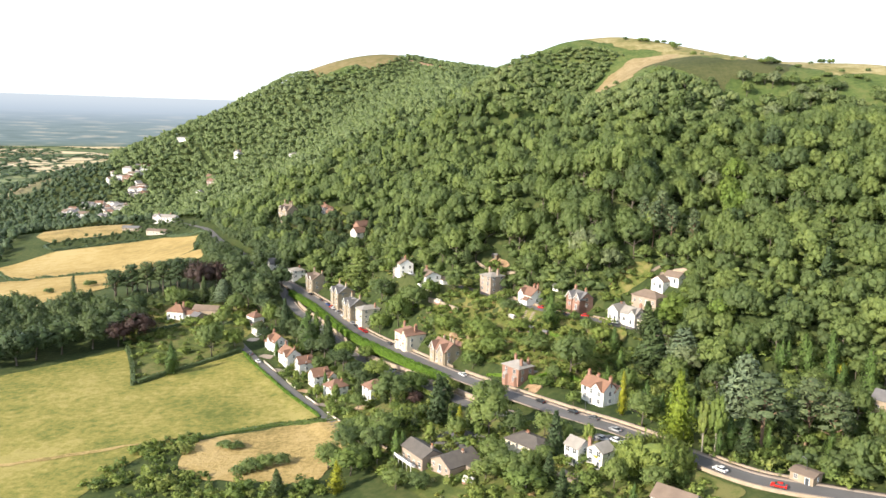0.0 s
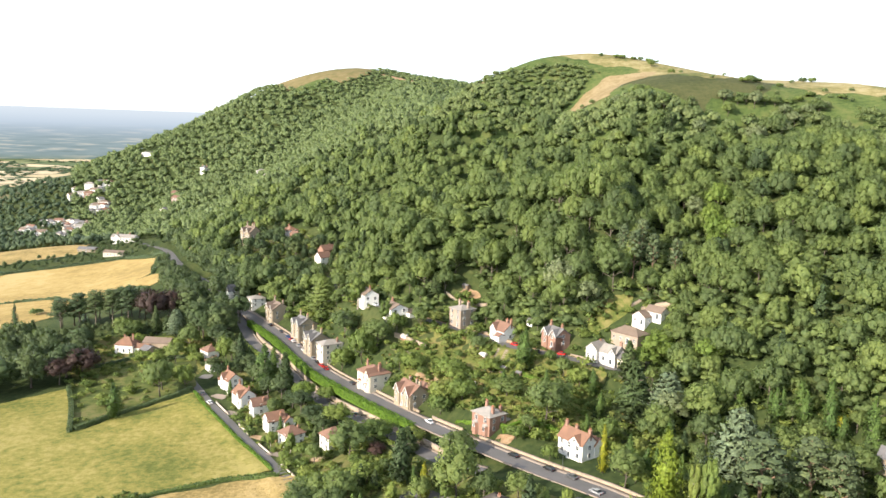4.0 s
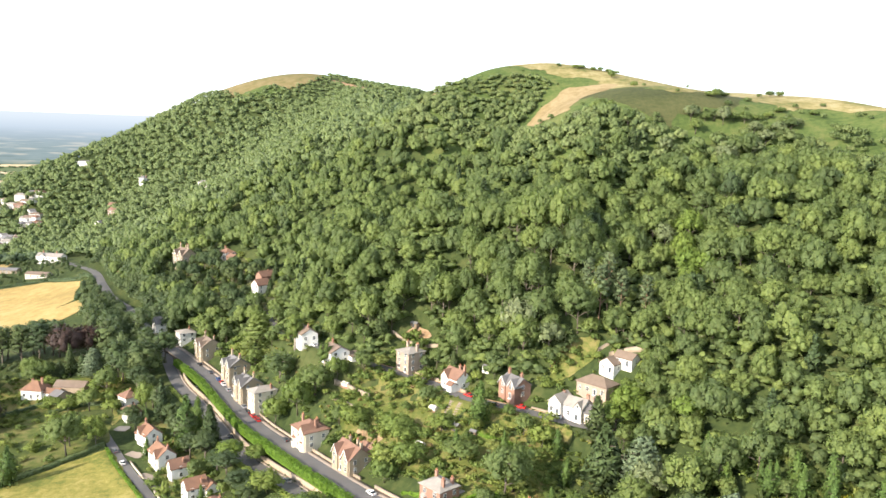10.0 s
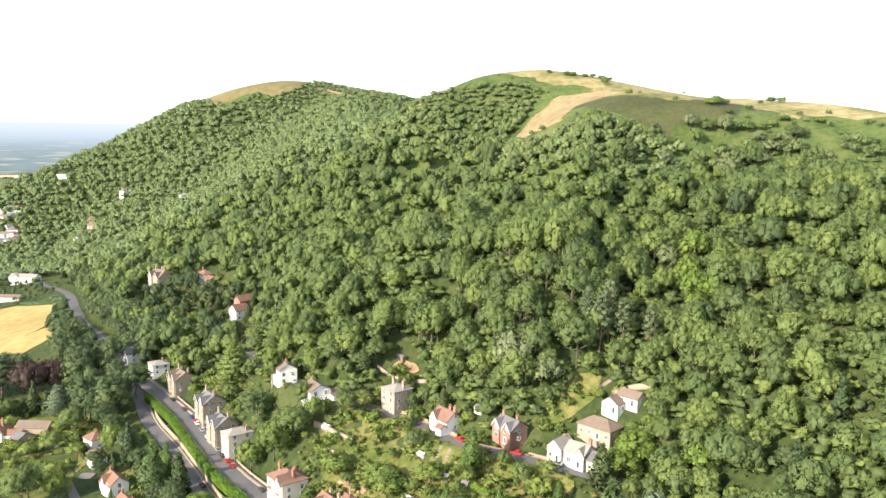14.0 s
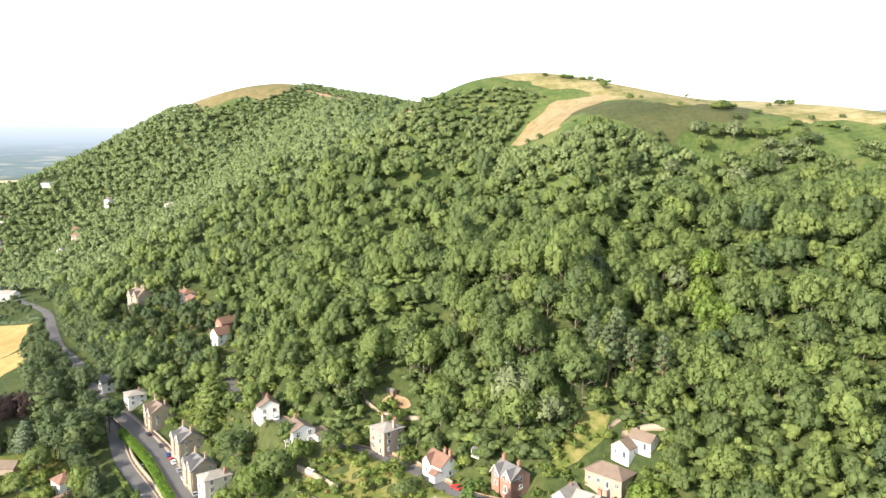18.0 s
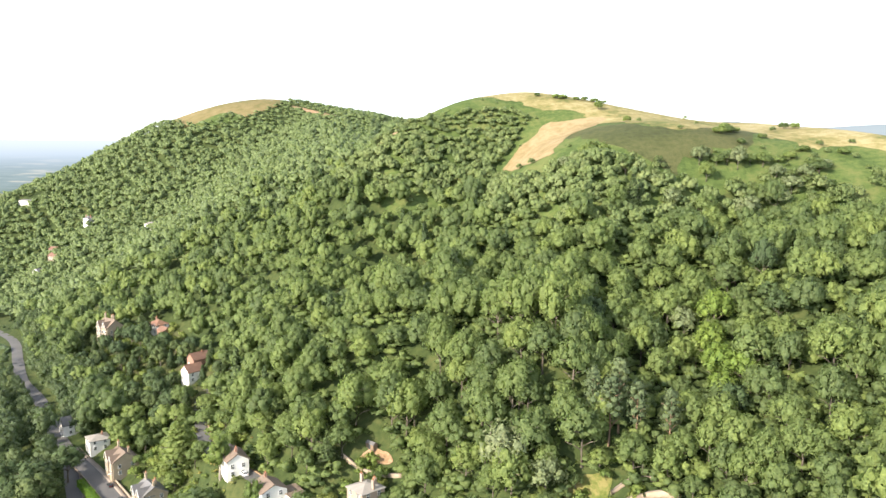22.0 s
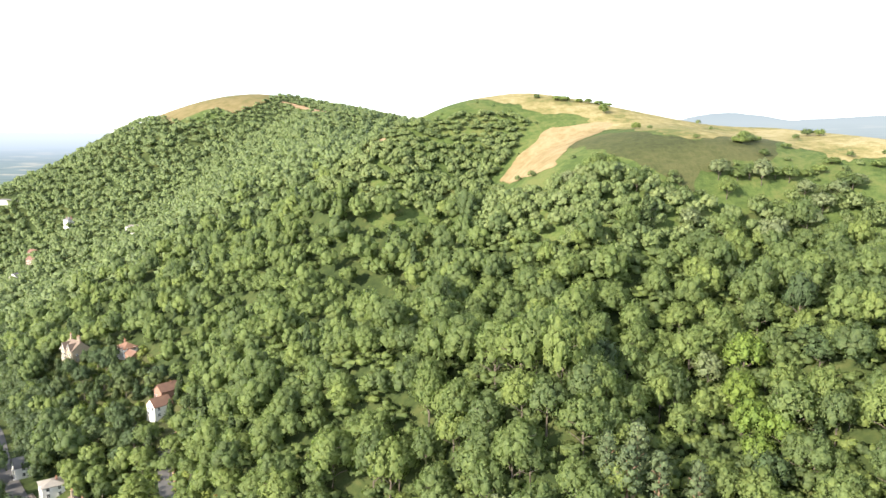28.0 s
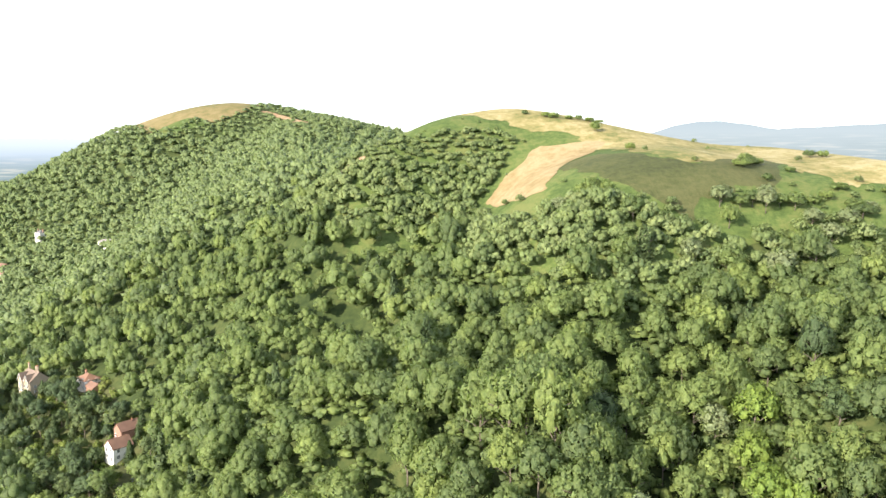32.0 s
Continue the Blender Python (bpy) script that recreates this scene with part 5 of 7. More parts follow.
home(43.0, 222.5, 5.6, 6.0, 5.6, 2.0, -50, wall=WHITE, roof=LIGHT_SLATE, form="gable", label="white modern house block with pale roof", near=True)
home(49.5, 218.0, 6.0, 5.6, 5.2, 1.8, -50, wall=WHITE, roof=LIGHT_SLATE, form="cross", chimneys=((-2.6, -2.0, 2.4),), label="white modern house wing with chimney and deck")
home(102.9, 197.8, 6.6, 5.4, 2.6, 0.5, -50, wall=STONE, roof=BROWN_TILE, form="gable", label="roadside stone garage with shallow brown roof", name="garage", storeys=1)
home(66.0, 186.0, 11.0, 8.0, 3.0, 2.2, -40, wall=WHITE, roof=BROWN_TILE, label="bungalow with brown roof below the road")
home(141.0, 226.0, 8.0, 7.0, 4.0, 2.2, -50, wall=STONE, roof=SLATE, label="small stone cottage among tall conifers")
# further along the hill
home(-130.9, 636.7, 13.0, 11.0, 10.0, 4.5, -45, wall=BUFF, roof=BROWN_TILE, storeys=3, chimneys=((-5.0, 0, 3.0), (0.0, 1.5, 3.0), (5.0, 0, 3.0)), gables=((-3.6, 4.6, 3.6), (3.6, 4.6, 3.6)), label="large gabled buff stone mansion among trees", fancy=True)
home(-96.4, 617.2, 9.5, 8.0, 4.8, 2.8, -48, wall=WHITE, roof=RED_TILE, form="hip", chimneys=((-2.0, 0, 1.6),), label="white house with bright red hipped roof")
home(-90.5, 610.0, 8.0, 6.0, 2.8, 1.6, -48, wall=BRICK, roof=TILE, label="low brick outbuilding with brown roof", windows=False)
home(-62.3, 540.6, 7.2, 9.0, 5.8, 3.2, -47, wall=WHITE, roof=TILE, form="cross", chimneys=((0.0, 3.5, 2.0),), label="white gabled house with brown tiled roof")
home(-62.0, 553.0, 6.5, 10.0, 4.6, 3.0, -47, wall=BRICK, roof=TILE, form="cross", chimneys=((0, 2.0, 1.6),), label="brick house with steep tiled roof on slope")
home(-185.0, 676.0, 9.0, 8.0, 5.0, 2.6, -40, wall=BUFF, roof=TILE, label="stone house half hidden in trees", near=False)
home(-319.3, 1188.0, 11.0, 9.0, 10.0, 3.0, -40, wall=WHITE, roof=SLATE, form="hip", storeys=4, chimneys=((-5.0, 0, 2.0), (5.0, 0, 2.0)), label="tall white house standing out of the woods")
home(-440.0, 1325.0, 32.0, 8.0, 4.0, 1.8, -35, wall=WHITE, roof=SLATE, form="hip", storeys=3, label="long white hotel high on the wooded slope")
home(-196.3, 1050.0, 18.0, 9.0, 6.0, 2.0, -10, wall=WHITE, roof=LIGHT_SLATE, form="hip", label="long low white house in the hillside woods")
home(-336.5, 1131.0, 20.0, 10.0, 6.0, 3.0, -30, wall=PINK, roof=TILE, label="brick house among trees on the slope")
home(-347.8, 1096.0, 11.0, 10.0, 8.0, 3.0, -30, wall=WHITE, roof=SLATE, form="cross", label="white gabled villa among trees")
home(-354.0, 1167.0, 12.0, 9.0, 6.0, 3.0, -30, wall=BUFF, roof=TILE, label="stone villa among trees on the slope", near=False)
home(-267.0, 949.0, 10.0, 9.0, 6.0, 3.0, -40, wall=BUFF, roof=TILE, label="buff house among trees below the hill", near=False)
home(-294.3, 832.0, 26.0, 10.0, 6.4, 2.6, -12, wall=WHITE, roof=LIGHT_SLATE, chimneys=((-8.0, 0, 1.6), (6.0, 0, 1.6)), gables=((-6.0, 6.0, 2.4),), label="long white inn beside the winding road")
home(-281.0, 766.0, 20.0, 9.0, 3.4, 1.6, -10, wall=CREAM, roof=BROWN_TILE, label="low cream farm range beside the road", near=False, storeys=1)
home(-318.0, 792.0, 18.0, 8.0, 3.0, 1.6, -8, wall=BUFF, roof=SLATE, label="low grey-roofed farm building by fields", near=False, storeys=1)
for i in range(46):
    if i < 28:
        tx, ty = -552 + 75 * rng.random(), 1085 + 80 * rng.random()
    elif i < 38:
        tx, ty = -552 + 60 * rng.random(), 1248 + 34 * rng.random()
    else:
        tx, ty = -492 + 22 * rng.random(), 1190 + 40 * rng.random()
    look_ = ((WHITE, TILE), (WHITE, SLATE), (BRICK, TILE), (CREAM, SLATE), (WHITE, BROWN_TILE), (WHITE, LIGHT_SLATE))[int(rng.integers(6))]
    words = {"white render": "white", "red brick": "red brick", "cream render": "cream", "buff stone": "buff stone"}[look_[0].name]
    roofs = {"clay roof tiles": "brown tiled", "orange clay tiles": "red tiled", "grey slates": "slate", "brown concrete tiles": "dull brown", "pale weathered slates": "pale slate"}[look_[1].name]
    ob = house(tx, ty, rng.uniform(10, 17), rng.uniform(8, 10), rng.uniform(5, 7.5), rng.uniform(2.4, 3.4), rng.uniform(-60, 10), wall=look_[0], roof=look_[1], form=("gable", "hip", "cross")[int(rng.integers(3))], label=f"{words} town house with a {roofs} roof among trees", near=False)
    tagged(ob, group="town houses on the plain")

# ---- single trees ----
plant("cypress", 47.6, 335.6, 14, 3.4)
plant("cypress", 132.0, 250.6, 14, 2.8)
plant("cypress", 127.7, 258.6, 13, 3.0)
plant("cypress", 121.0, 264.2, 12, 3.0)
plant("cypress", 138.5, 237.8, 13, 3.2)
plant("cypress", 134.6, 248.1, 10, 2.4)
plant("cypress", 112.3, 271.7, 11, 2.8)
plant("lime_tree", 99.9, 322.8, 15, 7.5)
plant("lime_tree", 94.6, 320.6, 12, 6.5)
plant("lime_tree", 112.6, 301.2, 12, 6.0)
plant("dark_fir", 86.0, 295.0, 18, 6.5)
plant("whitebeam", 93.2, 282.0, 15, 6.0)
plant("big_cypress", 81.8, 253.7, 11, 4.6)
plant("round", 57.2, 298.9, 8, 5.0)
plant("round", 19.8, 324.5, 6, 4.5)
plant("round", 51.8, 320.3, 5, 4)
plant("golden_cypress", 64.1, 257.8, 15.1, 1.9)
plant("golden_cypress", 7.6, 261.1, 11.4, 2.3)
plant("golden_cypress", -32.5, 233.2, 10.2, 3.1)
plant("big_cypress", 75.3, 230.3, 23.0, 5.2)
plant("willow", 63.5, 212.9, 10.2, 10.9)
plant("birch", 81.0, 223.4, 18.7, 2.4)
plant("birch", 84.2, 221.3, 21.5, 3.0)
plant("birch", -27.6, 424.3, 19.0, 4.4)
plant("birch", -12.0, 398.4, 13.3, 3.6)
plant("pine", 98.5, 222.5, 24.0, 9.4)
plant("pine", 113.5, 225.3, 21.8, 8.3)
plant("pine", 118.2, 218.8, 19.9, 6.7)
plant("dark_pine", -218.1, 501.8, 21.3, 9.0)
plant("dark_pine", -207.7, 504.1, 23.3, 9.0)
plant("dark_pine", -197.0, 503.1, 23.9, 9.0)
plant("dark_pine", -186.2, 502.8, 24.0, 9.0)
plant("dark_pine", -176.8, 503.0, 24.0, 9.0)
plant("blue_cedar", 99.0, 240.3, 24.0, 10.9)
plant("blue_cedar", 94.2, 290.3, 17.5, 9.8)
plant("blue_cedar", -140.6, 482.0, 16.2, 8.2)
plant("dark_fir", 83.7, 295.8, 24.0, 9.3)
plant("dark_fir", -51.9, 233.7, 9.8, 3.5)
plant("dark_fir", 36.8, 229.2, 16.6, 4.4)
plant("dark_fir", -0.2, 273.0, 20.5, 5.6)
plant("dark_fir", -87.6, 418.6, 21.8, 4.5)
plant("dark_fir", -58.4, 383.8, 18.8, 5.6)
plant("dark_fir", 86.6, 316.2, 15.5, 5.6)
plant("dark_fir", 1.4, 292.3, 9.8, 6.2)
plant("broad", 100.9, 271.2, 19.4, 7.7)
plant("broad", 55.1, 299.7, 17.4, 8)
plant("broad", 17.6, 252.8, 19.4, 8.0)
plant("broad", -20.1, 299.8, 15.5, 8)
plant("broad", -30.2, 268.0, 11.6, 8)
plant("broad", 20.8, 228.4, 7.5, 6.4)
plant("broad", 50.3, 205.2, 10.6, 3.8)
plant("broad", -122.5, 397.2, 20.5, 8)
plant("broad", -33.5, 414.0, 15.3, 8)
plant("broad", -15.2, 385.9, 15.1, 8)
plant("broad", 51.8, 296.0, 18.2, 8)
plant("broad", 39.9, 318.6, 7.6, 6.6)
plant("broad", 68.0, 245.6, 13.6, 5.9)
plant("broad", 18.7, 280.0, 11.3, 6.9)
plant("cypress", 133.9, 255.3, 16.7, 2.9)
plant("cypress", 128.7, 263.8, 12.3, 2.9)
plant("cypress", 141.6, 244.1, 13.3, 3.4)
plant("cypress", 48.4, 334.7, 17.0, 4.3)
plant("cypress", -69.4, 388.0, 24.0, 5.7)
plant("cypress", -66.8, 398.9, 16.0, 3.7)
plant("cypress", -134.7, 370.7, 16.2, 3.6)
plant("golden_small", 135.5, 250.6, 8.2, 2.4)
plant("lime_tree", -46.6, 365.1, 10.8, 5.6)
plant("golden_small", 49.3, 220.8, 5.3, 2.7)
plant("round", -9.2, 313.0, 6.2, 5.1)
plant("round", -29.3, 244.4, 9.4, 7)
plant("round", 26.4, 212.9, 7.9, 6.9)
plant("round", 43.8, 208.9, 5.4, 4.3)
plant("round", -98.6, 432.2, 15.4, 5.7)
plant("round", -111.3, 400.6, 13.4, 4.7)
plant("round", -22.2, 383.8, 16.6, 7)
plant("round", -32.4, 391.2, 12.3, 7)
plant("round", 2.4, 358.8, 7.1, 6.2)
plant("round", 22.7, 323.0, 9.1, 7)
plant("round", 19.0, 343.5, 8.6, 7)
plant("round", 34.9, 337.2, 6.7, 5.8)
plant("round", 69.1, 321.7, 8.5, 5.7)
plant("round", 13.9, 321.0, 9.6, 5.6)
plant("round", 12.0, 390.2, 6.5, 4.7)
plant("round", 1.8, 360.2, 7.9, 6.5)
plant("round", -6.1, 389.5, 10.3, 5.4)
plant("round", 15.0, 326.6, 9.1, 7)
plant("round", 20.3, 337.3, 7.0, 5.7)
plant("round", 71.0, 279.4, 10.9, 4.4)
plant("round", -12.1, 279.5, 7.6, 6.6)
plant("round", 2.8, 302.2, 6.1, 5.3)
plant("round", -24.2, 270.0, 7.4, 6.4)
plant("round", 49.2, 269.6, 6.1, 3.2)
plant("round", 40.0, 287.9, 5.2, 4.5)
plant("round", -36.2, 366.0, 7.2, 5.6)
plant("round", -28.0, 334.2, 8.2, 7)
plant("round", -11.4, 306.0, 8.8, 7)
plant("copper", -9.7, 296.5, 5.8, 4.2)
plant("copper", -160, 497, 24.0, 12)
plant("copper", -150, 501, 22.0, 10)
plant("copper", -176, 433, 17.0, 11)
plant("copper", -184, 424, 15.0, 9)
plant("big_dark", -125.6, 476, 23, 8.5)
plant("big_dark", -113, 472, 23, 8.5)
plant("dark_fir", -154, 486, 18, 4.2)
plant("dark_fir", -147, 484, 13, 3.6)
plant("dark_fir", -190, 476, 15, 3.8)
plant("blue_cedar", -140, 480, 13, 6.0)
plant("broad", -166, 482, 12, 6.0)
plant("broad", -174, 486, 13, 6.0)
plant("round", -160, 474, 7, 5.0)
plant("round", -134, 466, 6, 4.5)
plant("round", -122, 452, 7, 5.0)
plant("round", -150, 455, 5, 4.0)
plant("round", -117, 440, 7, 5.0)
plant("round", -121, 425, 6, 4.6)
plant("cypress", -137, 379, 10, 3.6)
plant("broad", -124.6, 407, 13, 6.4)
plant("round", -131, 412, 5, 3.4)
plant("round", -140, 404, 4, 3.2)
plant("round", -150, 396, 4, 3.4)
plant("round", -146, 386, 4, 3.0)
plant("round", -113, 410, 6, 4.2)
for x_, y_, h_ in ((-208, 514, 17), (-214, 511, 16), (-201, 518, 18), (-195, 520, 19), (-188, 521, 20), (-181, 519, 21), (-174, 514, 21), (-222, 512, 15), (-169, 510, 22)):
    plant("dark_pine", x_, y_, h_, 6.8, "row of dark pines beside the corn")
plant("big_dark", -224.0, 391.2, 20.0, 10)
plant("big_dark", -210.2, 411.8, 20.0, 10)
plant("big_dark", -218.7, 401.0, 20.0, 10)
plant("big_dark", -196.8, 420.4, 20.0, 9.6)
plant("big_dark", -185.4, 435.4, 20.0, 9.8)
plant("big_dark", -190.1, 452.0, 14.2, 8.0)
plant("big_dark", -121.4, 470.5, 20.0, 10)
plant("big_dark", -110.4, 469.2, 20.0, 10)
plant("big_dark", -138.4, 500.8, 20.0, 10)
plant("poplar", -239.7, 489.5, 24.0, 3.3)
plant("deodar", -49.4, 459.4, 23.6, 12.3)
plant("dark_fir", -228, 487, 15, 4.5)
plant("big_dark", -112, 478, 19, 8)
plant("big_dark", -104, 486, 18, 8)
plant("broad", -126, 460, 16, 7)
plant("broad", -130, 446, 12, 6)
plant("big_dark", -186, 454, 15, 8)
plant("big_dark", -183, 442, 13, 7)
plant("big_dark", -192, 470, 16, 8)
plant("round", -141, 447, 7, 5)
plant("broad", -170, 478, 13, 6)
for x_, y_, h_, r_ in ((-89, 422, 18, 5.2), (-82, 413, 12, 4.4), (-70, 389, 19, 5.6), (-59, 376, 15, 5.2), (-66, 381, 13, 4.6), (-47, 360, 12, 5.4), (-52, 366, 10, 4.6), (-103, 447, 15, 5.4), (-110, 457, 16, 5.6), (-97, 438, 11, 5.0), (-78, 403, 11, 4.6), (-40, 345, 11, 5.4), (-34, 334, 10, 5.2), (-104, 425, 9, 4.6), (-99, 416, 8, 4.2)):
    plant("tall_tree", x_, y_, h_, r_, "tall trees below the lower road")
for x_, y_, h_, r_ in ((125, 238, 13, 5.5), (115, 246, 15, 6.0), (112, 275, 17, 6.5), (122, 272, 16, 6.0), (141, 262, 14, 5.5), (126, 248, 12, 5.0), (106, 254, 15, 6.0), (98, 262, 14, 5.6), (132, 232, 12, 5.0), (88, 279, 14, 5.4), (104, 302, 14, 6.0)):
    plant("broad", x_, y_, h_, r_, "trees beside the villa drive")
for x_, y_, h_, r_ in ((18, 236, 9, 5), (15, 224, 8, 5), (23, 222, 8, 4.5), (-13, 230, 7, 5), (-6, 228, 6, 4), (-27, 268, 13, 6), (-22, 257, 12, 6), (-33, 261, 12, 6.5), (-20, 266, 14, 6), (28, 223, 8, 4), (-38, 252, 10, 5.5), (-28, 250, 9, 5), (36, 247, 9, 4.5), (26, 250, 10, 5), (40, 240, 8, 4)):
    plant("broad", x_, y_, h_, r_, "trees about the bungalows")


# ---- planting the woods ----
HILL_GARDEN = [(-145, 650), (-112, 650), (-84, 618), (-72, 590), (-52, 560), (-45, 552), (-45, 525), (-55, 505), (-75, 510), (-95, 550), (-125, 590), (-150, 620)]


def wooded(x, y, gap):
    """Whether a place on the near hill carries trees."""
    scar = np.hypot(x - 43, y - 628) > 7
    return ~inside(VILLAGE, x, y) & ~inside(HILL_GARDEN, x, y) & ~inside(HILLTOP, x, y) & scar & (y < 860) & (x < 290) & (y > 170) & ~((x > 130) & (y > 600)) & clear_of(x, y, gap)


def upland(x, y):
    z = land(x, y)
    return np.maximum(step(92, 128, z) * step(40, 110, x), step(100, 132, z) * step(520, 570, y))


# tall wood on the lower slopes, small trees towards the crest
wx, wy = scatter(WOOD, 8.7)
mature = 1 - upland(wx, wy)
keep = wooded(wx, wy, 3.0) & (step(680, 860, wy) < rng.random(len(wx))) & (mature > rng.uniform(0.15, 0.85, len(wx)))
wx, wy, mature = wx[keep], wy[keep], mature[keep]
tall = 0.98 + 0.24 * patchy(wx, wy, 0.03, 2.0) + 0.3 * rng.normal(size=len(wx)).clip(-1.5, 2.2)
tall = (tall + 0.3 * np.exp(-(((wx - 60) / 50) ** 2) - ((wy - 395) / 35) ** 2)).clip(0.45, 1.75) * (0.72 + 0.28 * mature)
tall *= 1 - 0.55 * np.exp(-(((wx - 116) / 11) ** 2) - ((wy - 376) / 24) ** 2) + 0.3 * np.exp(-(((wx - 90) / 13) ** 2) - ((wy - 384) / 22) ** 2)
wide = (0.32 + 0.58 * tall) * rng.uniform(0.82, 1.12, len(wx))
# The trees nearest the flight stand as single trees.
single = (wx > -30) & (wx < 170) & (wy > 325) & (wy < 425)
order = np.nonzero(single)[0]
rng.shuffle(order)
order = order[:290]
for i in order:
    pick = rng.random()
    kind = "wood_tree" if pick < 0.93 else ("whitebeam" if pick < 0.945 else ("big_dark" if pick < 0.975 else "dark_fir"))
    plant(kind, wx[i], wy[i], 13.5 * tall[i], 5.6 * wide[i], "trees on the hillside", 0.3)
rest = np.ones(len(wx), bool)
rest[order] = False
wx, wy, tall, wide = wx[rest], wy[rest], tall[rest], wide[rest]
kind_at = rng.random(len(wx))
close = (wx > -40) & (wx < 230) & (wy < 470)
FINE = canopy_kit("bough", 14, 5.6, 13.5, 18, 42, 0.38, (5, 4), 0.7)
COARSE = canopy_kit("bough", 14, 5.6, 13.5, 11, 18, 0.54, (5, 4), 0.8)
FIRS = canopy_kit("fir", 5, 3.6, 15.0, 24, 14, 0.6, (5, 3), 0.7, droop=0.3)
for name, kit, who, label in (("hillside_wood", FINE, close & (kind_at < 0.96), "dense green deciduous wood on the near slope"), ("upper_wood", COARSE, ~close & (kind_at < 0.96), "dense green deciduous wood on the upper slope")):
    grow(name, kit, wx[who], wy[who], tall[who], wide[who], WOOD_LEAF, label, "woodland")
who = kind_at >= 0.96
grow("hillside_conifers", FIRS, wx[who], wy[who], tall[who] * 1.1, tall[who], DARK_LEAF, "scattered dark conifers in the hillside wood", "woodland")
SMALL = canopy_kit("bough", 12, 3.6, 8.5, 10, 16, 0.38, (5, 3), 0.84)
ux, uy = scatter(WOOD, 4.1)
young = upland(ux, uy)
keep = wooded(ux, uy, 2.0) & (step(680, 860, uy) < rng.random(len(ux))) & (young > rng.uniform(0.15, 0.85, len(ux)))
ux, uy = ux[keep], uy[keep]
us = (0.9 + 0.3 * patchy(ux, uy, 0.05, 6.0) + 0.22 * rng.normal(size=len(ux)).clip(-1.5, 2.2)) * (1 - 0.5 * step(132, 162, land(ux, uy)))
us = us.clip(0.35, 1.7)
grow("young_wood", SMALL, ux, uy, us, (0.45 + 0.5 * us) * rng.uniform(0.85, 1.2, len(ux)), SCRUB_LEAF, "smaller trees thinning towards the crest", "woodland")
ux, uy = scatter(WOOD, 5.6)
keep = wooded(ux, uy, 1.5) & (uy < 520) & (ux < 230) & (uy > 200) & (land(ux, uy) < 112)
ux, uy = ux[keep], uy[keep]
UNDER = canopy_kit("dome", 8, 4.4, 6.5, 4, 9, 0.5, (5, 3), 0.8)
grow("understorey", UNDER, ux, uy, rng.uniform(0.7, 1.2, len(ux)), rng.uniform(0.9, 1.2, len(ux)), WOOD_LEAF, "leafy bushes filling the wood below tall crowns", "woodland")
fx, fy = scatter(WOOD, 9.6)
keep = (step(680, 860, fy) > rng.random(len(fx))) & ~inside(HILLTOP, fx, fy) & ~inside(VILLAGE, fx, fy) & ~inside(HILL_GARDEN, fx, fy) & ~inside(FAR_BARE, fx, fy) & ~inside(SCAR, fx, fy) & (fx < 60 + 0.5 * np.maximum(0, fy - 900)) & (fy < 1560) & (fx < 240) & clear_of(fx, fy, 1.0)
keep &= (land(fx, fy) > -48)
fx, fy = fx[keep], fy[keep]
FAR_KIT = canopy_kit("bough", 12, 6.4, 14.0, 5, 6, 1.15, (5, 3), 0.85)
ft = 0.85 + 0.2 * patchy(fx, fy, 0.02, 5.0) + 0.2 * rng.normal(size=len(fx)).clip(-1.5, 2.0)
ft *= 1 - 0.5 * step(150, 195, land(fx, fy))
grow("far_wood", FAR_KIT, fx, fy, ft, 0.6 + 0.42 * ft, HAZY_LEAF, "continuous green woodland over the far hill", "woodland")
# bushes about the hilltop
bx, by = scatter(HILLTOP, 4.6)
bz = land(bx, by)
likely = 0.55 * step(134, 122, bz) + 0.2 * step(146, 134, bz) + 0.012
keep = (rng.random(len(bx)) < likely * (0.7 + 1.3 * patchy(bx, by, 0.06, 9.0))) & (by < 640) & (bx < 280) & ~inside(STRIP, bx, by)
bx, by, bz = bx[keep], by[keep], bz[keep]
BUSH = canopy_kit("bough", 10, 3.0, 6.0, 10, 26, 0.32, (5, 3), upper=-0.7)
bs = rng.uniform(0.3, 0.7, len(bx)) + step(142, 124, bz) * rng.uniform(0.1, 0.8, len(bx))
grow("hilltop_bushes", BUSH, bx, by, bs * rng.uniform(0.85, 1.3, len(bx)), bs, SCRUB_LEAF, "scattered hawthorns and young trees on bracken", "bushes")
# tree belts and hedges on the plain
BELT = [(-250, 372), (-225, 378), (-205, 402), (-184, 420), (-178, 428), (-192, 446), (-206, 466), (-235, 488), (-290, 480), (-290, 455)]
BELT_2 = [(-150, 518), (-136, 494), (-128, 474), (-112, 474), (-112, 500), (-140, 560), (-165, 600), (-185, 610), (-180, 575)]
ROADSIDE = [(-118, 502), (-140, 550), (-165, 597), (-188, 636), (-212, 690), (-222, 686), (-200, 634), (-176, 590), (-152, 548), (-130, 506)]
FARM_SCRUB = [(-248, 748), (-276, 757), (-330, 744), (-374, 730), (-396, 752), (-334, 777), (-316, 782), (-336, 810), (-352, 852), (-300, 850), (-262, 800), (-244, 765)]
RIGHT_BANK = [(-116, 536), (-146, 596), (-196, 690), (-236, 778), (-210, 778), (-172, 690), (-142, 648), (-146, 622), (-120, 590), (-98, 550)]
BELT_3 = [(-236, 484), (-205, 470), (-190, 476), (-172, 484), (-140, 478), (-132, 494), (-170, 500), (-218, 502)]
vx, vy = np.concatenate([scatter(BELT_3, 7.0), scatter(ROADSIDE, 6.0), scatter(BELT, 8.5), scatter(BELT_2, 8.0), scatter(RIGHT_BANK, 7.5), scatter(FARM_SCRUB, 8.0)], 1)
ok = clear_of(vx, vy, 2.0)
vx, vy = vx[ok], vy[ok]
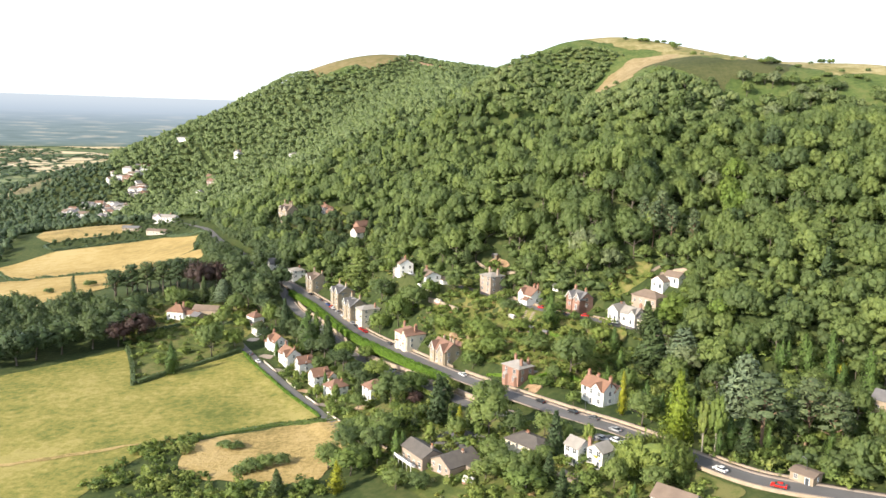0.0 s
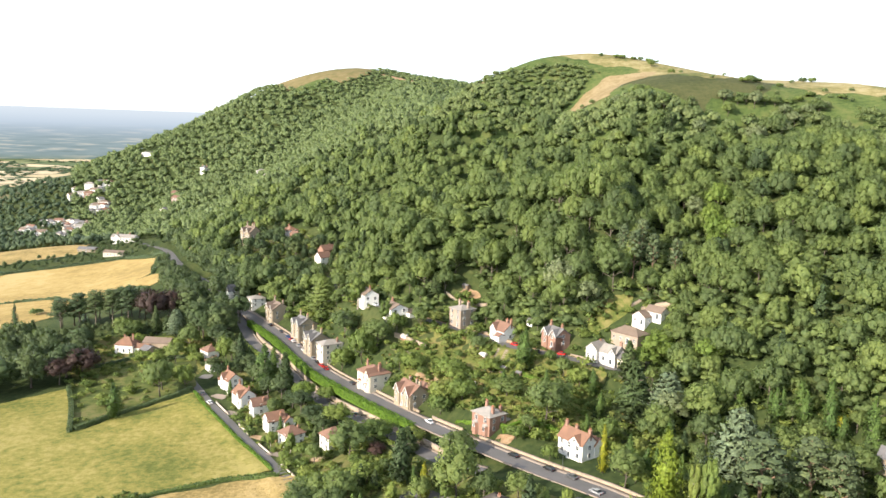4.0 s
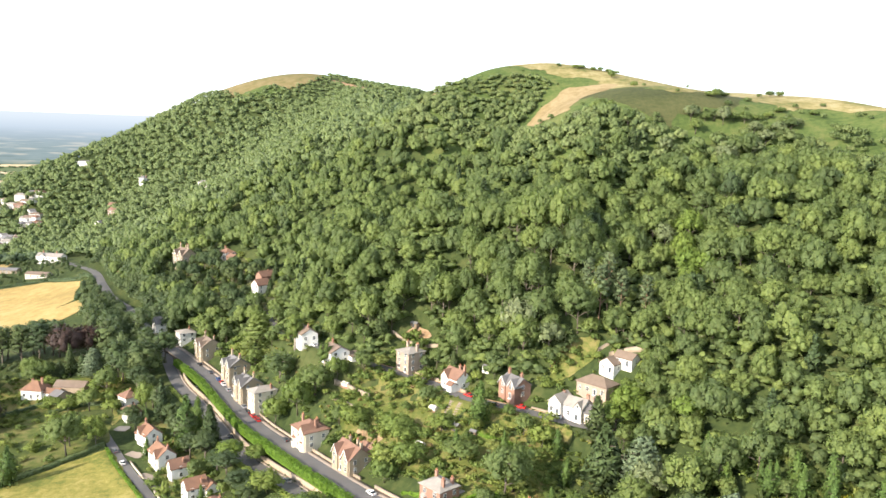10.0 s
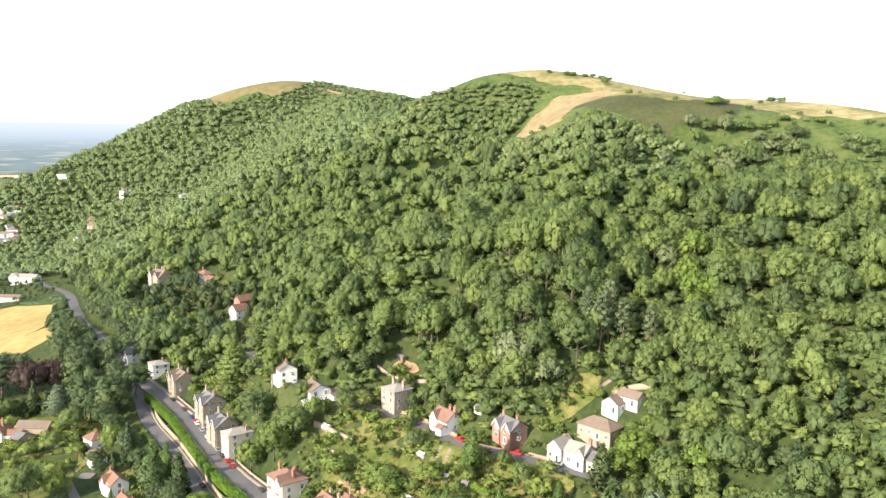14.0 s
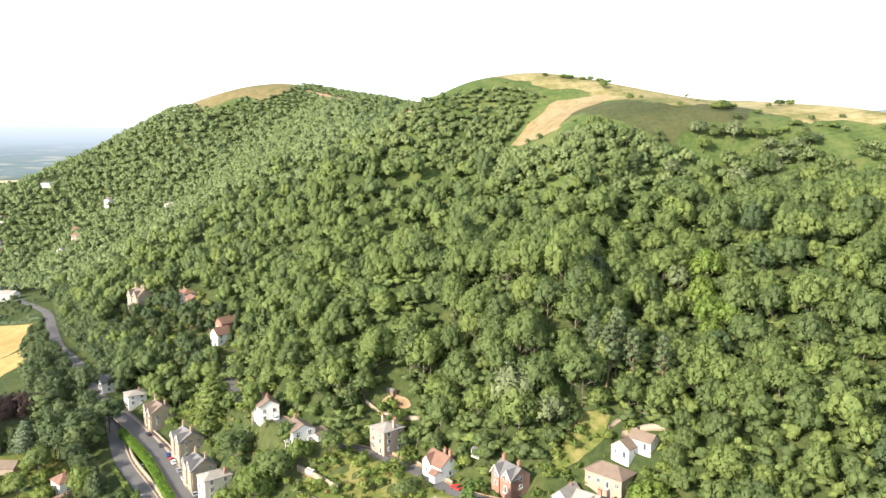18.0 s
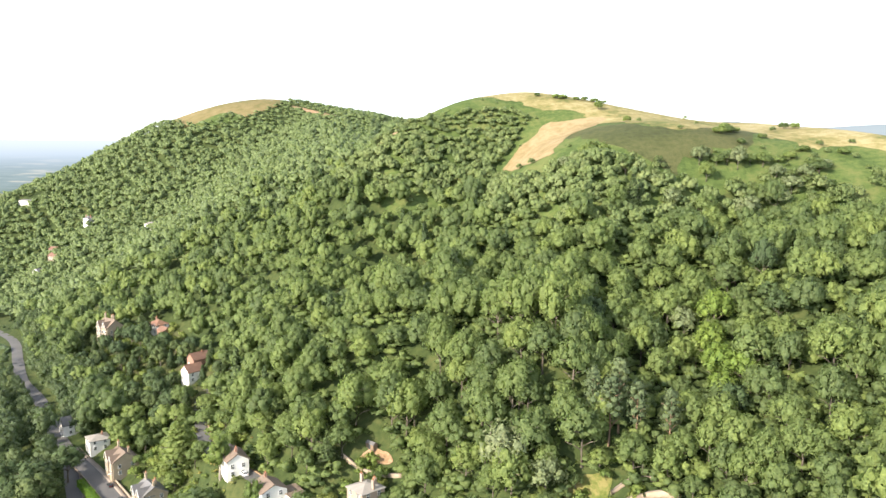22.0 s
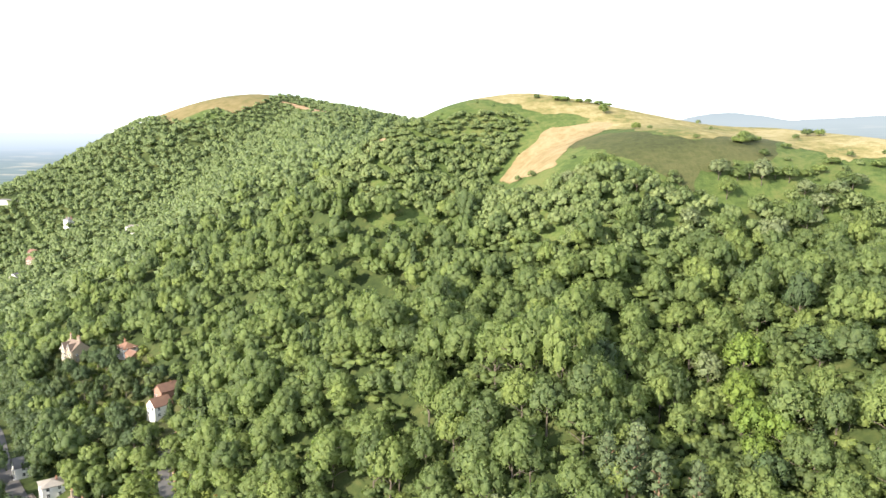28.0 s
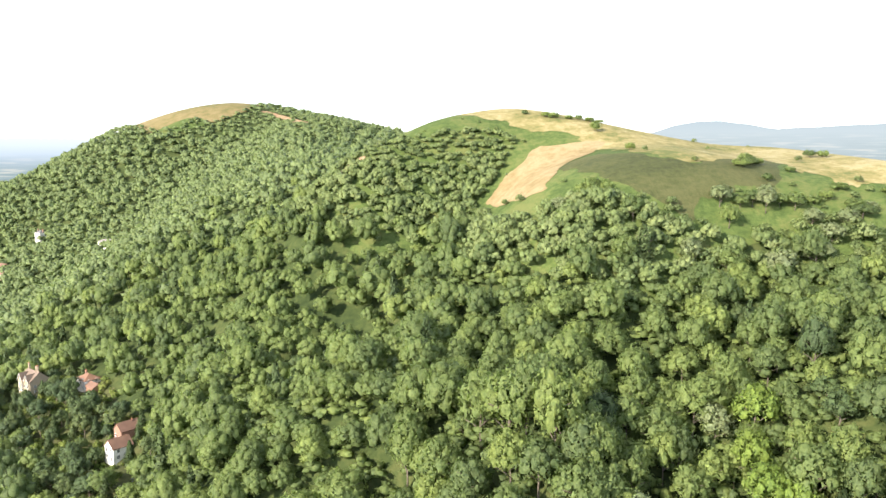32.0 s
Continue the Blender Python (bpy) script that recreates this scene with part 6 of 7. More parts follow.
DARK_KIT = canopy_kit("bough", 8, 5.5, 15.0, 12, 28, 0.5, (5, 4))
vs_ = rng.uniform(0.7, 1.2, len(vx)) * np.where(inside(BELT_3, vx, vy), 0.42, 1.0) * np.where(inside(ROADSIDE, vx, vy), 0.5, 1.0) * np.where(inside(RIGHT_BANK, vx, vy), 0.72, 1.0) * np.where(inside(FARM_SCRUB, vx, vy), 0.4, 1.0)
grow("shelter_belt", DARK_KIT, vx, vy, vs_ * 1.1, vs_, BELT_LEAF, "dense dark tree belt behind the meadow", "woodland")
TOWN_KIT = canopy_kit("dome", 8, 6.4, 14.0, 3, 5, 1.2, (5, 3), 0.85)
TOWN = [(-760, 800), (-480, 760), (-440, 860), (-330, 830), (-300, 880), (-400, 960), (-470, 1080), (-560, 1300), (-760, 1500), (-1100, 1500), (-1100, 900)]
px_, py_ = np.concatenate([scatter(TOWN, 12.5), scatter([(-720, 620), (-430, 590), (-408, 700), (-440, 790), (-470, 960), (-720, 900)], 11.0)], 1)
ok = (patchy(px_, py_, 0.008, 1.0) > -0.42) & clear_of(px_, py_ - 9.0, -2.0) & clear_of(px_, py_, 0.5)
px_, py_ = px_[ok], py_[ok]
ps = rng.uniform(0.6, 1.1, len(px_))
grow("town_trees", TOWN_KIT, px_, py_, ps, ps, TOWN_LEAF, "trees crowded between houses of the plain", "trees")
PLAIN = [(-3200, 900), (-620, 500), (-440, 400), (-440, 760), (-760, 1200), (-1000, 1900), (-500, 2200), (-600, 3800), (-3200, 3800)]
qx, qy = scatter(PLAIN, 46.0)
ok = patchy(qx, qy, 0.0035, 6.0) + 0.35 * patchy(qx, qy, 0.02, 8.0) > -0.08
qx, qy = qx[ok], qy[ok]
CLUMP = canopy_kit("dome", 5, 18.0, 11.0, 3, 2, 2.4, (5, 3), 0.9)
qs_ = rng.uniform(0.6, 1.4, len(qx))
grow("distant_woods", CLUMP, qx, qy, np.full(len(qx), 0.9), qs_, TOWN_LEAF, "distant copses and hedgerow trees on the plain", "woodland")

# garden shrubs in the village
SHRUB = canopy_kit("dome", 10, 1.9, 2.5, 5, 16, 0.28, (5, 3))
GARDEN = [(-30, 400), (-8, 385), (8, 396), (25, 385), (40, 356), (58, 343), (80, 324), (92, 305), (80, 270), (62, 275), (45, 285), (30, 305), (12, 330), (-5, 352), (-22, 378)]
GARDEN_2 = [(-100, 430), (-60, 378), (-38, 342), (-18, 312), (0, 288), (14, 268), (35, 250), (55, 225), (80, 196), (70, 185), (20, 205), (-20, 235), (-38, 280), (-50, 318), (-78, 365)]
GARDEN_3 = [(-180, 425), (-150, 360), (-112, 404), (-118, 440), (-160, 450)]
GARDEN_4 = [(-60, 500), (-38, 485), (-15, 435), (-25, 400), (-45, 430), (-65, 465), (-90, 500)]
GARDEN_5 = [(80, 215), (100, 212), (112, 235), (118, 255), (105, 285), (92, 300), (75, 270), (66, 250)]
GARDEN_6 = [(96, 300), (112, 336), (112, 346), (100, 357), (86, 360), (66, 352), (48, 366), (36, 398), (30, 414), (14, 400), (4, 404), (-8, 414), (-34, 462), (-46, 490), (-40, 480), (-16, 425), (8, 398), (35, 376), (54, 350), (80, 334), (92, 312)]
GARDEN_7 = [(106, 208), (138, 222), (147, 245), (136, 268), (114, 288), (104, 284), (118, 255), (110, 232)]
THICKET = [(-113, 283), (-98, 291), (-93, 284), (-94, 268), (-90, 256), (-66, 244), (-42, 240), (-32, 230), (-66, 228), (-111, 236), (-125, 232), (-118, 262)]
sx, sy = np.concatenate([scatter(GARDEN_6, 3.6), scatter(HILL_GARDEN, 3.4), scatter([(-192, 450), (-172, 428), (-150, 450), (-118, 448), (-106, 450), (-112, 470), (-150, 486), (-185, 488)], 4.2), scatter(THICKET, 3.0), scatter([(80, 215), (100, 200), (132, 184), (140, 192), (114, 212), (98, 224)], 3.2), scatter(GARDEN, 3.4), scatter(GARDEN_2, 3.6), scatter(GARDEN_3, 8.0), scatter(GARDEN_4, 4.0), scatter(GARDEN_5, 3.6), scatter(GARDEN_7, 3.4)], 1)
ok = clear_of(sx, sy, 0.0, True) & ~(inside([(-34, 205), (2, 205), (6, 224), (-20, 238), (-36, 232)], sx, sy) & (rng.random(len(sx)) < 0.75)) & (patchy(sx, sy, 0.07, 4.0) + 0.3 * rng.normal(size=len(sx)) > -0.2)
sx, sy = sx[ok], sy[ok]
ss = rng.uniform(0.45, 1.35, len(sx)) + 0.7 * (rng.random(len(sx)) < 0.22)
grow("garden_shrubs", SHRUB, sx, sy, ss, ss * rng.uniform(0.8, 1.2, len(sx)), SHRUB_LEAF, "crowded garden shrubs and hedges between houses", "shrubs", 0.2)
BLOOM = foliage("flowering bed leaves", [(0.0, (0.16, 0.2, 0.05)), (0.4, (0.3, 0.3, 0.07)), (0.6, (0.34, 0.22, 0.12)), (0.8, (0.25, 0.3, 0.1)), (1.0, (0.36, 0.3, 0.2))], 0.6)
ex, ey = np.concatenate([scatter(GARDEN, 4.6), scatter(GARDEN_2, 5.6), scatter(GARDEN_4, 6.0)], 1)
ok = clear_of(ex, ey, -1.0, True) & (patchy(ex, ey, 0.09, 12.0) > 0.0)
ex, ey = ex[ok], ey[ok]
es = rng.uniform(0.25, 0.6, len(ex))
grow("flower_beds", SHRUB, ex, ey, es, es * rng.uniform(1.0, 1.8, len(ex)), BLOOM, "low flowering plants in garden beds", "shrubs", 0.1)

# more garden trees, each its own
for poly, gap, kinds in ((GARDEN, 16.0, ("round", "round", "broad", "cypress")), (GARDEN_2, 10.5, ("round", "broad", "dark_fir", "round", "cypress", "birch")), (GARDEN_4, 9.0, ("broad", "round", "broad", "dark_fir")), (HILL_GARDEN, 8.5, ("round", "broad", "big_dark", "big_dark", "dark_fir")), (GARDEN_5, 8.0, ("broad", "dark_fir", "cypress", "round")), (GARDEN_6, 8.5, ("round", "broad", "broad", "round")), (GARDEN_7, 7.4, ("broad", "broad", "cypress", "dark_fir", "broad", "round"))):
    gx_, gy_ = scatter(poly, gap)
    ok = clear_of(gx_, gy_, 1.8) & ~inside([(-32, 203), (30, 203), (32, 236), (12, 248), (-28, 240)], gx_, gy_)
    for x_, y_ in zip(gx_[ok], gy_[ok]):
        kind = kinds[int(rng.integers(len(kinds)))]
        big_ = rng.uniform(0.55, 1.0)
        plant(kind, x_, y_, KINDS[kind][4] * big_ * (0.8 if kind != "round" else 0.85), KINDS[kind][3] * big_ * 0.85, "garden trees")
for kind, x_, y_, h_, r_ in (("broad", 132, 501, 8, 4.5), ("whitebeam", 122, 498, 9, 4.5), ("broad", 145, 484, 12, 4.5), ("hawthorn", 154, 484, 6, 4), ("whitebeam", 182, 489, 10, 4.2), ("broad", 182, 481, 10, 4.5), ("whitebeam", 199, 485, 11, 4.0), ("broad", 195, 488, 8, 3.6), ("broad", 211, 485, 8, 4.2), ("whitebeam", 213, 476, 9, 4.2), ("broad", 233, 475, 7, 5.5), ("whitebeam", 190, 458, 15, 6.5), ("whitebeam", 205, 460, 13, 6), ("whitebeam", 215, 467, 10, 5.5), ("whitebeam", 224, 472, 9, 4.5), ("broad", 174, 463, 14, 5.5), ("hawthorn", 204, 514, 4, 4.5), ("hawthorn", 211, 519, 4, 3.5), ("hawthorn", 209, 502, 3.5, 2.6), ("hawthorn", 227, 489, 4, 3.6), ("hawthorn", 220, 487, 4, 3.4), ("hawthorn", 236, 495, 3.5, 4), ("hawthorn", 230, 464, 5, 4.5), ("whitebeam", 161, 468, 12, 4.5), ("dark_fir", 143, 468, 16, 5), ("broad", 136, 467, 14, 5), ("hawthorn", 252, 487, 3.5, 3.5), ("hawthorn", 226, 514, 3, 2.6), ("broad", 212, 454, 8, 5), ("hawthorn", 193, 474, 5, 4), ("broad", 204, 470, 8, 4)):
    plant(kind, x_, y_, h_, r_, "small trees on the fern slope", 0.3)
for x_, y_, h_, r_, kind in ((142, 645, 3.2, 2.2, "hawthorn"), (153, 639, 3.6, 3.6, "hawthorn"), (157, 637, 3.8, 3.4, "hawthorn"), (165, 634, 3.2, 2.6, "hawthorn"), (170, 633, 3.6, 2.6, "hawthorn"), (176, 631, 3.2, 3.2, "hawthorn"), (181, 629, 2.6, 3.0, "hawthorn"), (171, 607, 6.4, 3.2, "hawthorn"), (169, 551, 4.0, 2.6, "hawthorn"), (212, 525, 4.4, 3.6, "hawthorn"), (216, 523, 3.2, 3.0, "hawthorn"), (257, 549, 4.4, 3.4, "hawthorn"), (262, 546, 4.0, 3.2, "hawthorn"), (135, 503, 8.0, 3.6, "broad"), (140, 500, 6.0, 3.6, "hawthorn"), (184, 491, 7.5, 4.0, "whitebeam"), (190, 488, 6.0, 3.6, "broad"), (202, 490, 8.0, 3.8, "whitebeam"), (206, 487, 6.5, 3.4, "broad"), (213, 488, 6.0, 3.4, "broad"), (215, 471, 6.0, 3.6, "broad"), (233, 480, 6.0, 4.2, "broad"), (238, 478, 5.0, 3.4, "whitebeam"), (148, 398, 19, 6.6, "lime_tree"), (142, 388, 17, 5.6, "lime_tree"), (140, 377, 17, 6.0, "lime_tree"), (145, 370, 15, 5.2, "lime_tree"), (137, 368, 14, 5.0, "lime_tree"), (176, 424, 10, 4.5, "whitebeam"), (198, 412, 10, 4.5, "whitebeam"), (100, 366, 23, 5.0, "pine"), (104, 369, 25, 5.2, "pine"), (108, 364, 22, 4.6, "pine"), (96, 370, 22, 4.6, "pine"), (117, 360, 20, 4.4, "pine")):
    plant(kind, x_, y_, h_, r_, "", 0.3)
for x_, y_, h_, r_ in ((-78, 277, 3.2, 4.6), (-82, 279, 2.6, 3.4), (-66, 256, 4.2, 5.0), (-61, 259, 4.6, 4.4), (-56, 260, 4.2, 3.6), (-69, 253, 3.2, 3.6), (-225, 437, 4, 4), (-262, 560, 5, 5), (-285, 545, 4, 4), (-240, 585, 4, 4)):
    plant("hawthorn", x_, y_, h_, r_, "field bushes", 0.3)

# ---- hedges, walls, fences ----
def offset_line(line, left, a=0, b=None):
    d = np.gradient(line, axis=0)
    d /= np.linalg.norm(d, axis=1)[:, None]
    return (line + np.stack([-d[:, 1], d[:, 0]], 1) * left)[a:b]


def hedge(line, wide, tall, label, leaf=None, size=0.32, per=9.0, base=None, ragged=0.15, name="hedge"):
    """A hedge along a line: a solid heart with leaf sprays over its sides and top."""
    z = height(line[:, 0], line[:, 1]) if base is None else base
    d = np.gradient(line, axis=0)
    d /= np.linalg.norm(d, axis=1)[:, None]
    nrm = np.stack([-d[:, 1], d[:, 0]], 1)
    n = len(line)
    up_ = tall * (1 + ragged * np.array([noise.noise(Vector((x * 0.3, y * 0.3, 7))) for x, y in line]))
    half = wide / 2 * (1 + ragged * np.array([noise.noise(Vector((x * 0.25, y * 0.25, 2))) for x, y in line]))
    prof = [(-1, -0.3), (-1, 0.75), (-0.7, 1.0), (0.7, 1.0), (1, 0.75), (1, -0.3)]
    v = np.vstack([np.c_[line + nrm * (half * 0.88 * s)[:, None], z + up_ * t * 0.93] for s, t in prof])
    i = np.arange(n - 1)
    q = np.vstack([np.stack([i + k * n, i + 1 + k * n, i + 1 + (k + 1) * n, i + (k + 1) * n], 1) for k in range(5)])
    ends = np.array([[k * n for k in range(6)], [k * n + n - 1 for k in range(6)]])
    length = np.linalg.norm(np.diff(line, axis=0), axis=1).sum()
    m = int(length * per * (wide + 2 * tall) / 2.2)
    at = rng.uniform(0, n - 1.001, m)
    k, f = at.astype(int), (at % 1)[:, None]
    p2, nn = line[k] * (1 - f) + line[k + 1] * f, nrm[k]
    zz, hh, uu = z[k], half[k], up_[k]
    side = rng.uniform(-1, 1, m) * (wide + 2 * tall)
    topper = np.abs(side) < wide
    s = np.where(topper, side / wide, np.sign(side))
    t = np.where(topper, 1.0, 1 - (np.abs(side) - wide) / (2 * tall))
    pos = np.c_[p2 + nn * (s * hh)[:, None], zz + uu * t]
    out = np.where(topper[:, None], [0.0, 0.0, 1.0], np.c_[nn * np.sign(s)[:, None], np.full(m, 0.25)]) + rng.normal(scale=0.4, size=(m, 3))
    out /= np.linalg.norm(out, axis=1)[:, None]
    a = np.cross(out, rng.normal(size=(m, 3)))
    a /= np.linalg.norm(a, axis=1)[:, None]
    b = np.cross(out, a)
    sz = size * rng.uniform(0.6, 1.3, (m, 1))
    lv = np.stack([pos - a * sz - b * sz, pos - a * sz + b * sz, pos + a * 1.4 * sz], 1).reshape(-1, 3)
    me = big_mesh(name, np.vstack([v, lv]), [q, np.arange(3 * m).reshape(-1, 3) + len(v), ends], leaf or HEDGE_LEAF)
    return tagged(new(name, me), label, "hedge")


def stone_wall(line, tall, label, thick=0.45, base=None, material=None, name="garden_wall", cope=True):
    """A wall with a coping along a line."""
    z = (height(line[:, 0], line[:, 1]) if base is None else base)
    top = thing(name, Matrix.Identity(4), label, "wall")
    d = np.gradient(line, axis=0)
    d /= np.linalg.norm(d, axis=1)[:, None]
    nrm = np.stack([-d[:, 1], d[:, 0]], 1)
    n = len(line)
    for pname, lo, hi, half, mat in (("masonry", -1.0, tall, thick / 2, material or STONE), ("coping", tall, tall + 0.14, thick / 2 + 0.07, PAVING)):
        if pname == "coping" and not cope:
            continue
        v = np.vstack([np.c_[line + nrm * half, z + lo], np.c_[line - nrm * half, z + lo], np.c_[line + nrm * half, z + hi], np.c_[line - nrm * half, z + hi]])
        i = np.arange(n - 1)
        q = np.vstack([np.stack([i + a * n, i + 1 + a * n, i + 1 + b * n, i + b * n], 1) for a, b in ((0, 2), (2, 3), (3, 1), (1, 0))])
        q = np.vstack([q, [[0, n, 3 * n, 2 * n], [n - 1, 2 * n - 1, 4 * n - 1, 3 * n - 1]]])
        part(pname, big_mesh(pname, v, [q], mat), top)
    return top


def near_index(line, x, y):
    return int(np.hypot(line[:, 0] - x, line[:, 1] - y).argmin())


# trees on the bank above the winding road, and over the hillside road
bank_x, bank_y = [], []
for side_ in (-9.0, -14.5, -20.0):
    bank = offset_line(MAIN_ROAD, side_, near_index(MAIN_ROAD, -112, 524), near_index(MAIN_ROAD, -245, 790))[::2]
    bank_x.extend(bank[:, 0] + rng.uniform(-1.5, 1.5, len(bank)))
    bank_y.extend(bank[:, 1] + rng.uniform(-1.5, 1.5, len(bank)))
bank_s = rng.uniform(0.65, 1.0, len(bank_x))
grow("bank_trees", DARK_KIT, np.array(bank_x), np.array(bank_y), bank_s, bank_s, BELT_LEAF, "dense trees on the bank above the winding road", "woodland")
for x_, y_, h_, r_ in ((-44, 488, 12, 5.5), (-58, 500, 12, 5.5), (-46, 506, 12, 5.5), (-60, 516, 13, 6), (-47, 522, 12, 5.5), (-2, 424, 10, 5), (-13, 434, 11, 5), (-10, 444, 11, 5.5), (-28, 446, 11, 5.5)):
    plant("broad", x_, y_, h_, r_, "trees over the hillside road")
a, b = near_index(MAIN_ROAD, 8, 313), near_index(MAIN_ROAD, -94, 488)
hedge(offset_line(MAIN_ROAD, 6.0, a, b), 3.0, 2.7, "long clipped bright green hedge beside the main road", HEDGE_LEAF, 0.34, 10.0, MAIN_Z[a:b] - 1.3)
a, b = near_index(LOW_ROAD, 10, 287), near_index(LOW_ROAD, -95, 470)
stone_wall(offset_line(LOW_ROAD, -4.6, a, b), 2.3, "tan stone retaining wall below the hedge", 0.6, LOW_Z[a:b])
a, b = near_index(MAIN_ROAD, 108, 193), near_index(MAIN_ROAD, 78, 217)
stone_wall(offset_line(MAIN_ROAD, 5.2, a, b), 1.0, "low tan stone wall along the road", 0.5, MAIN_Z[a:b])
for (x0, y0), (x1, y1), tall in (((72, 225), (20, 295), 1.1), ((17, 299), (3, 320), 1.3), ((0, 325), (-24, 363), 1.2), ((-28, 371), (-58, 425), 1.0), ((-60, 430), (-92, 486), 1.0), ((100, 197), (76, 220), 0.7)):
    a, b = near_index(MAIN_ROAD, x0, y0), near_index(MAIN_ROAD, x1, y1)
    stone_wall(offset_line(MAIN_ROAD, -6.0, a, b), tall, "tan stone garden wall along the footway", 0.45, MAIN_Z[a:b])
a, b = near_index(HIGH_ROAD, 44, 356), near_index(HIGH_ROAD, 16, 390)
stone_wall(offset_line(HIGH_ROAD, -3.9, a, b), 1.2, "pale stone wall beside the hillside road", 0.45, HIGH_Z[a:b])
a, b = near_index(HIGH_ROAD, 86, 326), near_index(HIGH_ROAD, 64, 341)
stone_wall(offset_line(HIGH_ROAD, -4.0, a, b), 0.8, "low stone wall before the cottages", 0.4, HIGH_Z[a:b])
for pts, tall, label in ((((-7, 388), (0, 381), (8, 373)), 2.2, "pale stone terrace wall in a steep garden"), (((-8, 380), (-1, 373), (5, 367)), 1.0, "low stone terrace edge in a garden"), (((18, 410), (24, 405), (32, 401), (38, 398)), 1.4, "curved stone terrace wall above a house"), (((100, 350), (108, 348), (114, 344)), 2.0, "brick terrace wall behind white buildings"), (((97, 354), (104, 355), (111, 352)), 1.2, "low brick garden wall on a terrace"), (((-5, 248), (-16, 258), (-24, 270)), 1.0, "low garden wall beside a lawn")):
    stone_wall(smooth_line(pts, 1.5), tall, label, 0.5)
for (x0, y0), (x1, y1), tall in (((-42, 298), (-52, 316), 0.8), ((-56, 323), (-66, 340), 0.7), ((-70, 347), (-80, 362), 0.9), ((-84, 369), (-96, 387), 0.8)):
    a, b = near_index(LANE, x0, y0), near_index(LANE, x1, y1)
    stone_wall(offset_line(LANE, -2.6, a, b), tall, "low pale garden wall along the lane", 0.35, LANE_Z[a:b], CREAM)
hedge(smooth_line([(-46, 300), (-66, 302), (-94, 288)]), 2.6, 0.8, "low grassy bank between two fields", SHRUB_LEAF, 0.3, ragged=0.4)
hedge(smooth_line([(-146, 356), (-138, 370), (-130, 380), (-118, 393), (-108, 402)]), 2.2, 2.0, "dark garden hedge along the meadow", BELT_LEAF, 0.3)
hedge(smooth_line([(-147, 353), (-160, 384), (-176, 417)]), 2.0, 2.0, "tall rough hedge between meadow and garden", BELT_LEAF, 0.35)
hedge(smooth_line([(-50, 307), (-62, 328), (-81, 358), (-98, 384), (-106, 399)]), 1.4, 0.9, "low green verge hedge along the lane", HEDGE_LEAF, 0.3)
hedge(smooth_line([(-150, 447), (-135, 452), (-118, 448), (-112, 436)]), 2.0, 1.8, "dark hedge round a farm garden", BELT_LEAF, 0.35)
hedge(smooth_line([(-182, 446), (-168, 450), (-156, 457), (-146, 458)]), 2.0, 2.2, "tall dark hedge before the farm sheds", BELT_LEAF, 0.35)
hedge(smooth_line([(45, 333), (55, 325), (66, 318)]), 1.4, 1.4, "bright green hedge across a garden", HEDGE_LEAF, 0.3)
hedge(smooth_line([(20, 312), (33, 300), (45, 290)]), 1.2, 1.2, "green hedge beside a brick villa", HEDGE_LEAF, 0.3)
hedge(smooth_line([(36, 294), (46, 298), (56, 290)]), 1.4, 1.5, "green garden hedge on the slope", HEDGE_LEAF, 0.3)
hedge(smooth_line([(-44, 330), (-36, 322), (-28, 316)]), 1.2, 1.2, "dark hedge dividing two gardens", SHRUB_LEAF, 0.3)
hedge(smooth_line([(-55, 347), (-50, 340), (-44, 336)]), 1.2, 1.2, "garden hedge between lane houses", SHRUB_LEAF, 0.3)
a, b = near_index(LOW_ROAD, 4, 297), near_index(LOW_ROAD, -90, 458)
hedge(offset_line(LOW_ROAD, 4.8, a, b), 1.6, 1.0, "shaggy hedge below the lower road", SHRUB_LEAF, 0.4, 8.0, ragged=0.5)
for pts in (((-200, 500), (-262, 604), (-330, 612)), ((-213, 650), (-222, 690), (-228, 722), (-275, 755)), ((-330, 612), (-345, 606), (-400, 672)), ((-372, 727), (-390, 750), (-330, 776)), ((-275, 755), (-325, 742), (-372, 729))):
    hedge(smooth_line(pts, 6.0), 2.4, 1.2, "low field hedge with bushes beside corn", TOWN_LEAF, 0.7, 3.0, ragged=1.0)


# ---- cars ----
def car_kit(paint):
    """Body, cabin, lights and wheels of a small car, along its own x."""
    low = [(-2.1, 0.32), (2.05, 0.32), (2.1, 0.62), (1.95, 0.82), (1.05, 0.92), (-1.75, 0.95), (-2.08, 0.85)]
    cab = [(-1.7, 0.93), (1.1, 0.9), (0.45, 1.38), (-1.1, 1.44)]
    body = Build().prism([(s, z) for s, z in low], "y", -0.86, 0.86).prism([(-1.05, 1.4), (0.4, 1.36), (0.32, 1.46), (-1.0, 1.5)], "y", -0.68, 0.68)
    cabin = Build()
    n = len(cab)
    v = [(s, sy * (0.8 if z < 1 else 0.66), z) for sy in (-1, 1) for s, z in cab]
    cabin.add(v, [tuple(range(n)), tuple(range(2 * n - 1, n - 1, -1))] + [(i, n + i, n + (i + 1) % n, (i + 1) % n) for i in range(n)])
    tyre = Build()
    wheel = [(0.32 * math.cos(k * math.tau / 14), 0.32 * math.sin(k * math.tau / 14)) for k in range(14)]
    tyre.prism(wheel, "y", -0.11, 0.11)
    rim = Build().prism([(0.62 * s, 0.62 * z) for s, z in wheel], "y", -0.13, 0.13)
    return body.mesh("body", paint), cabin.mesh("cabin", GLASS), tyre.mesh("tyre", TYRE), rim.mesh("rim", METAL)


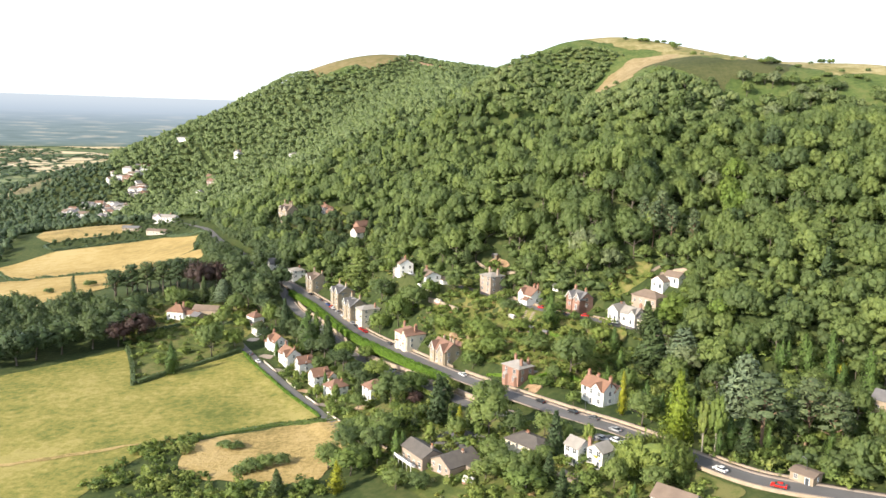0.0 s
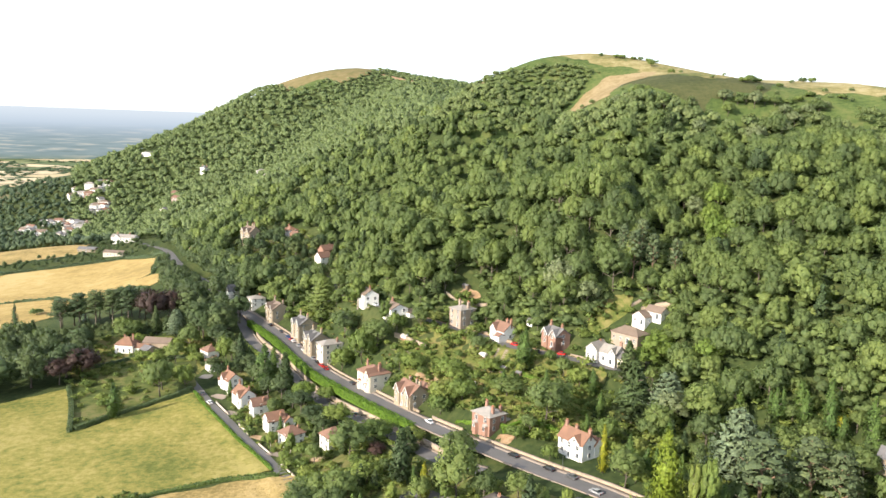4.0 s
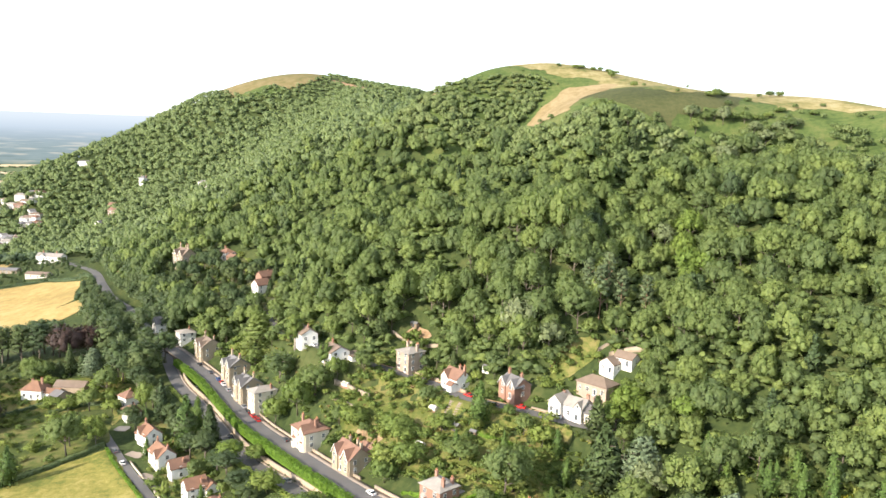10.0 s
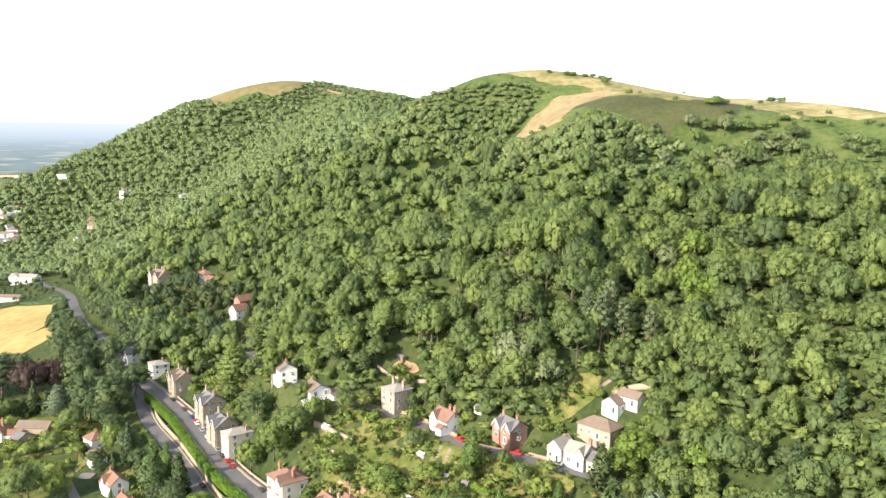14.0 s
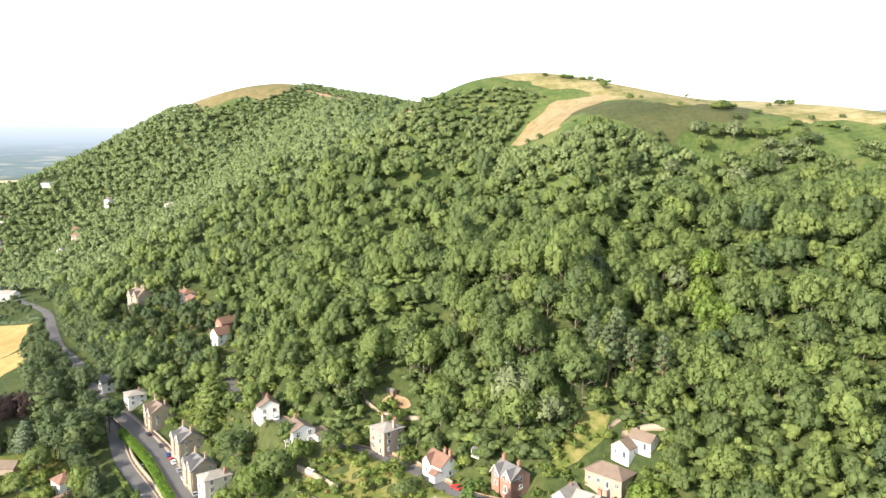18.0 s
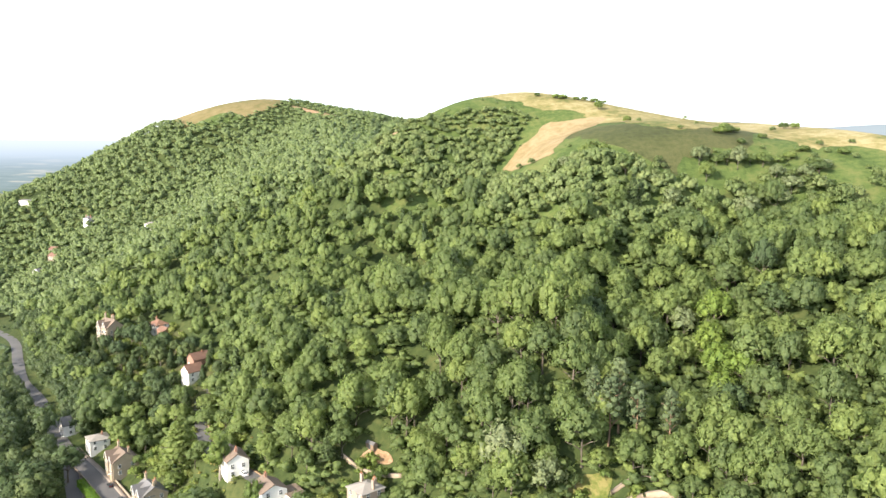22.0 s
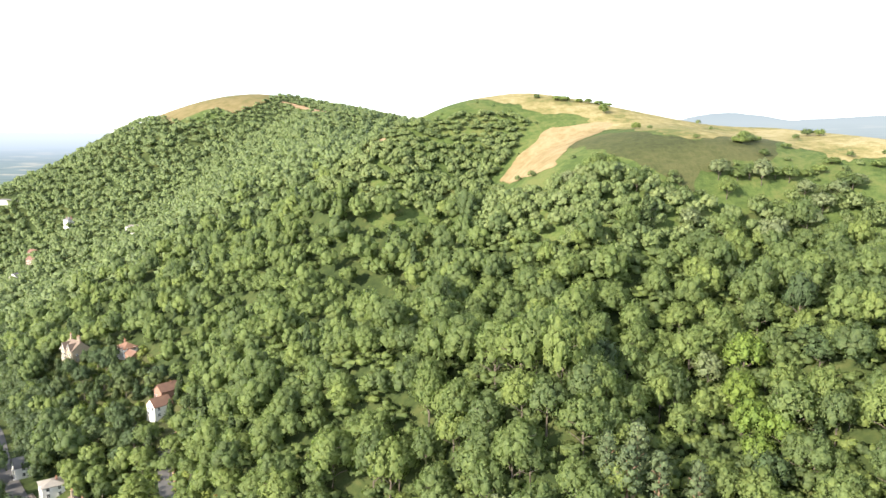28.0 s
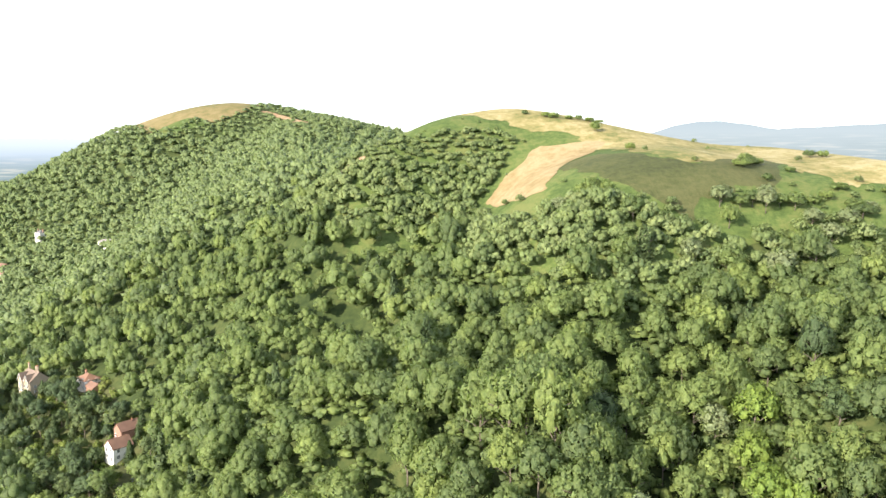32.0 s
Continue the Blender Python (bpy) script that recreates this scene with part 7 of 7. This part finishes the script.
CAR_LIGHT = Build().box(0, 0, 0, 0.08, 0.36, 0.16).mesh("headlight", LAMP_GLASS)
CAR_TAIL = Build().box(0, 0, 0, 0.08, 0.3, 0.2).mesh("tail_light", TAIL_GLASS)
PAINTS = {}
for word, c in (("white", (0.8, 0.8, 0.78)), ("red", (0.55, 0.03, 0.025)), ("black", (0.02, 0.022, 0.025)), ("silver", (0.45, 0.46, 0.47)), ("blue", (0.03, 0.08, 0.25)), ("grey", (0.12, 0.125, 0.13))):
    m_ = plain(word + " car paint", c, 0.25, 0.3 if word in ("silver", "grey") else 0.0)
    PAINTS[word] = car_kit(m_)


def car(word, x, y, turn, where, base=None, scale=1.0):
    z = (height1(x, y) if base is None else base) + 0.17
    body, cabin, tyre, rim = PAINTS[word]
    top = thing("car", pose(x, y, z, 0, 0, turn) @ Matrix.Scale(scale, 4), f"{word} hatchback car parked {where}", "car")
    part("body", body, top, f"{word} painted body")
    part("cabin", cabin, top, "dark glazed cabin")
    for wx_ in (-1.35, 1.32):
        for wy_ in (-0.78, 0.78):
            t_ = part("wheel", tyre, top, "", pose(wx_, wy_, 0.32))
            part("rim", rim, t_)
    for wy_ in (-0.55, 0.55):
        part("headlight", CAR_LIGHT, top, "", pose(2.04, wy_, 0.6))
        part("tail_light", CAR_TAIL, top, "", pose(-2.08, wy_, 0.66))
    return top


def park(word, line, levels, x, y, side, where):
    k = min(max(near_index(line, x, y), 1), len(line) - 2)
    d = line[k + 1] - line[k - 1]
    d = d / np.linalg.norm(d)
    p = line[k] + np.array([-d[1], d[0]]) * side
    return car(word, p[0], p[1], math.degrees(math.atan2(d[1], d[0])), where, levels[k])


for word, x, y in (("grey", -29, 371), ("red", -43, 395), ("red", -46, 400), ("black", -49, 406), ("silver", -52, 413), ("white", -57, 423), ("white", -59.5, 428), ("silver", -63, 434), ("white", -68, 442), ("red", -70, 446), ("blue", -72.5, 451), ("grey", -78, 463), ("black", -85, 475)):
    park(word, MAIN_ROAD, MAIN_Z, x, y, -2.5, "on the main road")
for word, x, y, side in (("white", 9, 313, -2.2), ("black", 36, 275, -2.4), ("black", 46, 260, -2.4), ("grey", 51, 253, -2.4), ("white", 82, 211, 1.8), ("red", 94, 200, 1.8), ("silver", 60, 243, 1.6)):
    park(word, MAIN_ROAD, MAIN_Z, x, y, side, "beside the footway of the main road")
for word, x, y, side in (("blue", -61, 408, 1.8), ("black", -52, 390, -1.8), ("grey", -70, 424, 1.8), ("silver", -24, 342, -1.8)):
    park(word, LOW_ROAD, LOW_Z, x, y, side, "on the lower road")
for word, x, y, side in (("red", 39, 361, -1.7), ("red", 44, 354, -1.7), ("red", 63, 341, -1.5), ("white", 77, 332, -1.5), ("white", -17, 420, 1.4), ("grey", 56, 346, 1.6)):
    park(word, HIGH_ROAD, HIGH_Z, x, y, side, "on the hillside road")
park("white", LANE, LANE_Z, -93, 384, 0.6, "in the narrow lane")
park("grey", LANE, LANE_Z, -101, 396, 0.4, "in the narrow lane")
car("white", 57, 233, -50, "in front of a white house")
car("silver", 53, 236, -48, "in front of a white house")
car("red", -24, 291, 20, "behind trees on a drive")
car("white", -21, 288, 30, "behind trees on a drive")
car("white", -80, 452, 120, "on a drive by the lower road")


# ---- small structures ----
def shed(x, y, w, d, h, turn, label, wall=None, roof=None, name="shed"):
    top = thing(name, pose(x, y, height1(x, y), 0, 0, turn), label, name.replace("_", " "))
    part("wall", Build().prism(gable_outline(d / 2, h, h * 0.35, 0.6), "x", -w / 2, w / 2).mesh("wall", wall or TIMBER), top)
    part("roof", Build().prism(roof_outline(d / 2, h, h * 0.35, 0.15, 0.08), "x", -w / 2 - 0.15, w / 2 + 0.15).mesh("roof", roof or SLATE), top)
    part("door", Build().box(0, -d / 2 - 0.03, 0, 0.9, 0.06, min(1.9, h - 0.1)).mesh("door", DOOR), top)
    return top


shed(40, 336, 2.6, 2.0, 2.0, -40, "small grey timber shed below a cypress")
shed(46, 331, 2.4, 1.8, 1.6, -40, "low timber shed beside a hedge")
shed(55, 364, 3.4, 2.4, 2.0, -50, "small pale shed among hillside shrubs", WHITE)
shed(28, 411, 4.0, 2.0, 1.8, -50, "open timber shelter on an earth terrace")
shed(-66, 430, 4.5, 3.0, 2.2, 120, "white shed beside the lower road", WHITE, LIGHT_SLATE)
shed(-86, 391, 4.0, 2.6, 2.0, -50, "white garden outbuilding beside the lane", WHITE, LIGHT_SLATE)
shed(-36, 283, 4.0, 3.0, 2.2, 20, "timber garage half hidden by trees")


def greenhouse(x, y, turn, label):
    top = thing("greenhouse", pose(x, y, height1(x, y), 0, 0, turn), label, "greenhouse")
    part("base", Build().box(0, 0, -0.4, 3.6, 2.4, 0.9).mesh("base", BRICK), top)
    part("glazing", Build().prism([(-1.15, 0.5), (1.15, 0.5), (1.15, 1.6), (0, 2.3), (-1.15, 1.6)], "x", -1.75, 1.75).mesh("glazing", LAMP_GLASS), top, "pale glass panels")
    for k in range(5):
        b_ = Build()
        for sg in (-1, 1):
            b_.prism([(sg * 1.15, 0.5), (sg * 1.19, 0.5), (sg * 1.19, 1.6), (0, 2.36), (0, 2.3), (sg * 1.15, 1.58)], "x", -0.03, 0.03)
        part("rib", b_.mesh("rib", FRAME), top, "", pose(-1.72 + 0.86 * k, 0, 0))


greenhouse(-2, 384, -45, "small glass greenhouse on a garden terrace")
greenhouse(27, 332, -50, "small glass greenhouse among garden trees")
greenhouse(10, 226, -30, "small glass greenhouse on a lawn")
greenhouse(33, 352, -50, "glass lean-to beside the hillside road")


def steps(x, y, turn, n, label):
    top = thing("garden_steps", pose(x, y, height1(x, y), 0, 0, turn), label, "steps")
    for k in range(n):
        zz = height1(x + k * 0.8 * math.cos(radians(turn)), y + k * 0.8 * math.sin(radians(turn))) - height1(x, y)
        part("tread", Build().box(k * 0.8, 0, zz - 0.5, 0.85, 1.6, 0.65).mesh("tread", PAVING), top)


steps(33, 341, 55, 16, "pale garden steps climbing to the hillside road")
steps(36, 338, 55, 16, "pale stone path edge climbing a garden")


def lamp_post(x, y, base, turn):
    top = thing("street_lamp", pose(x, y, base, 0, 0, turn), "grey steel street lamp beside the road", "street lamp", "street lamps")
    part("post", Build().tube([(0, 0, -0.5), (0, 0, 0.2), (0, 0, 6.0), (0.25, 0, 6.7), (0.9, 0, 7.0)], [0.1, 0.08, 0.06, 0.05, 0.04], 8).mesh("post", METAL, True), top)
    part("lantern", Build().box(1.15, 0, 6.92, 0.6, 0.24, 0.14, 0.7).mesh("lantern", METAL), top)


for k in range(near_index(MAIN_ROAD, 100, 197), near_index(MAIN_ROAD, -90, 480), 13):
    p = offset_line(MAIN_ROAD, -5.3)[k]
    lamp_post(p[0], p[1], MAIN_Z[k], 145)
# balcony and deck of the houses below the road
deck = thing("balcony", pose(-11.2, 244.6, height1(-11.2, 244.6) + 0.2, 0, 0, -55), "white long balcony along the house front", "balcony")
part("floor_slab", Build().box(0, 0, 2.5, 11.0, 1.6, 0.2).mesh("floor_slab", FRAME), deck)
part("parapet", Build().box(0, -0.75, 2.7, 11.0, 0.1, 0.9).mesh("parapet", FRAME), deck)
for k in range(5):
    part("post", Build().box(-5.2 + 2.6 * k, -0.7, -1.5, 0.16, 0.16, 4.0).mesh("post", FRAME), deck)
deck = thing("timber_deck", pose(41.0, 215.0, height1(41, 215), 0, 0, -50), "reddish timber deck before the white house", "deck")
part("boards", Build().box(0, 0, -0.6, 11.0, 4.0, 1.2).mesh("boards", PAVING), deck)
for k in range(9):
    part("post", Build().box(-5.3 + 1.32 * k, -1.9, 0.6, 0.1, 0.1, 1.0).mesh("post", TIMBER), deck)
part("rail", Build().box(0, -1.9, 1.6, 11.0, 0.12, 0.08).mesh("rail", TIMBER), deck)
